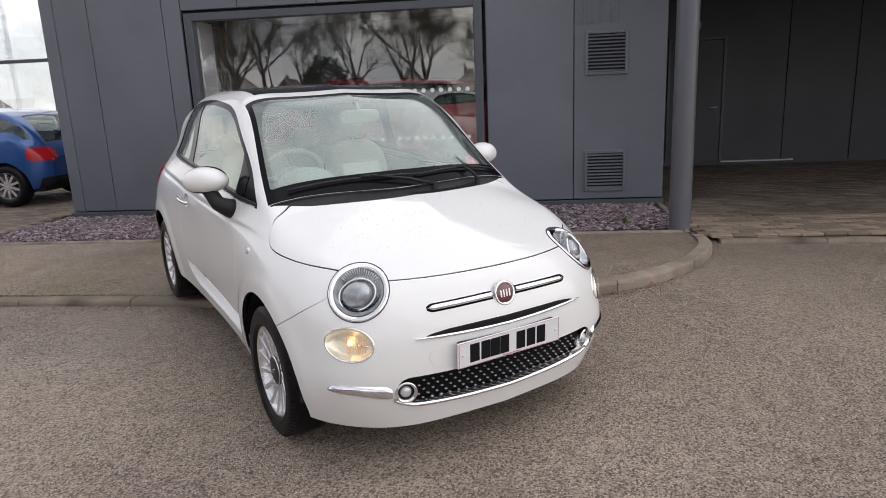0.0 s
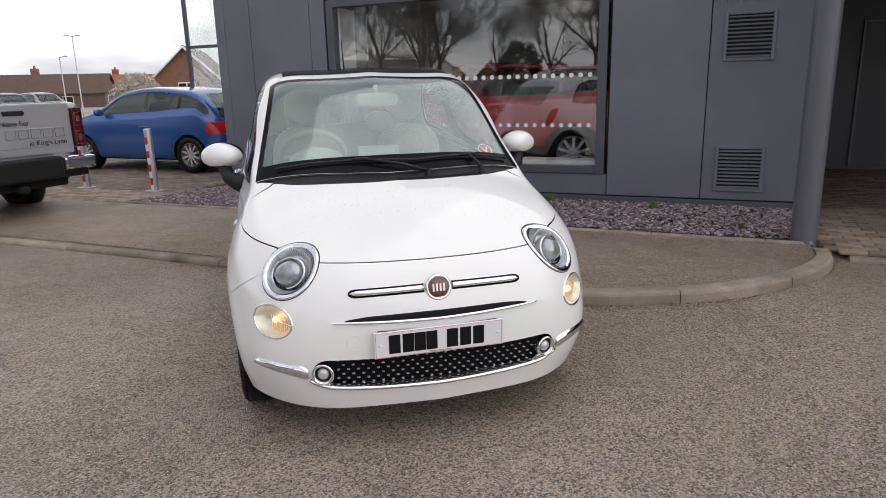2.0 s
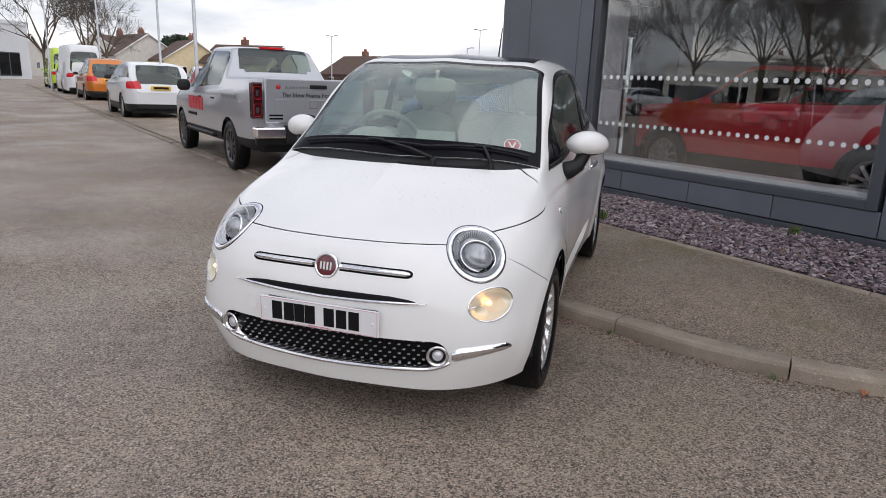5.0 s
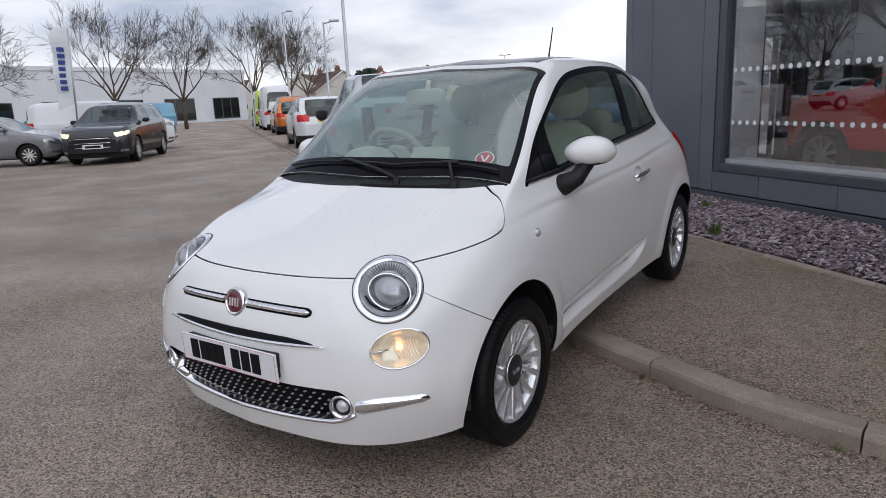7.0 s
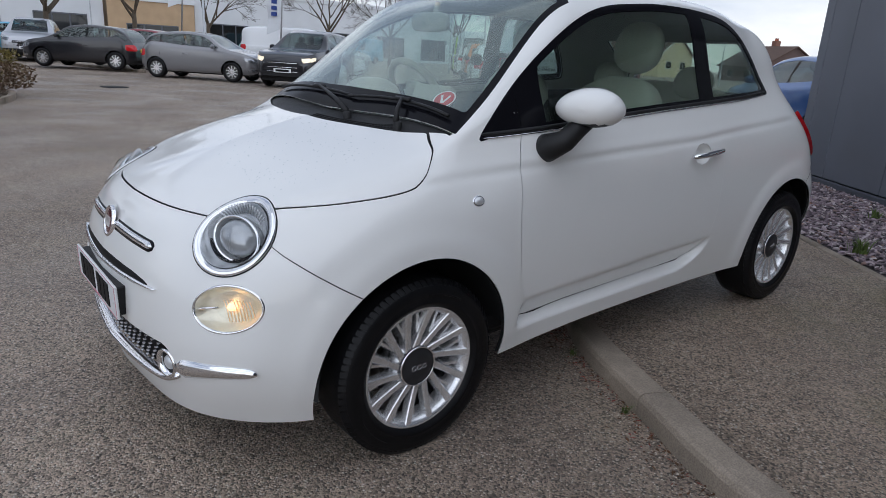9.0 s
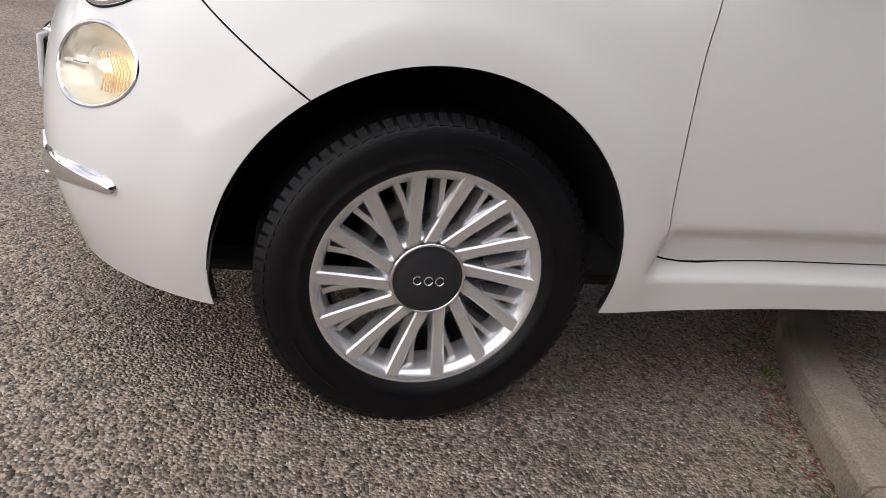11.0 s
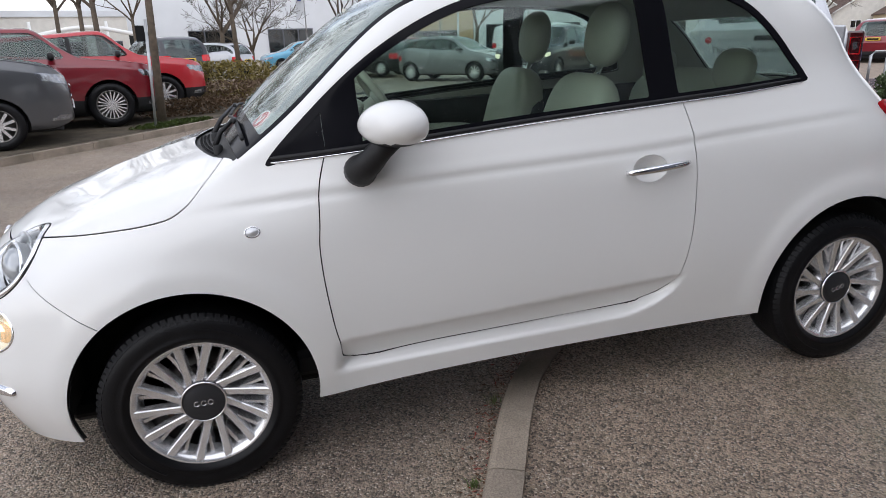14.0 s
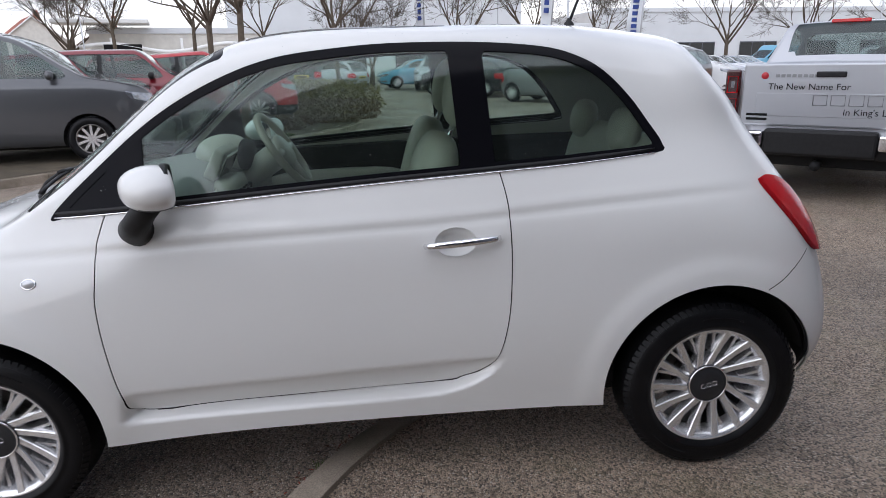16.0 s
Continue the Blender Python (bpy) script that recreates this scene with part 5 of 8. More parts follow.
# intake
M_MESH = mat("intake_black", (0.003, 0.003, 0.004), 0.6)
M_MESH.node_tree.nodes["Principled BSDF"].inputs["Specular IOR Level"].default_value = 0.12
M_STUD = mat("grille_grey", (0.42, 0.42, 0.43), 0.25, metal=0.7)
mouth = clip(SKIN, lambda v: grille_f(v) - .004)
sheet("lower_grille", mouth, M_MESH, car, "black lower grille", thick=.01, lift=-.03)
rows = []
for r_ in range(6):
    for i in range(23):
        x = (i - 11) * .0385 + (.019 if r_ % 2 else 0)
        z = .312 + r_ * .0205
        if abs(x) < .415:
            rows.append((x, z))
for x, z in rows:
    q, n = on_front(x, z)
    m_ = frame_at(q - n * .026, n)
    vs, fs = revolve([(0, .0062), (.006, .0055), (.0075, .004), (.0065, 0)], 8, "z")
    solid("grille_stud", [m_ @ Vector((v[0] * 1.15, v[1] * .55, v[2])) for v in vs], fs, M_STUD, car, smooth=True)
rim_pts = []
for x in np.linspace(-.505, .505, 61):
    u = min(1, max(0, (abs(x) - .40) / .105))
    z = .294 + .018 * (abs(x) / .5) ** 2 + .03 * u * u
    rim_pts.append((x, z - .008, z + .008))
skin_strip("chrome_rim", rim_pts, M_CHROME, car, "chrome rim under the grille", .012)
for s in (1, -1):
    vs, fs = [], []
    N_ = 24
    for i in range(N_ + 1):
        t = i / N_
        x = s * (.512 + .196 * t)
        zc, h = .368 + .020 * t + .008 * math.sin(t * 3), .030 * (1 - t * .55) * min(1, math.sqrt((1.02 - t) / .10)) * min(1, .6 + t * 6)
        for a, hh in ((-1, -.02), (-1, .003), (-.4, .011), (.4, .011), (1, .003), (1, -.02)):
            phi = radians(34.5 + 15.2 * t)
            way = Vector((-s * math.sin(phi), math.cos(phi), 0))
            q, n = TREE.ray_cast(Vector((0, .1, zc + a * h)) - way * 2, way)[:2]
            vs.append(q + n * hh)
    for i in range(N_):
        for j in range(5):
            fs.append((i * 6 + j, i * 6 + j + 1, (i + 1) * 6 + j + 1, (i + 1) * 6 + j))
    fs.append(tuple(range(N_ * 6, N_ * 6 + 6)))
    solid("bumper_chrome", vs, fs, M_CHROME, car, "chrome bumper strip", True)
q, n = on_front(-.335, .49)
ring("tow_cover", q, n, .030, .030, 0, [(.0012, -.004), (.0012, .0012), (-.0012, .0012), (-.0012, -.004)], M_WHITE, car, "round white towing eye cover", 40)

# ---- flanks ----
def flank_strip(name, s, pts, half, proud, material, label="", taper_end=True):
    """A moulding along the flank through (y, z)."""
    vs, fs = [], []
    line = spline(pts, 6)
    for i, (y, z) in enumerate(line):
        e = min(1, .35 + 6 * min(i, len(line) - 1 - i) / len(line)) if taper_end else 1
        for a, h in ((-1, -.012), (-1, .3), (-.4, 1), (.4, 1), (1, .3), (1, -.012)):
            q, n = on_side(s, y, z + a * half * e)
            vs.append(q + n * (proud * h if h > 0 else h))
    for i in range(len(line) - 1):
        for j in range(5):
            fs.append((i * 6 + j, i * 6 + j + 1, (i + 1) * 6 + j + 1, (i + 1) * 6 + j))
    fs += [tuple(range(6)), tuple(range((len(line) - 1) * 6, len(line) * 6))]
    return solid(name, vs, fs, material, car, label, True)


for s in (1, -1):
    low = [(.29, .966), (.36, .967), (.70, .984), (1.20, 1.010), (1.618, 1.028), (1.835, 1.036), (2.12, 1.053)]
    flank_strip("waist_strip", s, low, .0032, .005, M_CHROME, "thin chrome waist strip under the windows")
    seal = [(y, z + .012) for y, z in low]
    flank_strip("waist_seal", s, seal, .007, .005, M_PLASTIC, "black rubber window seal")
    flank_strip("bumper_seam", s, [(2.604, .728), (2.572, .70), (2.541, .675), (2.50, .648), (2.453, .622)], .0016, .0006, M_JOINT, "thin joint of the rear bumper", False)
    # handle: a chrome bar over a scooped cup
    y0, y1, zz = 1.385, 1.612, .833
    pts = []
    for t in np.linspace(0, 1, 15):
        q, n = on_side(s, y0 + (y1 - y0) * t, zz - .006 + .012 * t)
        pts.append(q + n * (.010 + .024 * math.sin(math.pi * t) ** .45))
    hv, hf = tube(pts, [.0085 + .0035 * math.sin(math.pi * t) ** .5 for t in np.linspace(0, 1, 15)], 10)
    handle = solid("door_handle", hv, hf, M_CHROME, car, "chrome pull handle", True)
    q, n = on_side(s, 1.480, .833)
    bowl("handle_cup", q - n * .003, (s, 0, n.z), .0655, .0455, 0, [(1.0, .002), (.97, -.002), (.85, -.016), (.6, -.027), (.3, -.031), (0, -.032)], M_WHITE, handle, "scooped white cup behind the handle", 40)
    # mirror
    mx, my, mz = s * .832, .622, 1.062
    vs, fs = [], []
    for i in range(17):
        a = math.pi * i / 16
        for k in range(28):
            b = 2 * math.pi * k / 28
            r = math.sin(a) ** (.8 if a < math.pi / 2 else .22) if 0 < a < math.pi else 0
            yy = -math.cos(a)
            yy = yy * (.085 if yy < 0 else .05) + .015
            vs.append((mx + s * .112 * r * math.cos(b) * (1 - .10 * math.sin(b)), my + yy + s * 0 + .10 * (s * .105 * r * math.cos(b)) * s, mz + .064 * r * math.sin(b) * (1 + .06 * math.cos(b))))
    for i in range(16):
        for k in range(28):
            j = (k + 1) % 28
            fs.append((i * 28 + k, i * 28 + j, (i + 1) * 28 + j, (i + 1) * 28 + k))
    place = pose(mx, my, 0, 0, 0, s * 21) @ pose(-mx, -my, 0)
    vs = [place @ Vector(v) for v in vs]
    low_f = [f for f in fs if sum(vs[k].z for k in f) / 4 < mz - .047]
    mirror = solid("door_mirror", vs, [f for f in fs if f not in set(low_f)], M_WHITE, car, "white door mirror on a black stalk", True)
    solid("mirror_underside", vs, low_f, M_PLASTIC, mirror, "black underside", True)
    turn_m = pose(mx, my, 0, 0, 0, s * 21) @ pose(-mx, -my, 0)
    face_n = turn_m.to_3x3() @ Vector((s * .1, 1, 0))
    fm = frame_at(turn_m @ Vector((mx, my + .058, mz)), face_n)
    bowl("mirror_rim", fm.translation, face_n, .094, .060, 0, [(1.05, -.014), (1.06, .0), (1.0, .009), (.92, .004), (.9, -.004)], M_PLASTIC, mirror, "black mirror rim")
    bowl("mirror_glass", fm.translation, face_n, .086, .053, 0, [(1.02, .0), (.5, .001), (0, .001)], M_CHROME, mirror, "mirror glass")
    q, n = on_side(s, .545, .925)
    vs, fs = tube([q - n * .02, q + n * .02, Vector((s * .795, .565, .955)), Vector((s * .81, .595, .992)), Vector((s * .82, .62, 1.02))], [.052, .045, .037, .034, .036], 20)
    vs = [Vector((v.x, .57 + (v.y - .57) * 1.05, v.z)) for v in vs]
    solid("mirror_stalk", vs, fs, M_PLASTIC, mirror, "black mirror stalk", True)

# ---- wipers, aerial, cowl grille ----
def on_top(x, y):
    return TREE.ray_cast(Vector((x, y, 3)), Vector((0, 0, -1)))[:2]


def wiper(x0, x1, px):
    pts = []
    for t in np.linspace(0, 1, 13):
        x = x0 + (x1 - x0) * t
        q, n = on_top(x, float(screen_y(x)) + .035 + .012 * math.sin(t * 3))
        pts.append(q + n * .012)
    w = bar("wiper", pts, [.006] * 13, M_PLASTIC, car, "black windscreen wiper", 6)
    q, n = on_top(px, float(screen_y(px)) - .03)
    mid = pts[7]
    bar("wiper_arm", [q + n * .012, q.lerp(mid, .4) + n * .022, mid + n * .010], [.010, .008, .006], M_PLASTIC, w, "", 7)
    bar("wiper_clip", [mid - Vector((.04, 0, 0)) + n * .006, mid + Vector((.04, 0, 0)) + n * .006], .008, M_PLASTIC, w, "", 8)
    lathe("wiper_pivot", [(-.02, .016), (.008, .015), (.013, .010), (.014, 0)], M_PLASTIC, w, "", 16, "z", pose(*q))


wiper(-.56, .12, .16)
wiper(.08, .60, .44)
for i in range(34):
    x = .0 + i * .0125
    for j in range(3):
        y = float(cowl_y(x)) + .018 + .012 * j
        q, n = on_top(x, y)
        vs, fs = revolve([(.0, .005), (.003, .0045), (.003, .003)], 6, "z")
        solid("cowl_slot", [pose(*(q - n * .010)) @ Vector(v) for v in vs], fs, M_JOINT, car)
q, n = on_top(0, 2.02)
aer = lathe("aerial", [(0, .022), (.012, .018), (.022, .009), (.03, .006)], M_PLASTIC, car, "black whip aerial", 16, "z", pose(*q))
bar("aerial_rod", [q + Vector((0, .004, .02)), q + Vector((0, .05, .13)), q + Vector((0, .085, .225))], [.006, .0045, .0035], M_PLASTIC, aer)
q, n = TREE.ray_cast(Vector((.508, -1.5, 1.078)), Vector((0, 1, 0)))[:2]
m_ = frame_at(q - n * .009, n)
M_STICKER = mat("sticker_red", (0.5, 0.03, 0.04), 0.4)
st = lathe("windscreen_sticker", [(0, .041), (.0015, .041), (.0015, 0)], M_STICKER, car, "round red and white windscreen sticker", 32, "z", m_)
lathe("sticker_ring", [(.0018, .041), (.0018, .036)], M_PLATE, st, "", 32, "z", m_)
bm = bmesh.new()
for sx in (1, -1):
    box(bm, -.004, .004, -.02, .02, .0018, .0022, 0, pose(sx * .009, 0, 0, 0, 0, sx * -22))
bmesh.ops.transform(bm, matrix=m_, verts=bm.verts)
part("sticker_mark", bm, M_PLATE, st, "white mark")
# ---- the white city car: interior ----
M_CREAM = mat("cream_leather", (0.42, 0.405, 0.335), 0.5, vary=0.06, scale=10, bump=0.08, bump_scale=150)
M_TRIM = mat("cream_plastic", (0.50, 0.49, 0.43), 0.4)
M_DASH = mat("dark_dash", (0.2, 0.21, 0.2), 0.6, bump=0.05, bump_scale=200)
M_CLOTH = mat("dark_cloth", (0.014, 0.014, 0.016), 0.85)
M_DGLASS_IN = mat("screen_glass", (0.02, 0.022, 0.024), 0.1)


def cushion(name, cx, cy, cz, sx, sy, sz, material, parent, label="", tilt=0.0, p=3.2):
    """A rounded cushion: a superellipsoid."""
    vs, fs = [], []
    nu, nv = 14, 20
    pw = lambda v: math.copysign(abs(v) ** (2 / p), v)
    m = pose(cx, cy, cz, tilt)
    for i in range(nu + 1):
        a = -math.pi / 2 + math.pi * i / nu
        for k in range(nv):
            b = 2 * math.pi * k / nv
            vs.append(m @ Vector((sx * pw(math.cos(a)) * pw(math.cos(b)), sy * pw(math.cos(a)) * pw(math.sin(b)), sz * pw(math.sin(a)))))
    for i in range(nu):
        for k in range(nv):
            j = (k + 1) % nv
            fs.append((i * nv + k, i * nv + j, (i + 1) * nv + j, (i + 1) * nv + k))
    return solid(name, vs, fs, material, parent, label, True)


for s in (1, -1):
    seat = cushion("front_seat", s * .34, 1.10, .58, .235, .26, .09, M_CREAM, car, "cream leather front seat")
    cushion("backrest", s * .34, 1.40, .84, .225, .085, .29, M_CREAM, seat, "cream backrest", -16)
    cushion("backrest_side", s * .34, 1.42, .80, .245, .06, .25, M_CLOTH, seat, "dark seat shell", -16)
    cushion("headrest", s * .34, 1.545, 1.25, .125, .055, .115, M_CREAM, seat, "round cream headrest", -10, 2.3)
    bar("headrest_post", [(s * .34, 1.48, 1.05), (s * .34, 1.53, 1.16)], .012, M_CHROME, seat)
    cushion("rear_headrest", s * .27, 2.16, 1.08, .11, .05, .085, M_CREAM, car, "cream rear headrest", -12, 2.4)
    door_in = clip(clip(SKIN, lambda v: np.maximum(poly_dist(v[:, 1:], DOOR), v[:, 2] - 1.0)), lambda v: -s * v[:, 0])
    sheet("door_lining", door_in, M_CLOTH, car, "dark door lining", thick=.03, lift=-.05)
    cushion("door_armrest", s * .66, 1.0, .80, .04, .35, .06, M_TRIM, car, "cream armrest")
bench = cushion("rear_bench", 0, 1.95, .62, .55, .22, .10, M_CREAM, car, "cream rear bench")
cushion("rear_backrest", 0, 2.18, .86, .55, .08, .22, M_CREAM, bench, "", -14)
boxed("cabin_floor", (-.66, .66, .1, 2.5, .25, .34), M_CLOTH, car, "dark carpet", 0.02)
boxed("parcel_shelf", (-.52, .52, 2.2, 2.52, .98, 1.0), M_CLOTH, car, "dark parcel shelf", 0.006)
vs, fs = [], []
prof = [(.18, .99), (.30, 1.005), (.44, 1.0), (.54, .985), (.60, .95), (.615, .88), (.60, .80), (.57, .70), (.50, .62)]
for i, x in enumerate(np.linspace(-.66, .66, 25)):
    for y, z in prof:
        vs.append((x, y + .06 * (x / .66) ** 2, z - .025 * (x / .66) ** 4))
k = len(prof)
fs = [(i * k + j, (i + 1) * k + j, (i + 1) * k + j + 1, i * k + j + 1) for i in range(24) for j in range(k - 1)]
dash = solid("dashboard", vs, fs, M_DASH, car, "grey dashboard top", True)
vs2 = [(x, y + .06 * (x / .66) ** 2 + .008, z) for x in np.linspace(-.64, .64, 25) for y, z in ((.608, .93), (.62, .88), (.607, .80), (.59, .74))]
solid("dash_panel", vs2, [(i * 4 + j, (i + 1) * 4 + j, (i + 1) * 4 + j + 1, i * 4 + j + 1) for i in range(24) for j in range(3)], M_TRIM, dash, "cream dash panel", True)
cushion("binnacle", -.345, .54, 1.0, .15, .12, .09, M_TRIM, dash, "cream instrument binnacle", 0, 2.2)
cushion("binnacle_face", -.345, .635, .995, .12, .04, .07, M_CLOTH, dash, "dark dial", 0, 2.2)
cushion("radio", 0, .635, .90, .15, .05, .06, M_TRIM, dash, "cream radio panel")
screen_m = pose(0, .615, 1.012, -28)
boxed("screen_bezel", (-.115, .115, -.028, .022, -.062, .066), M_TRIM, dash, "cream touch screen housing", .014, screen_m, 3)
boxed("screen_trim", (-.10, .10, .016, .027, -.05, .054), M_CHROME, dash, "chrome screen frame", .008, screen_m, 2)
boxed("touch_screen", (-.088, .088, .022, .030, -.04, .044), M_DGLASS_IN, dash, "dark touch screen", .004, screen_m)
for k in range(5):
    lathe("button", [(0, .012), (.012, .011), (.013, 0)], M_CLOTH, dash, "", 12, "y", pose(-.10 + k * .05, .685, .90))
wm = pose(-.345, .805, 1.005, 122)
ringv, ringf = tube([wm @ Vector((.182 * math.cos(a), .182 * math.sin(a), 0)) for a in np.linspace(0, 2 * math.pi, 49)], .0165, 10, False)
sw = solid("steering_wheel", ringv, ringf, M_CREAM, car, "cream leather steering wheel", True)
cushion("wheel_boss", -.345, .805, 1.005, .075, .075, .03, M_TRIM, sw, "cream wheel boss", 122, 2.4)
for a in (0.0, math.pi, -math.pi / 2):
    bar("wheel_spoke", [wm @ Vector((.05 * math.cos(a), .05 * math.sin(a), 0)), wm @ Vector((.178 * math.cos(a), .178 * math.sin(a), 0))], .017, M_TRIM, sw)
bar("steering_column", [(-.345, .79, .995), (-.345, .60, .88)], .06, M_TRIM, sw, "cream column cowl", 12)
lining = clip(clip(clip(clip(SKIN, lambda v: .99 - v[:, 2]), lambda v: -f_roof(v)), lambda v: -f_screen(v)), lambda v: -f_rearwin(v))
lining = clip(clip(lining, lambda v: -f_window(v)), lambda v: .25 - v[:, 1])
sheet("headlining", lining, M_TRIM, car, "pale headlining and pillar trim", thick=.003, lift=-.024)
rv = cushion("rear_view_mirror", 0, .60, 1.325, .115, .018, .038, M_TRIM, car, "cream rear-view mirror", 0, 4)
bar("mirror_stem", [(0, .62, 1.34), (0, .64, 1.40)], .012, M_TRIM, rv)
liner_top = clip(clip(SKIN, lambda v: np.maximum.reduce([1.36 - v[:, 2], v[:, 1] - 2.25, .70 - v[:, 1]])), f_roof)
sheet("sunblind", liner_top, M_TRIM, car, "cream roof blind", thick=.004, lift=-.045)
# ---- vehicles of the car park ----
M_DGLASS = mat("dark_glass", (0.010, 0.012, 0.013), 0.04)
M_VGLASS = glass("vehicle_glass", (0.66, 0.71, 0.70), normal=0.05)
M_HEADL = mat("lamp_clear", (0.28, 0.29, 0.31), 0.1, metal=0.8, vary=0.35, scale=14)
M_HEADON = mat("lamp_on", (1.0, 0.85, 0.6), 0.3, emit=0.45)
M_YELLOW = mat("plate_yellow", (0.75, 0.5, 0.05), 0.4)
M_STEEL = mat("galvanised", (0.42, 0.43, 0.44), 0.4, metal=0.7, vary=0.15, scale=10)


def paint(name, r, g, b, metal=0.35, rough=0.3):
    return mat(name, (r, g, b), rough, metal=metal, coat=1.0)


M_DARKRIM = mat("dark_rim", (0.05, 0.05, 0.055), 0.35, metal=0.6)
P_BLUE = paint("paint_blue", .016, .09, .30)
P_SILVER = paint("paint_silver", .44, .45, .48, .45)
P_GREY = paint("paint_grey", .2, .2, .21, .5)
P_DARK = paint("paint_black", .010, .010, .014, .3)
P_RED = paint("paint_red", .17, .004, .012, .2)
P_WHITE = paint("paint_white", .68, .69, .70, 0)
P_VAN = paint("paint_graphite", .075, .078, .085, .5)
P_MINT = paint("paint_mint", .38, .62, .58, 0)
P_LIME = paint("paint_lime", .45, .62, .02, 0)
P_SKY = paint("paint_sky_blue", .12, .36, .52, .2)


def simple_wheel(x, y, r, parent, s, rim_mat, spokes=10):
    m = pose(x, y, r) @ (pose(0, 0, 0) if s > 0 else pose(0, 0, 0, 0, 0, 180))
    t = lathe("wheel", [(-.11, r * .62), (-.115, r * .8), (-.10, r * .95), (-.06, r), (.06, r), (.10, r * .95), (.112, r * .82), (.105, r * .68), (.09, r * .64)], M_RUBBER, parent, "black tyre on a light rim", 32, m=m)
    lathe("rim", [(-.1, r * .62), (.09, r * .66), (.10, r * .65), (.09, r * .60), (-.04, r * .58), (-.05, 0)], M_DISC, t, "", 32, m=m)
    bm = bmesh.new()
    for i in range(spokes):
        box(bm, .055, .088, -r * .55 / spokes, r * .55 / spokes, r * .1, r * .62, 0.0, pose(0, 0, 0, 360 * i / spokes))
    r2 = bmesh.ops.create_circle(bm, cap_ends=True, segments=20, radius=r * .18, matrix=pose(.09, 0, 0, 0, 90, 0))
    bmesh.ops.transform(bm, matrix=m, verts=bm.verts)
    part("spokes", bm, rim_mat, t, "")
    return t


def vehicle(name, label, color, m, L, W, H, wb, fo, top, belt, glass_y, roof_in=.24, wheel_r=.31, rim_mat=None, clad=None, cat="car", pillars=(), side_win=True, lights_on=False, plate=None, z0=.24, face=True, ns=46, side_to=None, spokes=10):
    """A car: y from the nose (0) to the tail (L). top and belt: knots (y, z) of the roof line and the waist; glass_y: windscreen foot, roof front, roof rear, rear screen foot."""
    e = empty(name, m)
    tagged(e, label, cat)
    g0, g1, g2, g3 = glass_y
    side_end = g3 if side_to is None else side_to
    ty, tz = zip(*top)
    by, bz = zip(*belt)
    TY, BY = (lambda y: pchip(ty, tz, y)), (lambda y: pchip(by, bz, y))
    ys = np.concatenate([[0.0, .012, .035, .07], np.linspace(.12, L - .12, ns), [L - .07, L - .035, L - .012, L]])
    nv = 26
    rows = []
    for y in ys:
        u = abs(2 * y / L - 1)
        end = min(y, L - y)
        w = W / 2 * (1 - .10 * u**6) * (1 - .22 * max(0, 1 - end / .42) ** 2.2)
        zt, zb = float(TY(y)), float(BY(y))
        zb = min(zb, zt - .03)
        lo = z0 + .10 * max(0, 1 - end / .30) ** 2
        tall = max(0.0, zt - zb)
        wr = w * (.95 - roof_in * min(1, tall / .55))
        c = [(w * .93, lo), (w * .985, lo + .10), (w, lo + (zb - lo) * .5), (w * .992, zb - .12 * (zb - lo)), (w * .955, zb), (w * .955 + (wr - w * .955) * .55, zb + tall * .55), (wr, zb + tall * .86), (wr * .88, zt - .012 - .02 * min(1, tall)), (wr * .5, zt - .004), (0, zt)]
        rows.append(spline([(a, y, b) for a, b in c], 3)[:, [0, 1, 2]])
    g = np.array(rows)
    shrink = np.clip(1 - np.minimum(g[..., 1], L - g[..., 1]) / .035, 0, 1) ** 2
    zc = .5 * (z0 + .1) + .25
    g[..., 0] *= 1 - .05 * shrink
    g[..., 2] = zc + (g[..., 2] - zc) * (1 - .06 * shrink)
    nu, nv = g.shape[:2]
    idx = np.arange(nu * nv).reshape(nu, nv)
    a, b, c, d = idx[:-1, :-1].ravel(), idx[1:, :-1].ravel(), idx[1:, 1:].ravel(), idx[:-1, 1:].ravel()
    F = np.vstack([np.column_stack([a, b, c]), np.column_stack([a, c, d])])
    V = g.reshape(-1, 3)
    capv, capf = [], []
    for row, flip in ((0, False), (nu - 1, True)):
        base = len(V) + len(capv)
        loop = g[row]
        capv += [tuple(p * (.0, 1, 1)) for p in loop]
        for i in range(nv - 1):
            q = [idx[row, i], idx[row, i + 1], base + i + 1, base + i]
            t1, t2 = (q[0], q[1], q[2]), (q[0], q[2], q[3])
            capf += [t1, t2] if not flip else [t1[::-1], t2[::-1]]
    V, F = np.vstack([V, np.array(capv)]), np.vstack([F, np.array(capf)])
    k = len(V)
    V, F = np.vstack([V, V * (-1, 1, 1)]), np.vstack([F, F[:, ::-1] + k])
    fn = np.cross(V[F[:, 1]] - V[F[:, 0]], V[F[:, 2]] - V[F[:, 0]])
    N = np.zeros_like(V)
    for i in range(3):
        np.add.at(N, F[:, i], fn)
    N /= np.linalg.norm(N, axis=1, keepdims=True) + 1e-12
    if (N[:, 0] * V[:, 0]).sum() < 0:
        N, F = -N, F[:, ::-1]
    skin = (V, F, N)
    axx = lambda v: np.abs(v[:, 0])
    wheels = (fo, fo + wb)
    arch = lambda v: np.minimum(*[np.maximum(np.hypot(v[:, 1] - yw, v[:, 2] - wheel_r) - wheel_r * 1.13, W * .28 - axx(v)) for yw in wheels])
    half = lambda v: np.interp(v[:, 2], (0, H), (W / 2, W / 2 * (.95 - roof_in)))
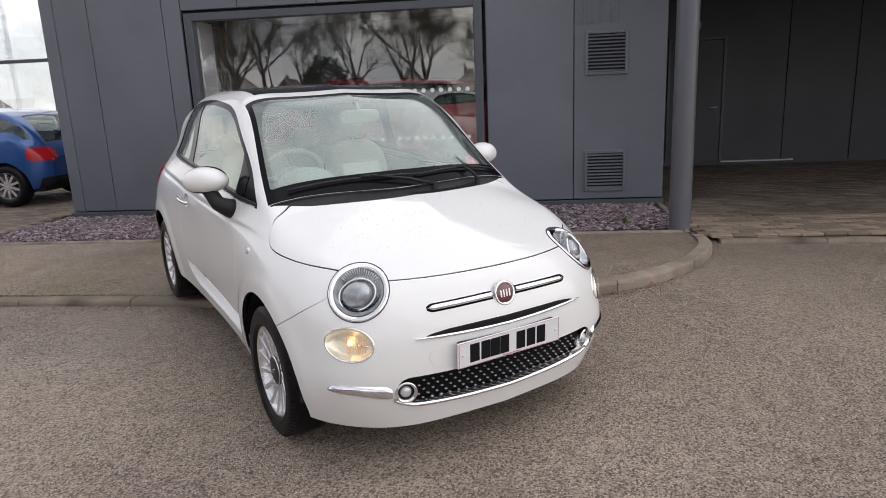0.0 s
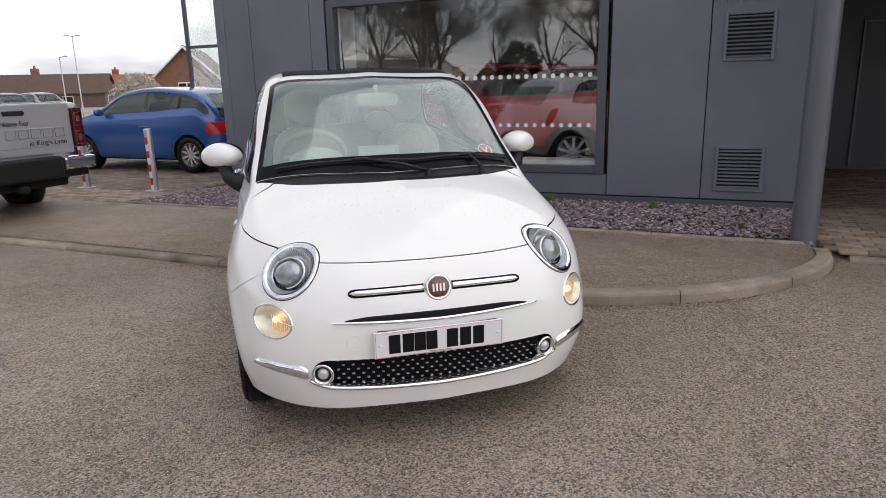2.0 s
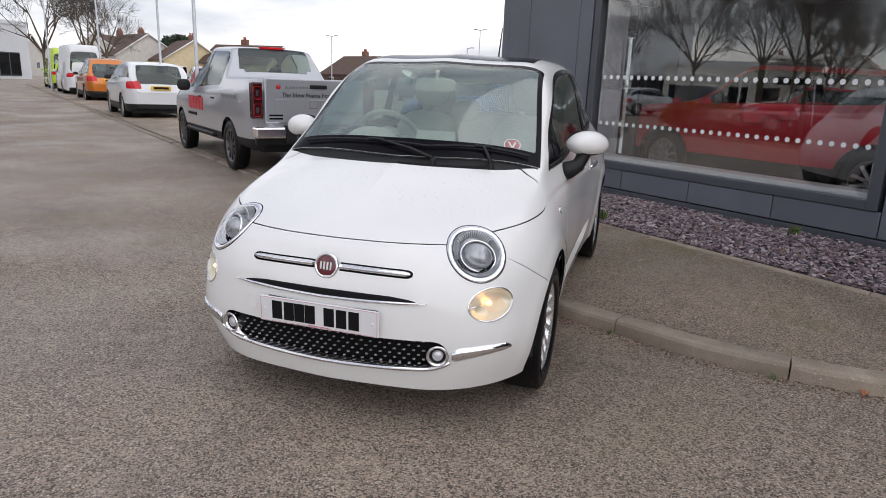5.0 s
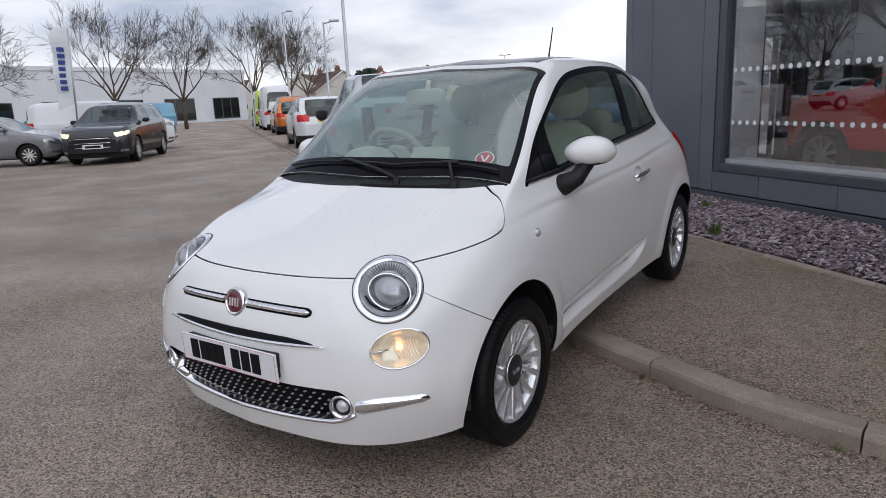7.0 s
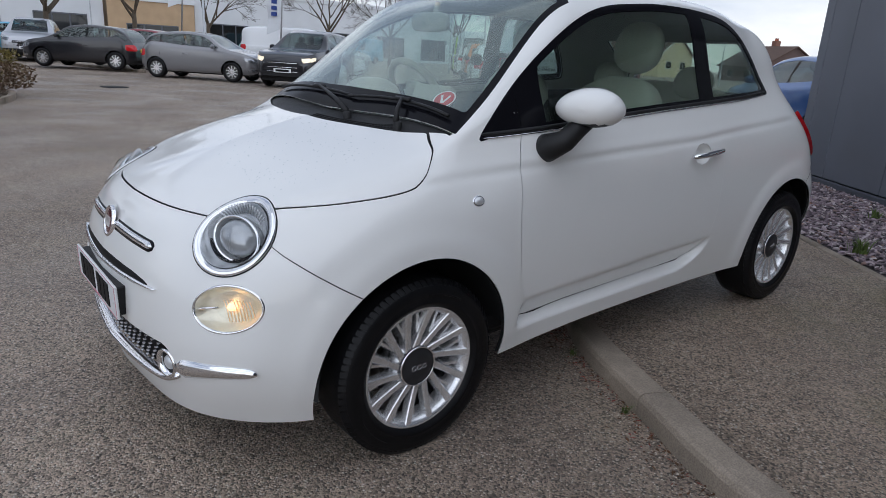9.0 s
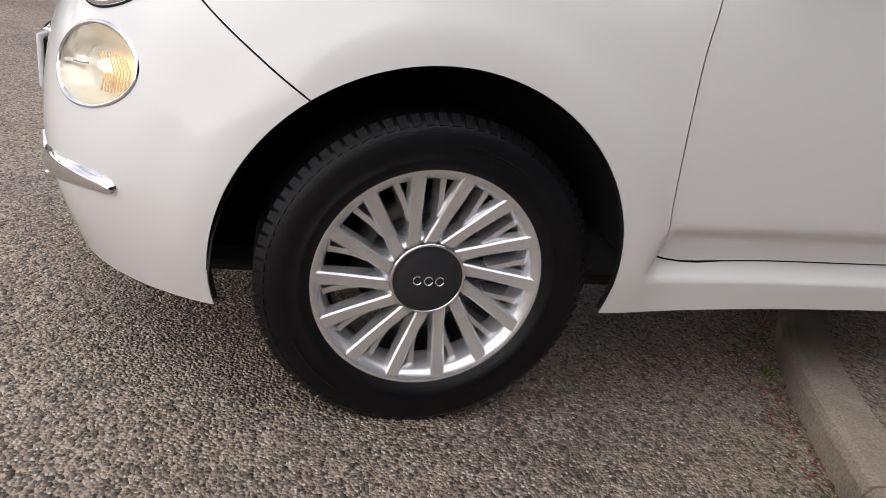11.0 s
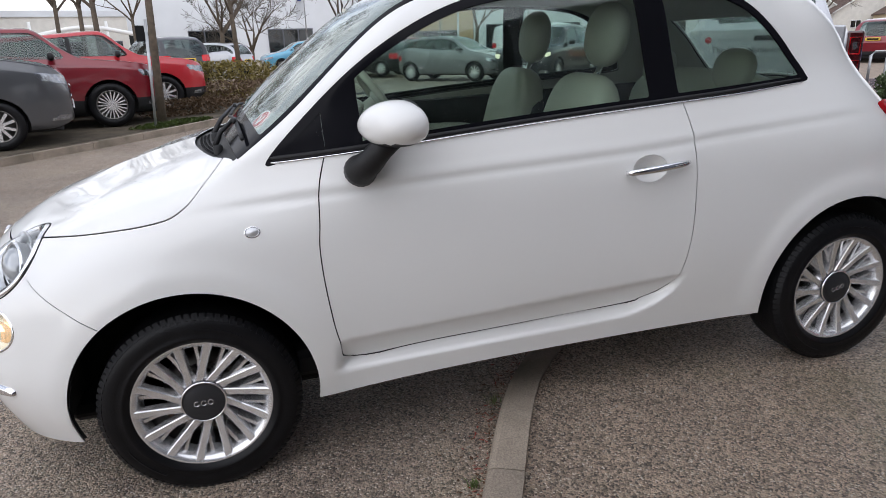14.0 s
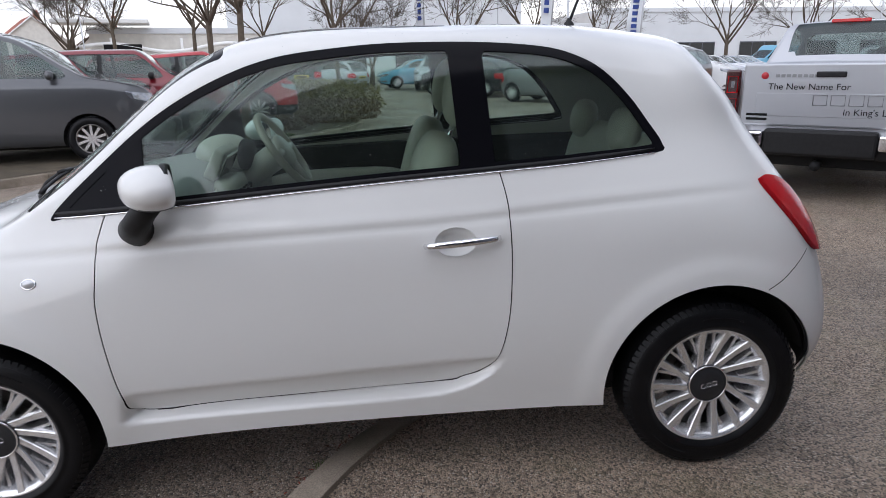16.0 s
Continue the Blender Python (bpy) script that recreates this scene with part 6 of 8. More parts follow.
    sidew = lambda v: np.maximum.reduce([BY(v[:, 1]) + .035 - v[:, 2], v[:, 2] - TY(v[:, 1]) + .085, g0 + .25 - v[:, 1], v[:, 1] - side_end + .12, W * .30 - axx(v)])
    front = lambda v: np.maximum.reduce([g0 + .03 - v[:, 1], v[:, 1] - g1 + .02, BY(v[:, 1]) + .03 - v[:, 2], axx(v) - half(v) + .10])
    rearw = lambda v: np.maximum.reduce([g2 + .03 - v[:, 1], v[:, 1] - g3, BY(v[:, 1]) + .06 - v[:, 2], axx(v) - half(v) + .12])
    glassf = lambda v: np.minimum(np.minimum(front(v), rearw(v)), sidew(v) if side_win else 1.0)
    body_ = clip(skin, lambda v: -arch(v))
    shell_ = clip(body_, lambda v: -glassf(v))
    if clad is not None:
        sheet("cladding", clip(shell_, lambda v: v[:, 2] - clad), M_PLASTIC, e, "black lower cladding", .004)
        shell_ = clip(shell_, lambda v: clad - v[:, 2])
    sheet("body", shell_, color, e, "", .004)
    sheet("windscreen", clip(skin, front), M_VGLASS, e, "", .004, -.006)
    sheet("rear_window", clip(skin, rearw), M_VGLASS, e, "", .004, -.006)
    if side_win:
        for s in (1, -1):
            cuts = [g0] + list(pillars) + [g3]
            flank = clip(clip(skin, sidew), lambda v: -s * v[:, 0])
            for p0, p1 in zip(cuts[:-1], cuts[1:]):
                pane = clip(flank, lambda v: np.maximum(p0 + .035 - v[:, 1], v[:, 1] - p1 + .035))
                if len(pane[1]):
                    sheet("side_window", pane, M_VGLASS, e, "", .004, -.005)
            for p in pillars:
                post = clip(flank, lambda v: np.abs(v[:, 1] - p) - .035)
                if len(post[1]):
                    sheet("pillar", post, M_PLASTIC, e, "", .004, -.003)
    for s in (1, -1):
        for k_, p in enumerate([g0 + .28] + list(pillars)):
            seam = clip(body_, lambda v: np.maximum.reduce([np.abs(v[:, 1] - p - .06 * (1 - (v[:, 2] - .4) / .7) * (k_ > 0)) - .005, z0 + .12 - v[:, 2], v[:, 2] - BY(v[:, 1]) - .03, W * .3 - s * v[:, 0]]))
            if len(seam[1]) > 2:
                sheet("door_seam", seam, M_JOINT, e, "", .003, .0015)
    if face:
        lowg = clip(skin, lambda v: np.maximum.reduce([v[:, 1] - .16, z0 + .07 - v[:, 2], v[:, 2] - z0 - .17, axx(v) - W * .33]))
        if len(lowg[1]) > 2:
            sheet("lower_grille", lowg, M_PLASTIC, e, "", .01, .004)
        for s in (1, -1):
            fl = clip(skin, lambda v: np.maximum.reduce([v[:, 1] - .3, z0 + .10 - v[:, 2], v[:, 2] - z0 - .17, W * .36 - s * v[:, 0]]))
            if len(fl[1]) > 2:
                sheet("fog_lamp", fl, M_HEADL, e, "", .01, .005)
    zs = float(BY(g0 + .5))
    for s in (1, -1):
        cushion("seat", s * W * .2, g0 + 1.22, zs - .10, .23, .09, .36, M_CLOTH, e, "dark front seat", -12)
        cushion("headrest", s * W * .2, g0 + 1.32, zs + .34, .12, .05, .09, M_CLOTH, e, "", -8, 2.4)
    if side_to is None:
        cushion("rear_seat", 0, min(g0 + 2.1, L - .75), zs - .12, W * .38, .09, .34, M_CLOTH, e, "dark rear seat", -14)
    boxed("dashboard", (-W * .40, W * .40, g0 + .15, g0 + .55, zs - .3, zs - .02), M_CLOTH, e, "", .04)
    boxed("cabin_floor", (-W * .42, W * .42, g0 + .1, L - .3, z0 + .2, z0 + .3), M_CLOTH, e, "", .02)
    boxed("chassis", (-W * .40, W * .40, .15, L - .15, z0 - .04, z0 + .25), M_JOINT, e, "", .02)
    for yw in wheels:
        for s in (1, -1):
            simple_wheel(s * (W / 2 - .125), yw, wheel_r, e, s, rim_mat or M_ALLOY, spokes)
            bm = bmesh.new()
            box(bm, s * W * .26 - .02, s * W * .26 + .02, yw - wheel_r * 1.2, yw + wheel_r * 1.2, z0, wheel_r * 2.2)
            part("wheel_well", bm, M_JOINT, e)
    zb0 = float(BY(.3))
    if face:
        for s in (1, -1):
            hl = clip(skin, lambda v: np.maximum.reduce([v[:, 1] - .38, zb0 - .22 - v[:, 2] + .2 * v[:, 1], v[:, 2] - zb0 + .10 - .15 * v[:, 1], W * .30 - s * v[:, 0]]))
            if len(hl[1]):
                sheet("headlight", hl, M_HEADON if lights_on else M_HEADL, e, "", .02, .004)
            tz1 = float(BY(L - .2))
            tl = clip(skin, lambda v: np.maximum.reduce([L - .26 - v[:, 1], tz1 - .22 - v[:, 2], v[:, 2] - tz1 + .02, W * .27 - s * v[:, 0]]))
            if len(tl[1]):
                sheet("tail_light", tl, M_RED, e, "", .02, .004)
            cushion("door_mirror", s * (W / 2 + .06), g0 + .42, float(BY(g0 + .4)) + .08, .10, .05, .065, color if clad is None else M_PLASTIC, e, "", 0, 2.4)
            bar("door_handle", [(s * (W / 2 - .005), g0 + 1.25, zb0 - .02), (s * (W / 2 - .005), g0 + 1.43, zb0 - .02)], .014, color, e)
        gr = clip(skin, lambda v: np.maximum.reduce([v[:, 1] - .22, .42 - v[:, 2], v[:, 2] - zb0 + .20, axx(v) - W * .26]))
        if len(gr[1]):
            sheet("grille", gr, M_PLASTIC, e, "", .02, .003)
            for zz in np.linspace(.48, zb0 - .24, 3):
                bar("grille_bar", [(-W * .24, -.012, zz), (W * .24, -.012, zz)], .010, M_CHROME, e)
        lowr = clip(skin, lambda v: np.maximum.reduce([L - .25 - v[:, 1], v[:, 2] - .42, axx(v) - W * .42]))
        if len(lowr[1]):
            sheet("rear_valance", lowr, M_PLASTIC, e, "", .02, .003)
    if plate:
        boxed("number_plate", (-.26, .26, -.03, -.012, .45, .56), M_PLATE, e, "plate with plain bars", .003)
        boxed("plate_bars", (-.2, .2, -.034, -.029, .475, .535), M_INK, e)
        rp = boxed("number_plate", (-.26, .26, L + .006, L + .022, plate, plate + .11), M_YELLOW, e, "yellow plate with plain bars", .003)
        boxed("plate_bars", (-.2, .2, L + .021, L + .026, plate + .025, plate + .085), M_INK, e)
    return e


def hatch(name, label, color, m, **k):
    L, H = 3.9, 1.46
    return vehicle(name, label, color, m, L, 1.72, H, 2.48, .80, [(0, .60), (.05, .74), (.35, .86), (.95, .98), (1.25, 1.12), (1.75, 1.40), (2.3, H), (3.2, 1.40), (3.5, 1.30), (3.78, .98), (L, .72)], [(0, .58), (.3, .80), (.95, .94), (2.4, 1.0), (3.4, 1.06), (L, .70)], (.95, 1.80, 3.40, 3.80), pillars=(2.35, 3.1), wheel_r=.31, plate=.62, **k)


def suv(name, label, color, m, L=4.6, W=1.86, H=1.68, **k):
    q = L / 4.6
    return vehicle(name, label, color, m, L, W, H, 2.75 * q, .90 * q, [(0, .70), (.05, .92), (.35, 1.02), (1.25 * q, 1.12), (1.5 * q, 1.26), (2.0 * q, 1.60), (2.7 * q, H), (3.9 * q, H - .06), (4.2 * q, 1.5), (4.48 * q, 1.05), (L, .8)], [(0, .66), (.3, .96), (1.25 * q, 1.06), (3.0 * q, 1.10), (4.3 * q, 1.15), (L, .78)], (1.25 * q, 2.05 * q, 4.1 * q, 4.5 * q), pillars=(2.55 * q, 3.45 * q), wheel_r=.36, clad=.46, plate=.85, **k)


def van(name, label, color, m, L=4.6, H=1.84, pill=(2.3,), **k):
    return vehicle(name, label, color, m, L, 1.84, H, 2.9, .88, [(0, .74), (.04, .92), (.2, 1.05), (.85, 1.19), (1.05, 1.30), (1.75, 1.74), (2.3, H), (L - .5, H - .02), (L - .12, H - .10), (L, 1.5)], [(0, .70), (.2, .98), (.85, 1.12), (2.4, 1.14), (L, 1.15)], (.85, 1.85, L - .10, L - .02), pillars=pill, wheel_r=.32, roof_in=.13, plate=.7, **k)


# ---- what stands round the car ----
def by_wheel(wx, wy, hx, hy, side, fo=.9, half=.9, z=0.0, base=None):
    """A vehicle's pose from the outer face of a front wheel, the heading and the side (1: its left) that wheel is on."""
    m_ = pose(wx, wy, z, 0, 0, math.degrees(math.atan2(hx, -hy))) @ pose(-side * half, -fo, 0)
    return m_ if base is None else base @ m_


hatch("blue_hatchback", "blue metallic hatchback parked on block paving", P_BLUE, B @ pose(-10.45, 2.0, .07, 0, 0, -90))
suv("white_estate_car", "white estate car with black lower cladding, parked at the kerb", P_WHITE, B @ pose(-22.1, -2.1, 0, 0, 0, -91), L=4.4, H=1.63)
suv("off_roader", "orange and black off-roader parked at the kerb", paint("paint_orange", .55, .16, .01), B @ pose(-33.5, -1.8, 0, 0, 0, -90), L=4.4, H=1.84)
van("white_van", "tall white panel van parked at the kerb", P_WHITE, B @ pose(-42.0, -1.9, 0, 0, 0, -90), L=5.9, H=2.55, side_to=2.3)
van("rescue_van", "tall lime yellow rescue van parked far off", P_LIME, B @ pose(-52.0, -1.8, 0, 0, 0, -90), L=5.9, H=2.6, side_to=2.3)
suv("black_estate_car", "black estate car with lit headlights on the road", P_DARK, by_wheel(-15.87, 8.81, .68, -.733, 1, .93, .93), L=4.75, H=1.70, lights_on=True, rim_mat=M_ALLOY)
hatch("silver_hatchback", "silver grey hatchback parked on the road", P_GREY, by_wheel(-18.35, 6.95, .715, .70, -1, .80, .84), rim_mat=M_ALLOY)
hatch("black_hatchback", "black hatchback parked behind the kerb", P_DARK, pose(-24.6, 2.6, .05, 0, 0, -39) @ pose(-.85, -.6, 0))
hatch("sky_blue_hatchback", "sky blue hatchback parked in the lot", P_SKY, pose(-32.5, 0.4, .05, 0, 0, 10))
hatch("silver_hatchback", "silver hatchback parked in the lot", P_SILVER, pose(-30.0, -3.6, .05, 0, 0, -30))
hatch("red_hatchback", "red hatchback parked in the lot", P_RED, pose(-28.0, 4.9, .05, 0, 0, -39))
van("white_small_van", "white small van parked beside the road", P_WHITE, by_wheel(-20.7, 12.2, .62, .78, -1, .88, .9, .03), L=4.8, side_to=2.3)
row_cols = (P_MINT, P_DARK, P_GREY, P_WHITE, P_SILVER, P_WHITE, P_SILVER, P_DARK, P_WHITE)
first = {}
for i, c in enumerate(row_cols):
    m_ = B @ pose(-27.6 - 2.65 * i, -8.9, 0, 0, 0, 168)
    key = c.name
    if key in first:
        copy_thing(first[key], m_)
    else:
        first[key] = hatch("parked_hatchback", "hatchback in a row of parked cars", c, m_)
        tagged(first[key], group="row of parked cars")
van("blue_van", "pale blue panel van parked far off", P_SKY, B @ pose(-58, -12.0, 0, 0, 0, 60), L=5.4, H=2.2, side_to=2.3)
van("grey_van", "graphite grey people carrier parked at the planted bed", P_VAN, by_wheel(-7.08, -3.06, -.25, .97, -1, .88, .9, .085), L=4.4, H=1.84, pill=(2.1, 3.2), rim_mat=M_ALLOY)
suv("red_crossover", "red crossover parked at the planted bed", P_RED, by_wheel(-9.4, -2.15, -.25, .97, -1, .85, .9, .085), L=4.3, H=1.60, rim_mat=M_ALLOY, spokes=20)
suv("red_crossover", "bright red crossover parked at the planted bed", paint("paint_scarlet", .40, .006, .014, .1), by_wheel(-11.75, -1.62, -.25, .97, -1, .85, .9, .085), L=4.3, H=1.56)
suv("black_estate_car", "black estate car parked in the lot", P_DARK, pose(-25.2, -4.2, .03, 0, 0, -62), L=4.75, H=1.70)
suv("silver_estate_car", "silver estate car parked in the lot", P_SILVER, pose(-25.5, 2.0, .03, 0, 0, 75) @ pose(0, 3.5, 0), L=4.4)
suv("red_estate_car", "red estate car parked across the yard", P_RED, by_wheel(-31.2, 4.7, -.866, .5, -1, .9, .9, 0, B), L=4.6)
suv("white_estate_car", "white estate car parked across the yard", P_WHITE, B @ pose(-34.5, 3.4, .0, 0, 0, -100), L=4.5)
suv("black_estate_car", "black estate car parked across the yard", P_DARK, pose(-13.0, 38.6, .0, 0, 0, 45), L=4.6)
suv("grey_crossover", "grey crossover parked before the bungalows", P_GREY, pose(-12.0, 41.2, .0, 0, 0, 45), L=4.4)
suv("red_showroom_car", "dark red crossover on show behind the window", paint("paint_ruby", .52, .005, .022, .1), B @ pose(-4.12, 2.12, .14, 0, 0, -90), L=4.4, H=1.58, rim_mat=M_ALLOY)

# ---- pickup ----
M_TAILDARK = mat("dark_red_lens", (0.05, 0.006, 0.008), 0.12, coat=1.0)
def pickup(m):
    L, W, H = 5.25, 1.86, 1.91
    e = vehicle("pickup_truck", "silver double-cab pickup with dark wheels and black side steps", P_SILVER, m, L, W, H, 3.125, .92,
                [(0, .85), (.05, 1.02), (.35, 1.10), (1.25, 1.16), (1.45, 1.24), (2.05, 1.76), (2.5, H), (3.42, H - .03), (3.54, 1.80), (3.66, 1.46), (3.74, 1.41), (L - .03, 1.41), (L, 1.37)],
                [(0, .8), (.3, 1.02), (1.25, 1.14), (3.4, 1.24), (L, 1.30)], (1.25, 2.1, 3.42, 3.66), pillars=(2.55,), wheel_r=.385, rim_mat=M_DARKRIM, clad=.56, cat="pickup", z0=.42, roof_in=.22, face=False)
    tg = boxed("tailgate", (-.76, .76, L - .015, L + .03, .80, 1.42), P_SILVER, e, "silver tailgate", .02, seg=2)
    boxed("tailgate_recess", (-.62, .62, L + .026, L + .033, .90, 1.13), P_SILVER, tg, "", .003)
    boxed("tailgate_handle", (-.16, .10, L + .02, L + .05, 1.285, 1.34), M_PLASTIC, tg, "dark handle", .012, seg=2)
    for s in (1, -1):
        tl = boxed("tail_lamp", (s * .86 - .075, s * .86 + .075, L - .10, L + .035, .86, 1.36), M_TAILDARK, e, "red and clear tail lamp", .02, seg=2)
        for z in (.90, 1.13):
            x0, x1, y1 = s * .86 - .048, s * .86 + .048, L + .040
            bar("lamp_loop", [(x0, y1, z), (x1, y1, z), (x1, y1, z + .165), (x0, y1, z + .165), (x0, y1, z)], .009, M_RED, tl, "red lamp loop", 8)
            boxed("lamp_block", (s * .86 - .026, s * .86 + .026, L + .028, L + .038, z + .04, z + .125), M_HEADL, tl, "", .008)
        boxed("bumper_end", (s * .72 - .22, s * .72 + .22, L + .0, L + .17, .60, .76), M_CHROME, e, "chrome bumper end", .03, seg=2)
        boxed("side_step", (s * .90 - .07, s * .90 + .07, 1.5, 3.3, .46, .52), M_PLASTIC, e, "black side step", .02)
        cushion("door_mirror", s * 1.03, 1.72, 1.24, .11, .06, .10, M_PLASTIC, e, "", 0, 3)
        bar("door_handle", [(s * .925, 2.3, 1.06), (s * .925, 2.5, 1.06)], .016, M_PLASTIC, e)
        bar("door_handle", [(s * .925, 3.1, 1.07), (s * .925, 3.3, 1.07)], .016, M_PLASTIC, e)
        # lettering bars on the flank
        for k in range(5):
            boxed("flank_bar", (s * .934 - .004, s * .934 + .004, 1.62 + k * .20, 1.79 + k * .20, .84, 1.06), M_STICKER, e, "", .002)
        boxed("flank_bar", (s * .934 - .004, s * .934 + .004, 1.55, 2.15, .73, .78), M_INK, e, "", .002)
        for k in range(9):
            boxed("flank_bar", (s * .934 - .004, s * .934 + .004, 3.75 + k * .085, 3.81 + k * .085, 1.10, 1.16), M_LAMPGREY, e, "", .002)
    boxed("bumper_mid", (-.50, .50, L, L + .15, .52, .78), M_PLASTIC, e, "black rear bumper", .03, seg=2)
    boxed("bumper_step", (-.90, .90, L - .02, L + .06, .50, .62), M_PLASTIC, e, "", .02)
    boxed("high_brake_lamp", (-.20, .20, 3.38, 3.46, 1.86, 1.90), M_RED, e, "red high brake lamp", .008)
    bar("tow_bar", [(0, L - .1, .42), (0, L + .1, .42)], .05, M_JOINT, e)
    # tailgate lettering: words that can be read, and outlined bars for the names
    def words(text, x, z, size):
        cu = bpy.data.curves.new("words", "FONT")
        cu.body, cu.size, cu.extrude = text, size, .001
        o = new("lettering", cu)
        bpy.context.view_layer.update()
        me = bpy.data.meshes.new_from_object(o.evaluated_get(bpy.context.evaluated_depsgraph_get()))
        bpy.data.objects.remove(o)
        me.materials.append(M_INK)
        ob = new("lettering", me)
        ob.parent = tg
        ob.matrix_basis = Matrix(((-1, 0, 0, x), (0, 0, 1, L + .036), (0, 1, 0, z), (0, 0, 0, 1)))
        ob["label"] = "dark lettering on the tailgate"
        ob["kind"] = "stuff"
        return ob
    words("The New Name For", .52, 1.165, .088)
    words("in King's Lynn", -.17, .925, .088)
    for k in range(5):
        x = .10 - k * .155
        fr = [(x, L + .037, 1.015), (x - .12, L + .037, 1.015), (x - .12, L + .037, 1.115), (x, L + .037, 1.115), (x, L + .037, 1.015)]
        bar("outline_bar", fr, .004, M_LAMPGREY, tg, "", 5)
    for k in range(10):
        boxed("name_bar", (.46 - k * .05 - .036, .46 - k * .05, L + .030, L + .036, 1.285, 1.315), M_LAMPGREY, tg, "", .002)
    lathe("emblem", [(0, .035), (.006, .033), (.007, 0)], M_STICKER, tg, "red emblem", 20, "y", pose(.56, L + .030, 1.30))
    for k in range(2):
        boxed("model_bar", (.50 - k * .0, .70, L + .030, L + .035, .855 + k * .045, .88 + k * .045), M_INK, tg, "", .002)
    return e


pickup(B @ pose(-6.02, -2.64, .0, 0, 0, -91) @ Matrix.Scale(.94, 4) @ pose(0, -5.27, 0))

# ---- bollards, hoops, drain ----
M_WBAND = mat("white_band", (0.72, 0.72, 0.72), 0.5)
M_RBAND = mat("red_band", (0.5, 0.03, 0.03), 0.45)
def bollard(x, y, striped=True):
    b = lathe("bollard", [(0, .052), (.86, .052), (.88, .046), (.885, 0)], M_STEEL, None, "", 24, "z", B @ pose(x, y, .06, 2, 1.5))
    tagged(b, "grey steel bollard with a red and white band", "bollard", "bollards by the paving")
    mm = B @ pose(x, y, .06, 2, 1.5)
    if striped:
        for k in range(8):
            z0 = .06 + k * .095
            vs, fs = [], []
            for i in range(25):
                a = 2 * math.pi * i / 24
                sl = .06 * math.sin(a)
                vs += [mm @ Vector((.0535 * math.cos(a), .0535 * math.sin(a), z0 + sl)), mm @ Vector((.0535 * math.cos(a), .0535 * math.sin(a), z0 + .095 + sl))]
            fs = [(2 * i, 2 * i + 2, 2 * i + 3, 2 * i + 1) for i in range(15, 20)]
            solid("band", vs, fs, M_RBAND if k % 2 else M_WBAND, b, "", True)
    pl = boxed("base_plate", (-.10, .10, -.10, .10, 0, .012), M_STEEL, b, "steel base plate", .003, mm)
    return b


for x in (-6.25, -7.6, -9.15):
    bollard(x, -.55)
for x in (-10.95, -12.6, -14.3, -16.0):
    pts = [in_b(x, .0, .05), in_b(x, .0, .72), in_b(x, .08, .80), in_b(x, .52, .80), in_b(x, .60, .72), in_b(x, .60, .05)]
    h = bar("cycle_stand", pts, .03, M_STEEL, None, "", 10)
    tagged(h, "bent steel cycle stand in the slate bed", "cycle stand", "cycle stands")
gb = solid("slate_bed", [in_b(-18.5, -.75, .06), in_b(-10.65, -.75, .06), in_b(-10.45, .9, .06), in_b(-18.5, .9, .06)], [(0, 1, 2, 3)], M_SLATEBED)
tagged(gb, "dark bed under slate chippings", "ground", kind="structure")
kb = empty("bed_kerb")
tagged(kb, "low kerb round the slate bed", "kerb", kind="structure")
kerb_run(np.array([(-18.5, -.8), (-10.6, -.8), (-10.4, .9)]), (.915,), lambda x: .10, kb, wide=.08)
scatter_chips("slate_chippings", "grey slate chippings round the cycle stands", 2200, lambda r: (r.uniform(-18.4, -10.7), r.uniform(-.7, .85)), 8, .065)
mh = lathe("manhole_cover", [(.0, .32), (.012, .32), (.012, 0)], M_JOINT, None, "", 28, "z", pose(-15.5, 2.9, 0))
tagged(mh, "dark round manhole cover in the road", "manhole")
lot = empty("kerb_lot")
tagged(lot, "low concrete kerb of the parking lot", "kerb", kind="structure")
kerb_run(np.array([(-25.6, -18.9), (-24.0, -18.1), (-22.3, -15.6), (-21.6, -14.3)]), (.915,), lambda x: .10, lot)
# ---- trees, hedges, houses, lamp posts ----
M_BARK = mat("bark", (0.085, 0.065, 0.045), 0.9, vary=0.35, scale=12, bump=0.5, bump_scale=40)
M_TWIG = mat("twig", (0.06, 0.048, 0.034), 0.9)
M_LEAF = mat("hedge_leaf", (0.22, 0.18, 0.05), 0.7, vary=0.45, scale=9)
M_LEAFB = mat("hedge_brown", (0.17, 0.115, 0.07), 0.8, vary=0.4, scale=9)
M_FIR = mat("fir_green", (0.02, 0.035, 0.015), 0.8, vary=0.4, scale=4)
M_BLOSSOM = mat("pale_blossom", (0.36, 0.34, 0.27), 0.8, vary=0.6, scale=4)


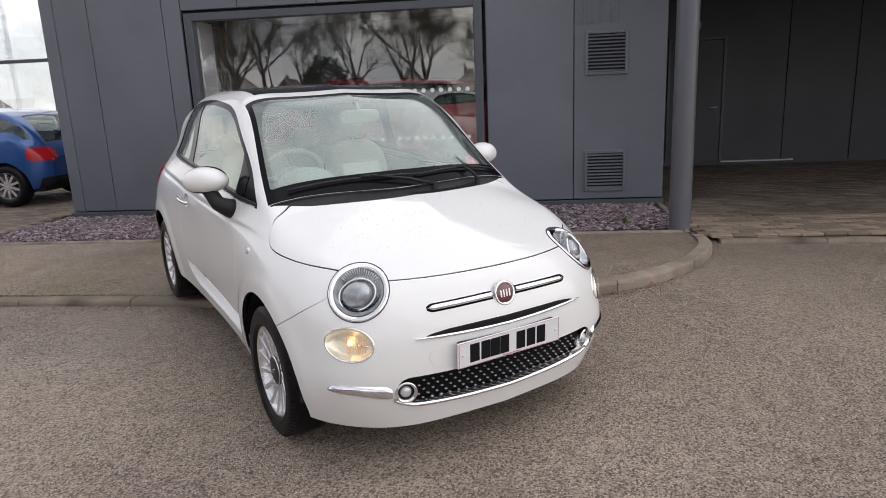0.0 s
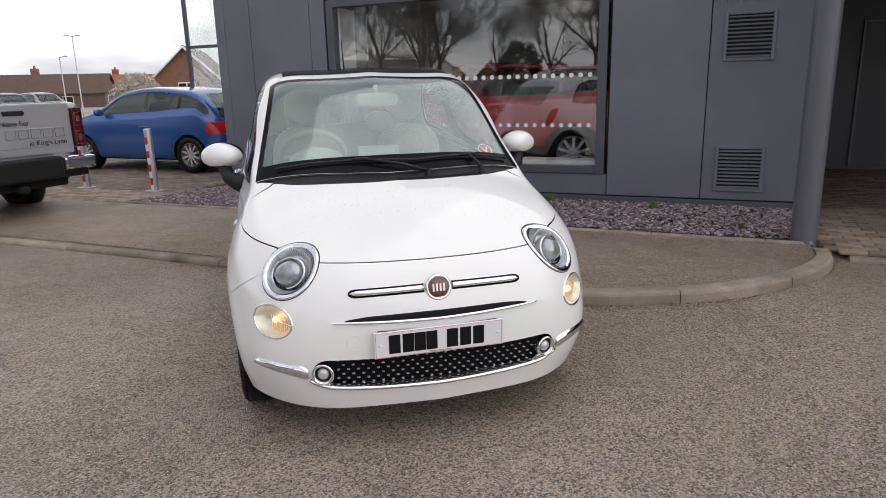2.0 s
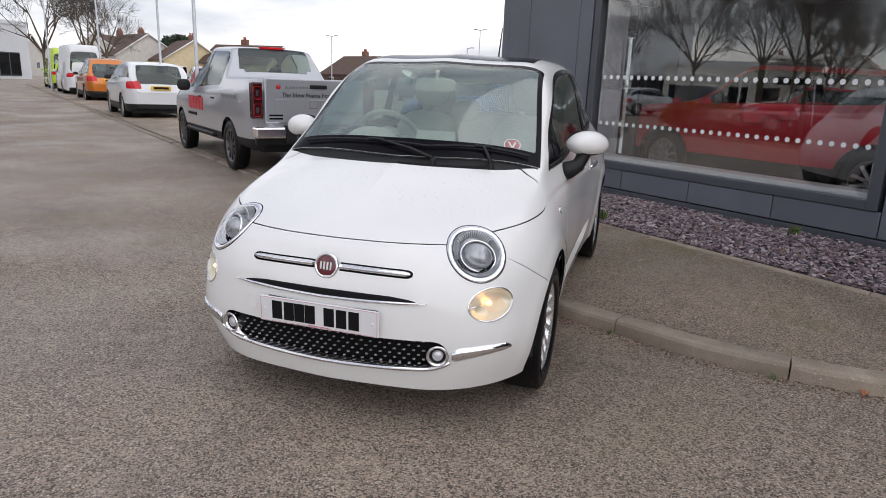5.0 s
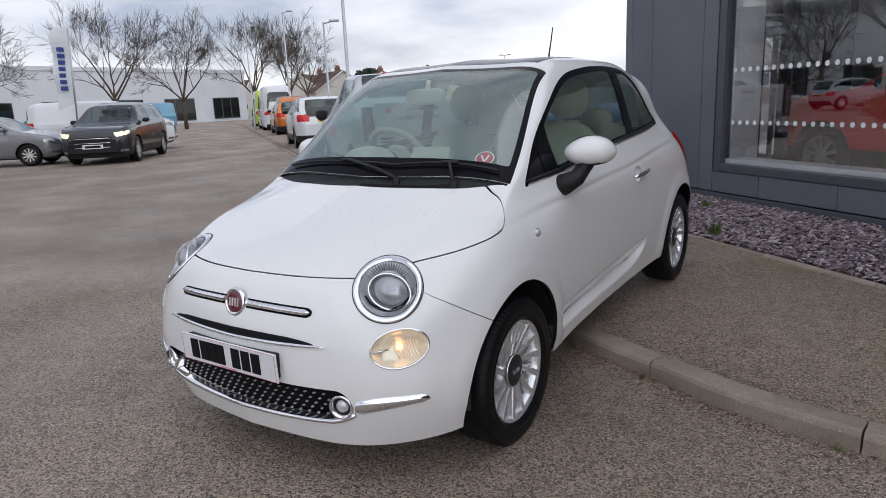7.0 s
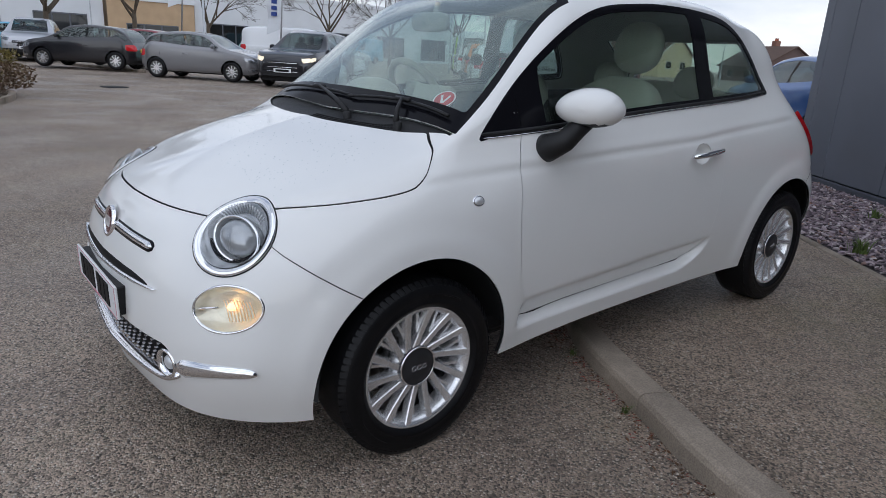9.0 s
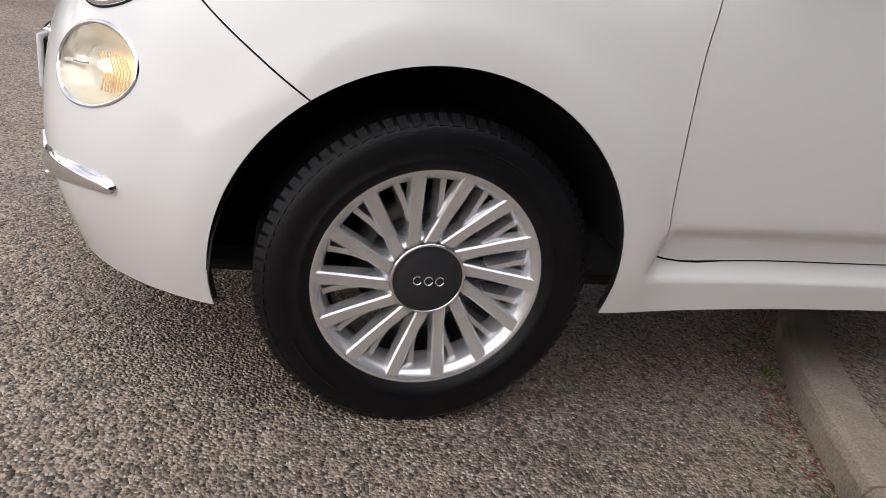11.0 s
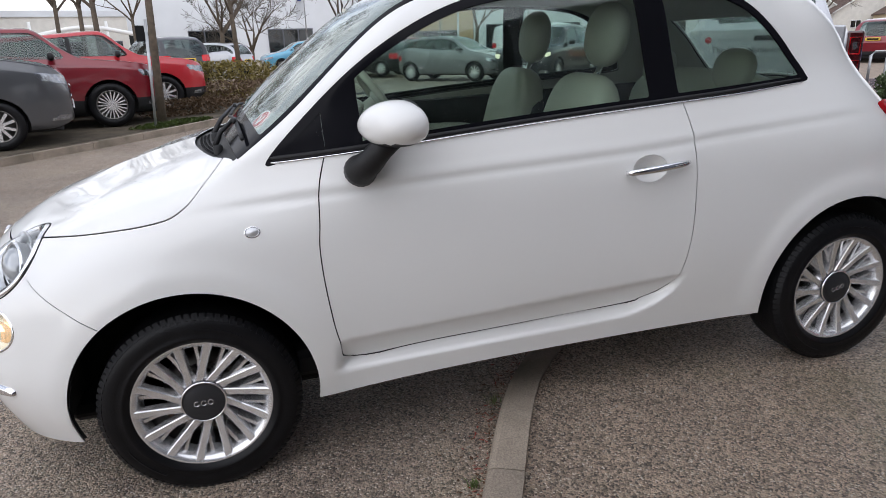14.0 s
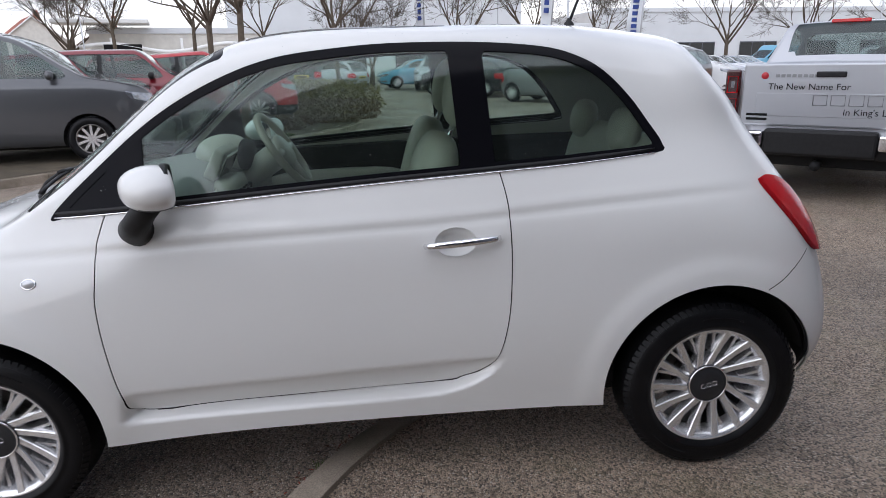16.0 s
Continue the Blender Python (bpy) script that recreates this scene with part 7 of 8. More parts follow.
def bare_tree(name, label, m, height=7.0, spread=.5, seed=0, trunk=.13, fork=.3, levels=5, fine=.0035):
    """A bare tree: a tapered trunk, limbs that fork five times, and fine twigs."""
    r = random.Random(seed)
    e = empty(name, m)
    tagged(e, label, "tree")
    limbs, twigs = [], []

    def grow(p, d, length, rad, lev):
        n = 4
        pts, rs = [p.copy()], [rad]
        for i in range(n):
            d = (d + Vector((r.gauss(0, .10), r.gauss(0, .10), r.gauss(.03, .06)))).normalized()
            p = p + d * length / n
            pts.append(p.copy())
            rs.append(rad * (1 - .5 * (i + 1) / n))
        (twigs if lev >= 3 else limbs).append((pts, rs, 5 if lev < 2 else 4 if lev < 3 else 3))
        if lev >= levels:
            return
        kids = r.randint(3, 4) if lev < 2 else r.randint(3, 5) if lev < 4 else r.randint(5, 7)
        for c in range(kids):
            t = r.uniform(.35, 1.0) if c else 1.0
            k = min(n - 1, int(t * n))
            q = pts[k].lerp(pts[k + 1], t * n - k) if t < 1 else pts[-1]
            ang = r.uniform(.3, .85) * (spread / .5) if c else r.uniform(.05, .3)
            az = r.uniform(0, 6.28)
            side = d.orthogonal().normalized()
            side.rotate(Matrix.Rotation(az, 3, d))
            nd = (d * math.cos(ang) + side * math.sin(ang) + Vector((0, 0, .12))).normalized()
            grow(q, nd, length * r.uniform(.55, .78), rs[k] * .62, lev + 1)

    p, d = Vector((0, 0, -.05)), Vector((r.gauss(0, .03), r.gauss(0, .03), 1)).normalized()
    th = height * fork
    tv, tf = tube([p, p + d * th * .5, p + d * th], [trunk, trunk * .82, trunk * .7], 10)
    solid("trunk", tv, tf, M_BARK, e, "grey-brown trunk", True)
    top = p + d * th
    for c in range(5):
        az = c * 1.257 + r.uniform(-.4, .4)
        ang = r.uniform(.2, .75) * (spread / .5)
        nd = Vector((math.cos(az) * math.sin(ang), math.sin(az) * math.sin(ang), math.cos(ang)))
        grow(top - d * th * r.uniform(0, .18), nd, height * r.uniform(.26, .36), trunk * .48, 1)
    for nm, items, mt in (("limb", limbs, M_BARK), ("twig", twigs, M_TWIG)):
        V, F = [], []
        for pts, rs, sg in items:
            vs, fs = tube(pts, [max(x, fine) for x in rs], sg, False)
            o = len(V)
            V += vs
            F += [tuple(i + o for i in f) for f in fs]
        ob = solid(nm, V, F, mt, e, "bare limbs" if nm == "limb" else "bare twigs", True)
        ob["kind"] = "stuff"
    return e


def leaf_mass(name, label, m, sx, sy, sz, count, material, seed, leaf=.05, blob=3.0, cat="hedge"):
    """A hedge or shrub: many small leaves through an uneven rounded block."""
    r = random.Random(seed)
    V, F = [], []
    for _ in range(count):
        while True:
            a, b, c = r.uniform(-1, 1), r.uniform(-1, 1), r.uniform(-1, 1)
            rad = (abs(a) ** blob + abs(b) ** blob + abs(c) ** blob) ** (1 / blob)
            wob = 1 + .16 * noise.noise(Vector((a * 3 + seed, b * 3, c * 3)))
            if .55 * wob < rad < wob:
                break
        c0 = Vector((a * sx, b * sy, sz + c * sz))
        t1 = Vector((r.gauss(0, 1), r.gauss(0, 1), r.gauss(0, 1))).normalized()
        t2 = t1.orthogonal().normalized()
        l = leaf * r.uniform(.6, 1.3)
        o = len(V)
        V += [c0 - t1 * l, c0 + t2 * l * .5, c0 + t1 * l, c0 - t2 * l * .5]
        F += [(o, o + 1, o + 2, o + 3)]
    ob = solid(name, [m @ v for v in V], F, material)
    tagged(ob, label, cat, kind="stuff" if cat == "hedge" else "")
    return ob


def at_w(x, y, z=0.0, turn=0.0):
    return pose(x, y, z, 0, 0, turn)


proto = bare_tree("bare_tree", "bare spreading tree in the car park", at_w(-37.2, 4.9), 8.2, .62, 3, .16, fine=.008)
proto2 = bare_tree("bare_tree", "bare tree with upright limbs in the car park", at_w(-41.1, 10.1), 8.8, .6, 7, .17, fine=.008)
for i, (x, y, s, tr) in enumerate(((-39.9, 14.0, .92, 40), (-41.1, 23.1, .95, 130), (-43.0, 29.6, 1.0, 250), (-47, 40, 1.1, 80), (-34.0, -1.5, .95, 10), (-58, 55, 1.3, 200), (-64, 64, 1.4, 90))):
    copy_thing((proto, proto2)[i % 2], at_w(x, y, 0, tr) @ Matrix.Scale(s, 4))
young = bare_tree("young_tree", "slender bare tree in the planted bed", B @ pose(-6.9, -11.75, .08), 6.0, .5, 11, .075, .40)
for i, (x, y, s, tr) in enumerate(((-9.6, -16.0, 1.05, 70), (-12.6, -14.6, 1.0, 150), (-3.5, -18.5, 1.15, 200), (-14.6, -22.5, 1.2, 20), (-16.5, -26, 1.3, 300), (-14.4, -28, 1.25, 110), (-22.0, -28.0, 1.2, 60))):
    copy_thing(young, B @ pose(x, y, .05, 0, 0, tr) @ Matrix.Scale(s, 4))
bare_tree("bare_tree", "dense round bare tree in the car park", B @ pose(-29.7, -27.6, 0), 6.2, .75, 17, .16, .2, fine=.008)
# trees behind the road, seen in the showroom glass
for i, (x, y, s, tr) in enumerate(((-6.0, -45.0, 1.05, 0), (-1.0, -49.0, 1.1, 120), (-12.0, -47.0, 1.1, 200), (-17.5, -50.0, 1.15, 300), (-22.5, -47.0, 1.0, 60), (5.0, -47, 1.0, 30), (-9.0, -53, 1.2, 80), (-25.5, -52, 1.1, 150))):
    copy_thing((proto2, proto)[i % 2], B @ pose(x, y, 0, 0, 0, tr) @ Matrix.Scale(s, 4))
leaf_mass("fir_tree", "dark evergreen tree behind the road", B @ pose(-14.5, -46.5, .8), 2.0, 2.0, 2.1, 1500, M_FIR, 4, .2, 1.7, "tree")
leaf_mass("blossom_shrub", "round pale shrub in blossom before the houses", pose(-5.45, 26.3, .1), .98, .95, 1.08, 6500, M_BLOSSOM, 15, .05, 2.2, "shrub")
leaf_mass("evergreen", "dark evergreen tree beyond the parked vans", pose(-68.0, 82.0, 1.2), 3.2, 3.2, 2.8, 3500, M_FIR, 5, .28, 2.0, "tree")
leaf_mass("hedge", "yellow-green hedge in the planted bed", B @ pose(-11.2, -14.4, .08, 0, 0, -35), 1.9, .75, .46, 6500, M_LEAF, 6, .045)
leaf_mass("hedge", "brown clipped hedge in the planted bed", B @ pose(-10.2, -12.75, .08, 0, 0, -35), 1.2, .5, .27, 3500, M_LEAFB, 7, .035)
leaf_mass("hedge", "low brown hedge along the lot", B @ pose(-8.2, -12.4, .08, 0, 0, -15), .9, .3, .16, 1800, M_LEAFB, 9, .035)
leaf_mass("shrub", "small green shrub in the slate bed", B @ pose(-11.45, -.25, .05), .38, .38, .32, 2200, mat("shrub_green", (0.05, 0.08, 0.025), 0.7, vary=0.4, scale=9), 10, .035, 2.2, "shrub")
leaf_mass("grass_tuft", "green grass at the foot of the tree", B @ pose(-6.9, -11.5, .08), .9, .3, .03, 900, M_GRASS, 13, .04, 2.0, "hedge")
# stake and sign at the young tree
stake = bar("sign_post", [B @ Vector((-6.45, -11.45, .05)), B @ Vector((-6.62, -11.5, 1.75))], .022, M_STEEL, None)
tagged(stake, "leaning grey post with a small dark sign by the tree", "sign post")
boxed("sign_plate", (-.09, .09, -.045, -.035, 1.42, 1.66), M_INK, stake, "small dark sign plate", .004, B @ pose(-6.47, -11.45, 0))


# ---- houses and halls ----
M_BRICK = mat("red_brick", (0.20, 0.10, 0.07), 0.85, vary=0.2, scale=3, fine=0.3, fine_scale=25)
M_DARKBRICK = mat("dark_brick", (0.11, 0.075, 0.065), 0.85, vary=0.2, scale=3, fine=0.3, fine_scale=25)
M_RENDER = mat("cream_render", (0.62, 0.52, 0.33), 0.85, vary=0.1, scale=2)
M_PALE = mat("pale_render", (0.62, 0.6, 0.55), 0.85, vary=0.1, scale=2)
M_TILE = mat("brown_tile", (0.085, 0.05, 0.035), 0.8, vary=0.3, scale=4, fine=0.2, fine_scale=20)
M_REDTILE = mat("red_tile", (0.26, 0.075, 0.04), 0.8, vary=0.3, scale=4, fine=0.2, fine_scale=20)
M_HALL = mat("white_sheeting", (0.6, 0.62, 0.64), 0.6, vary=0.06, scale=.5)
M_TAN = mat("tan_brick", (0.42, 0.3, 0.18), 0.8, vary=0.12, scale=1)
M_FRAMEW = mat("white_frame", (0.75, 0.75, 0.73), 0.5)


def house(name, label, m, w, d, h, ridge, wall_m, tile, windows=2, chimney=True, overhang=.3, barge=True):
    """A house with its gable towards -Y: walls, a pitched roof of two slopes with thickness, windows with frames, a chimney."""
    e = empty(name, m)
    tagged(e, label, "house")
    vs = [(-w / 2, 0, 0), (w / 2, 0, 0), (w / 2, d, 0), (-w / 2, d, 0), (-w / 2, 0, h), (w / 2, 0, h), (w / 2, d, h), (-w / 2, d, h), (0, 0, ridge), (0, d, ridge)]
    solid("wall", vs, [(0, 1, 5, 8, 4), (1, 2, 6, 5), (2, 3, 7, 9, 6), (3, 0, 4, 7)], wall_m, e, "")
    o, t = overhang, .14
    k = (ridge - h) / (w / 2)
    for s in (1, -1):
        xe = s * (w / 2 + o)
        ze = h - k * o
        pts = [(0, -o, ridge), (xe, -o, ze), (xe, d + o, ze), (0, d + o, ridge)]
        solid("roof", pts + [(x, y, z + t) for x, y, z in pts], [(0, 1, 2, 3), (7, 6, 5, 4), (0, 4, 5, 1), (1, 5, 6, 2), (2, 6, 7, 3), (3, 7, 4, 0)], tile, e, "tiled roof slope")
        if barge:
            bar("barge_board", [(0, -o - .02, ridge + .03), (xe, -o - .02, ze + .03)], .09, M_FRAMEW, e, "pale barge board", 5)
        for j in range(2):
            y = d * (.3 + .4 * j)
            sw = boxed("window", (s * w / 2 - .03, s * w / 2 + .05, y - .6, y + .6, h * .5 - .55, h * .5 + .55), M_FRAMEW, e, "white window frame", .01)
            boxed("pane", (s * w / 2 - .02 + s * .05, s * w / 2 + .02 + s * .05, y - .52, y + .52, h * .5 - .47, h * .5 + .47), M_DGLASS, sw, "", 0)
    for j in range(windows):
        x = (j - (windows - 1) / 2) * w * .42
        z = h * .96 if windows == 1 else h * .55
        fw = boxed("window", (x - .62, x + .62, -.06, .02, z - .5, z + .5), M_FRAMEW, e, "white window frame", .01)
        for q in (-.3, .3):
            boxed("pane", (x + q - .26, x + q + .26, -.075, -.055, z - .42, z + .42), M_DGLASS, fw, "", 0)
    if chimney:
        c = boxed("chimney", (w * .12, w * .12 + .7, d * .6, d * .6 + .9, ridge - .8, ridge + .9), M_BRICK, e, "brick chimney", .03)
        for q in (.2, .5):
            lathe("chimney_pot", [(0, .13), (.35, .10), (.35, .08)], M_REDTILE, c, "", 12, "z", pose(w * .12 + q, d * .6 + .45, ridge + .9))
    return e


def turned(x, y, face_to=(0.5, -1.5), extra=0.0, out=2.0):
    """A pose on the bearing of (x, y), out times as far, whose -Y looks to a point."""
    x, y = face_to[0] + (x - face_to[0]) * out, face_to[1] + (y - face_to[1]) * out
    a = math.degrees(math.atan2(face_to[1] - y, face_to[0] - x)) + 90
    return pose(x, y, 0, 0, 0, a + extra)


house("brick_house", "red brick house with a steep gable", turned(-2.6, 23.5, extra=-12, out=2.1), 6.2, 9, 1.8, 4.75, M_BRICK, M_TILE, 1, False)
house("cream_house", "cream rendered house with a brown tiled roof", turned(-29.5, 36.5, extra=15), 8, 9, 3.0, 5.6, M_RENDER, M_TILE, 2)
house("cream_house", "cream rendered house with a brown tiled roof", turned(-24.0, 38.5, extra=60), 8, 10, 2.8, 5.2, M_RENDER, M_TILE, 2)
house("bungalow", "bungalow with a brown hipped roof", turned(-15.5, 36.0, extra=40, out=2.4), 9, 9, 2.0, 4.6, M_DARKBRICK, M_TILE, 2, barge=False)
house("bungalow", "long bungalow with a brown roof", turned(-10.9, 52.0, extra=80, out=1.8), 9, 14, 1.8, 4.1, M_DARKBRICK, M_TILE, 2, barge=False)
house("terrace_house", "red-roofed house beyond the yard", turned(-6.6, 58.0, extra=90, out=1.8), 9, 14, 2.0, 4.2, M_PALE, M_REDTILE, 2)
house("gabled_house", "pale house with a brown roof and chimney", turned(-47.0, 52.0, extra=20, out=1.45), 9, 10, 3.4, 6.4, M_PALE, M_TILE, 2)
house("gabled_house", "pale house with a brown roof and chimney", turned(-52.0, 50.5, extra=-20, out=1.45), 8, 10, 3.4, 6.2, M_PALE, M_TILE, 2)
house("dark_roof_house", "house with a long dark roof beyond the road", turned(-62, 52, extra=70, out=1.45), 10, 18, 3.0, 6.0, M_PALE, M_TILE, 2)
house("red_roof_house", "pale gabled house with a red tiled roof", turned(-43.0, -22.5, extra=8), 9, 10, 3.8, 7.4, M_PALE, M_REDTILE, 2)
house("red_roof_house", "pale gabled house with a red tiled roof", turned(-45.0, -18.8, extra=5), 8, 10, 3.6, 6.8, M_PALE, M_REDTILE, 2)
house("white_house", "white house beside the far showroom", turned(-52.0, -21.0, extra=30), 7, 9, 3.4, 5.6, M_PALE, M_TILE, 1)
for i, (x, y, tl, wm_) in enumerate(((-22, -150, M_TILE, M_PALE), (-38, -160, M_TILE, M_PALE), (-8, -150, M_REDTILE, M_PALE), (-55, -158, M_TILE, M_BRICK), (-70, -165, M_TILE, M_PALE))):
    house("gabled_house", "gabled house across the road, seen in the showroom glass", B @ pose(x, y, 0, 0, 0, 180), 7.5, 9, 3.6, 7.0, wm_, tl, 2)


def hall(name, label, p0, p1, depth, h, material, openings=3):
    """A flat-roofed hall whose front runs from p0 to p1."""
    a, b = Vector((*p0, 0)), Vector((*p1, 0))
    u = (b - a).normalized()
    m = Matrix((u, Vector((0, 0, 1)).cross(u), Vector((0, 0, 1)))).transposed().to_4x4()
    m.translation = a
    e = empty(name, m)
    tagged(e, label, "building")
    L = (b - a).length
    boxed("wall", (0, L, 0, depth, 0, h), material, e, "", .02)
    boxed("parapet", (-.1, L + .1, -.12, .1, h - .35, h + .08), M_HALL, e, "pale parapet", .02)
    for i in range(openings):
        x = L * (i + .5) / openings
        g = boxed("window", (x - L / openings * .3, x + L / openings * .3, -.06, .02, .3, min(2.8, h * .5)), M_FRAME, e, "dark window band", .01)
        for q in (-.2, 0, .2):
            boxed("pane", (x + (q - .09) * L / openings, x + (q + .09) * L / openings, -.075, -.055, .4, min(2.7, h * .48)), M_DGLASS, g, "", 0)
    return e


hall("white_hall", "long white flat-roofed trade hall", (-64.0, 21.5), (-66.0, 55.0), 20, 6.0, M_HALL, 5)
hall("tan_hall", "tan brick part of the trade hall", (-64.5, 14.0), (-63.5, 21.3), 20, 4.6, M_TAN, 1)
hall("white_hall", "tall white end of the trade hall", (-62.0, -14.0), (-65.0, 13.8), 20, 8.6, M_HALL, 4)
sh = hall("far_showroom", "far showroom with a curved white canopy", (-47.0, -20.0), (-50.5, -8.5), 12, 3.9, M_PALE, 5)
pts = [(x, -1.6, 2.55 + .28 * math.sin(math.pi * x / 4.0 + .6)) for x in np.linspace(-.5, 12.5, 25)]
bar("canopy_edge", pts, .16, M_FRAMEW, sh, "curved white canopy", 6)
for x in (1.5, 6.0, 10.5):
    bar("canopy_post", [(x, -1.6, 0), (x, -1.6, 3.2)], .09, M_FRAMEW, sh)
boxed("sign_board", (1.0, 3.4, -1.75, -1.68, 2.2, 2.8), M_INK, sh, "dark sign board", .01)
sy = boxed("canopy_roof", (-2.0, 4.0, -2.0, 1.0, 4.15, 4.45), M_FRAMEW, sh, "white slab roof", .05)
# lamp posts
def lamp_post(x, y, h=6.0, arms=1, turn=0.0, r=.045):
    e = lathe("lamp_post", [(0, r * 1.5), (.8, r * 1.4), (.85, r), (h, r * .6), (h, 0)], M_STEEL, None, "", 14, "z", pose(x, y, 0))
    tagged(e, "tall grey steel lamp post", "lamp post", "lamp posts")
    for s in (1, -1)[:arms]:
        m_ = pose(x, y, h, 0, 0, turn + (0 if s > 0 else 180))
        bar("arm", [m_ @ Vector((0, 0, -.05)), m_ @ Vector((.3, 0, .04))], .022, M_STEEL, e)
        boxed("lamp_head", (.2, .52, -.08, .08, .01, .08), M_STEEL, e, "grey lamp head", .02, m_)
    return e


for x, y, h, a, t in ((-13.64, 14.4, 3.95, 1, 40), (-9.2, 10.4, 8.0, 0, 30), (-24.0, 22.5, 6.0, 1, 60), (-31.0, 26.0, 6.2, 1, 60), (-13.1, 50.0, 5.5, 2, 20), (-14.1, 50.0, 4.1, 1, 20), (-26.2, 50.0, 4.85, 2, 20), (-38.0, -16.5, 6.0, 1, 90), (-42, 8.0, 6.5, 1, 0), (-23.0, 7.8, 8.0, 0, 0)):
    lamp_post(x, y, h, a, t)
# feather flags
M_FLAG = mat("flag_white", (0.68, 0.7, 0.72), 0.8)
M_FLAGB = mat("flag_blue", (0.03, 0.06, 0.25), 0.7)
def flag(x, y, h, turn, lean=0.0):
    m_ = pose(x, y, 0, 0, lean, turn)
    e = bar("feather_flag", [m_ @ Vector((0, 0, 0)), m_ @ Vector((0, 0, h * .6)), m_ @ Vector((.02, 0, h))], .03, M_STEEL, None)
    tagged(e, "tall white feather flag with blue bars", "flag", "feather flags")
    vs, fs = [], []
    n = 16
    for i in range(n + 1):
        z = h * (.42 + .58 * i / n)
        wv = .06 * math.sin(i * .8)
        w = .62 * min(1, (n - i + 3) / 4) if i > n - 2 else .62
        for q in (0, .5, 1):
            for th in (-.006, .006):
                vs.append(m_ @ Vector((-w * q, wv * q + th, z - .25 * q * (i == 0))))
    for i in range(n):
        for q in range(2):
            for th in (0, 1):
                f = (i * 6 + q * 2 + th, i * 6 + q * 2 + 2 + th, (i + 1) * 6 + q * 2 + 2 + th, (i + 1) * 6 + q * 2 + th)
                fs.append(f if th else f[::-1])
    solid("cloth", vs, fs, M_FLAG, e, "white flag cloth")
    for k in range(7):
        z = h * .52 + k * h * .05
        boxed("flag_bar", (-.42, -.2, -.05, .05, z, z + h * .032), M_FLAGB, e, "", .002, m_)
    return e


flag(-24.3, 7.3, 6.0, 35, 5)
flag(-21.1, 9.85, 4.2, 30, 3)
flag(-37.0, 3.0, 7.0, 50)
# ---- rain beads, grit and litter ----
def scatter(name, label, cat, items, material):
    """One joined mesh of many small pieces: items of (verts, faces)."""
    V, F = [], []
    for vs, fs in items:
        o = len(V)
        V += vs
        F += [tuple(i + o for i in f) for f in fs]
    ob = solid(name, V, F, material, None, "", True)
    tagged(ob, label, cat, kind="stuff")
    return ob


def bead(m, q, n, r):
    """A flattened drop on a surface."""
    f = frame_at(q, n)
    ring_ = [f @ Vector((r * math.cos(a), r * math.sin(a), -.0003)) for a in (0, 1.05, 2.09, 3.14, 4.19, 5.24)]
    mid = [f @ Vector((r * .62 * math.cos(a), r * .62 * math.sin(a), r * .42)) for a in (0, 1.05, 2.09, 3.14, 4.19, 5.24)]
    vs = [m @ v for v in ring_ + mid + [f @ Vector((0, 0, r * .55))]]
    return vs, [(i, (i + 1) % 6, 6 + (i + 1) % 6, 6 + i) for i in range(6)] + [(6 + i, 6 + (i + 1) % 6, 12) for i in range(6)]


rr = random.Random(21)
CAR_M = car.matrix_basis.copy()
beads = []
pick = np.random.default_rng(5)
for s, count in ((1, 3400), (-1, 300)):
    v = np.column_stack([np.full(count, s * .6), pick.uniform(.42, 2.1, count), pick.uniform(1.03, 1.40, count)])
    for _, y, z in v[(inner_win(v) < -.004) & (b_pillar(v) > .004)]:
        q, n = on_side(s, float(y), float(z))
        beads.append(bead(CAR_M, q - n * .003, n, rr.uniform(.0006, .0017) if rr.random() < .9 else rr.uniform(.0017, .0027)))
scatter("rain_beads", "fine rain beads on the side windows", "raindrops", beads, M_DROP)
beads = []
for _ in range(500):
    x, y = rr.uniform(-.62, .62), rr.uniform(.2, .8)
    q, n = on_top(x, y)
    if border(np.array([tuple(q)]))[0] < -.004:
        beads.append(bead(CAR_M, q - n * .001, n, rr.uniform(.001, .003)))
for _ in range(900):
    q, n = on_top(rr.uniform(-.56, .56), rr.uniform(.85, 1.9) if rr.random() < .5 else rr.uniform(-.35, .02))
    beads.append(bead(CAR_M, q + n * .001, n, rr.uniform(.001, .0028)))
scatter("rain_beads", "fine rain beads on windscreen, roof and bonnet", "raindrops", beads, M_DROP)


def crumb(p, r, flat=.6):
    m_ = pose(*p, rr.uniform(0, 360), rr.uniform(-30, 30), rr.uniform(0, 360))
    vs = [m_ @ Vector((a * r * rr.uniform(.7, 1.2), b * r * rr.uniform(.7, 1.2), c * r * flat)) for a, b, c in ((1, 0, 0), (-1, 0, 0), (0, 1, 0), (0, -1, 0), (0, 0, 1), (0, 0, -1))]
    return vs, [(0, 2, 4), (2, 1, 4), (1, 3, 4), (3, 0, 4), (2, 0, 5), (1, 2, 5), (3, 1, 5), (0, 3, 5)]


M_GRIT = mat("pale_grit", (0.5, 0.46, 0.4), 0.8, vary=0.4, scale=3)
M_LITTER = mat("leaf_litter", (0.12, 0.06, 0.03), 0.85, vary=0.6, scale=9)
M_REDBIT = mat("red_litter", (0.28, 0.04, 0.025), 0.7, vary=0.4, scale=9)
grit = [crumb((rr.gauss(.6, 2.6), rr.gauss(-1.2, 2.2), .001), rr.uniform(.002, .0055)) for _ in range(2600)]
scatter("grit", "pale loose grit on the asphalt", "gravel", grit, M_GRIT)
grit = [crumb(in_b(rr.uniform(-4, 1.7), rr.uniform(-3.3, -1.7), .072), rr.uniform(.002, .006)) for _ in range(1500)]
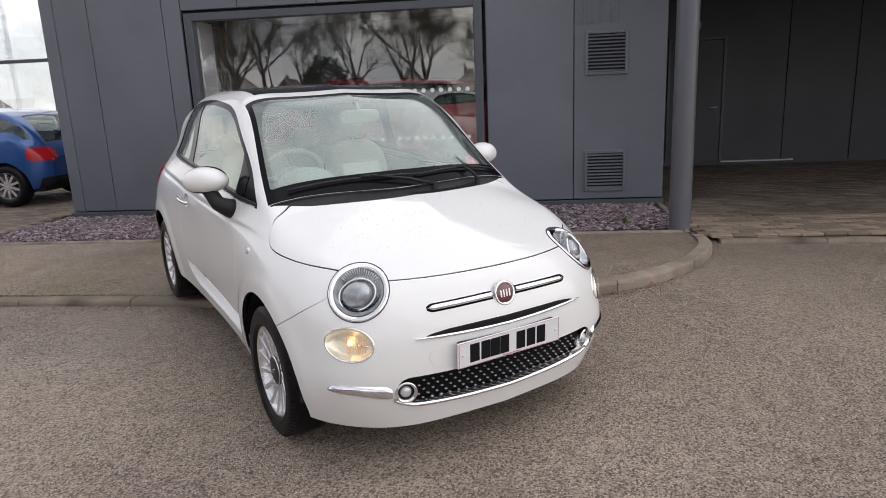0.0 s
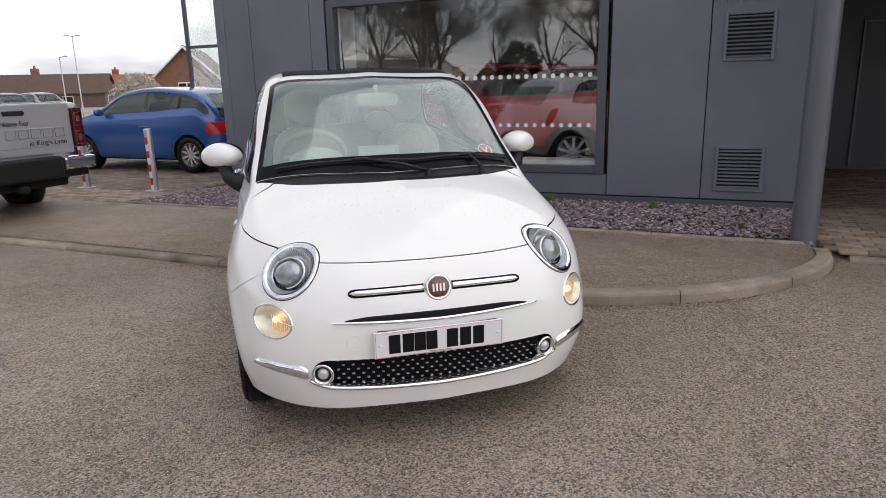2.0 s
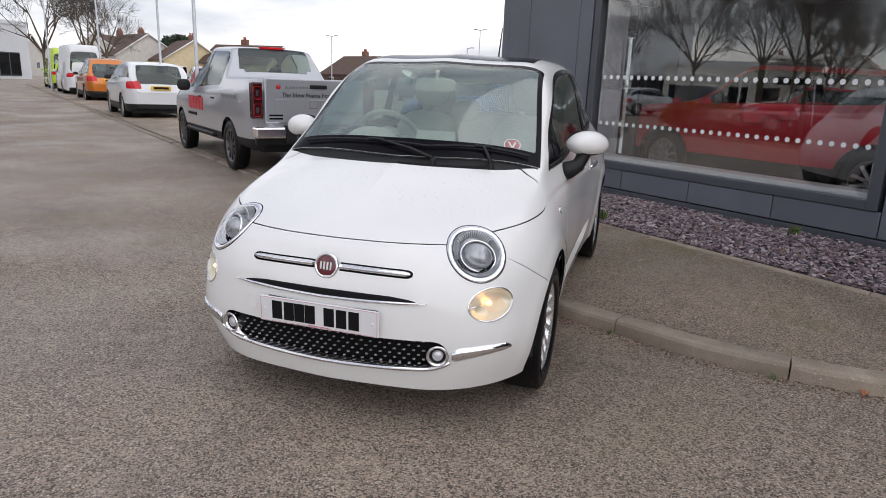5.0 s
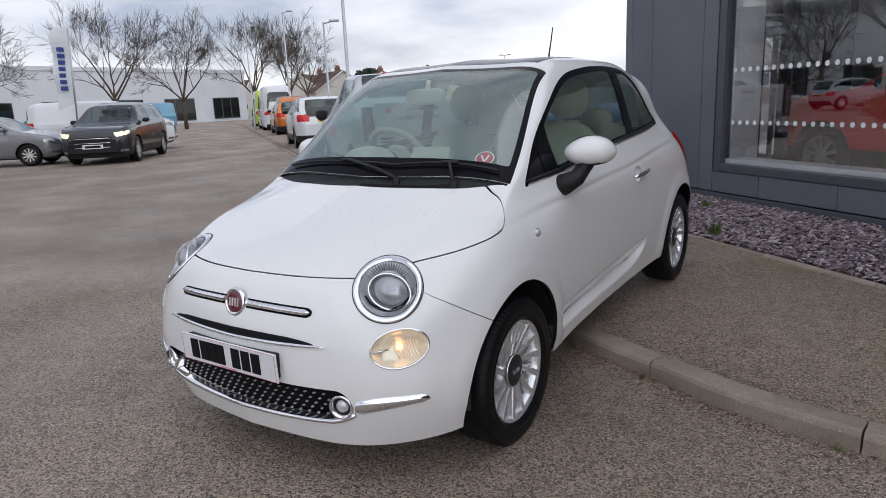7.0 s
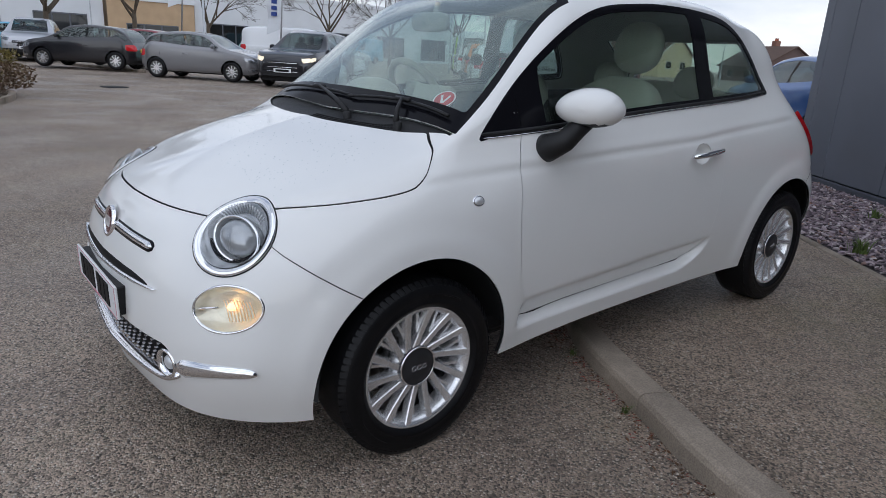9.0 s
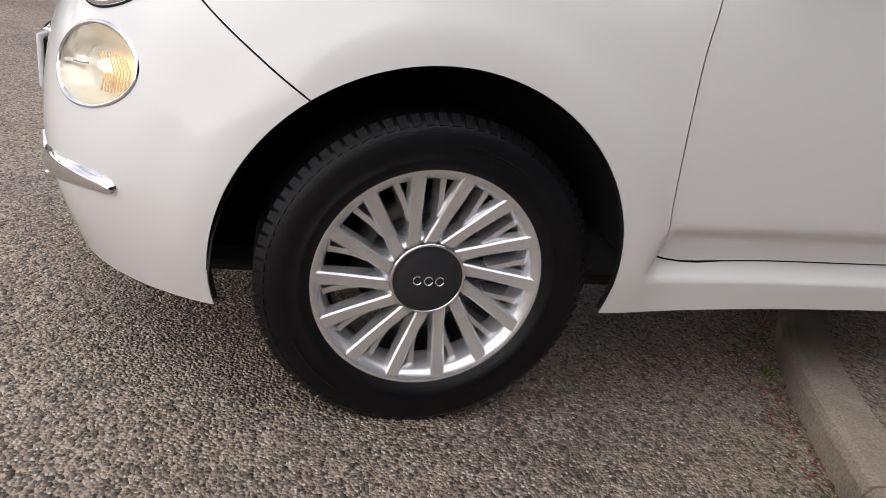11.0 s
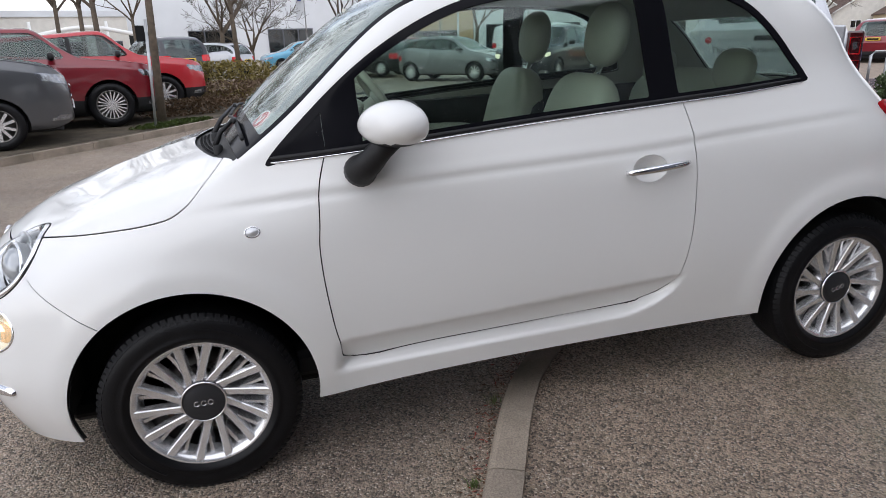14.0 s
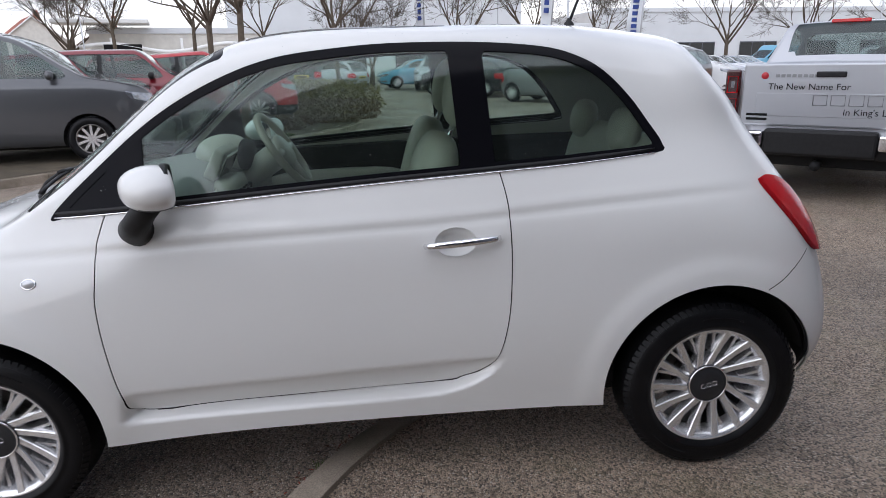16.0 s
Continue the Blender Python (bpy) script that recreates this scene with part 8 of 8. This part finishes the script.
scatter("grit", "pale loose grit on the footway", "gravel", grit, M_GRIT)


def along_kerb(lo, hi, spread):
    k = rr.uniform(lo, hi)
    i = np.searchsorted(kerb_curve[:, 0], k)
    p = kerb_curve[min(i, len(kerb_curve) - 1)]
    w = abs(rr.gauss(0, spread)) + .008
    return in_b(k, float(p[1]) - w, .003)


vs, fs = [], []
for k in range(11):
    a = 2 * math.pi * k / 10
    rad = .028 * (1 + .35 * math.cos(5 * a)) if k < 10 else 0
    vs.append(pose(*in_b(1.28, -3.1, .02), 20, 12, 40) @ Vector((rad * math.cos(a), rad * .8 * math.sin(a), .008 * math.sin(3 * a))))
dead = solid("dead_leaf", vs, [(k, (k + 1) % 10, 10) for k in range(10)], mat("dead_leaf_brown", (0.3, 0.12, 0.06), 0.7, vary=0.4, scale=30))
tagged(dead, "curled red-brown dead leaf lying at the kerb", "leaf")
leaves = []
for _ in range(520):
    p = along_kerb(-3.0, 1.5, .07)
    m_ = pose(*p, rr.uniform(-25, 25), rr.uniform(-25, 25), rr.uniform(0, 360))
    a, b = rr.uniform(.004, .014), rr.uniform(.0015, .006)
    leaves.append(([m_ @ Vector(v) for v in ((-a, 0, 0), (0, -b, .001), (a, 0, .002), (0, b, .001), (0, 0, .004))], [(0, 1, 4), (1, 2, 4), (2, 3, 4), (3, 0, 4), (3, 2, 1, 0)]))
scatter("leaf_litter", "brown leaf crumbs and twigs along the kerb", "litter", leaves, M_LITTER)
leaves = []
for _ in range(90):
    p = along_kerb(-.9, .6, .05)
    m_ = pose(*p, rr.uniform(-15, 15), rr.uniform(-15, 15), rr.uniform(0, 360))
    a, b = rr.uniform(.004, .018), rr.uniform(.001, .003)
    leaves.append(([m_ @ Vector(v) for v in ((-a, 0, 0), (0, -b, .001), (a, 0, .002), (0, b, .001), (0, 0, .003))], [(0, 1, 4), (1, 2, 4), (2, 3, 4), (3, 0, 4), (3, 2, 1, 0)]))
scatter("leaf_litter", "red-brown leaf stalks along the kerb", "litter", leaves, M_REDBIT)


def weed(x, y, z, n, h, seed):
    """A small tuft of bent blades."""
    r = random.Random(seed)
    items = []
    for _ in range(n):
        az, ln, le = r.uniform(0, 6.28), h * r.uniform(.5, 1.2), r.uniform(.2, .9)
        d = Vector((math.cos(az), math.sin(az), 0))
        w = d.cross(Vector((0, 0, 1))) * h * .05
        p0 = Vector(in_b(x + r.gauss(0, h * .25), y + r.gauss(0, h * .25), z))
        p1 = p0 + d * ln * le * .4 + Vector((0, 0, ln * .7))
        p2 = p0 + d * ln * le + Vector((0, 0, ln))
        items.append(([p0 - w, p0 + w, p1 + w, p1 - w, p2], [(0, 1, 2, 3), (3, 2, 4)]))
    ob = scatter("weed", "small green weed tuft growing in the joint", "weed", items, M_GRASS)
    return ob


for i, (x, y, z, n, h) in enumerate(((.13, -3.57, 0, 26, .035), (-.35, -3.66, 0, 14, .03), (.95, -3.3, 0, 18, .03), (-1.9, -1.4, .09, 60, .10), (.55, -.35, .09, 50, .08), (-3.1, -.5, .09, 40, .08), (1.4, -1.2, .09, 40, .07), (-.6, -.2, .09, 45, .09))):
    weed(x, y, z, n, h, 50 + i)
# ---- block paving, last ----
paving("paving_passage", "brown block paving of the covered passage", 2.1, 10.0, -1.72, 3.9, .068, lambda x, y: y < -.9 and x < 6.2)
paving("paving_yard", "brown block paving of the side yard", -14.0, -5.75, -1.50, 6.5, .062, lambda x, y: y < -.6 and x > -8.6)
yard = solid("yard_far", [in_b(x, y, .035) for x, y in ((-40, -1.6), (-5.4, -1.6), (-5.4, 30), (-40, 30))], [(0, 1, 2, 3)], M_PAVE)
tagged(yard, "brown paved yard beyond the parked cars", "paving", kind="structure")
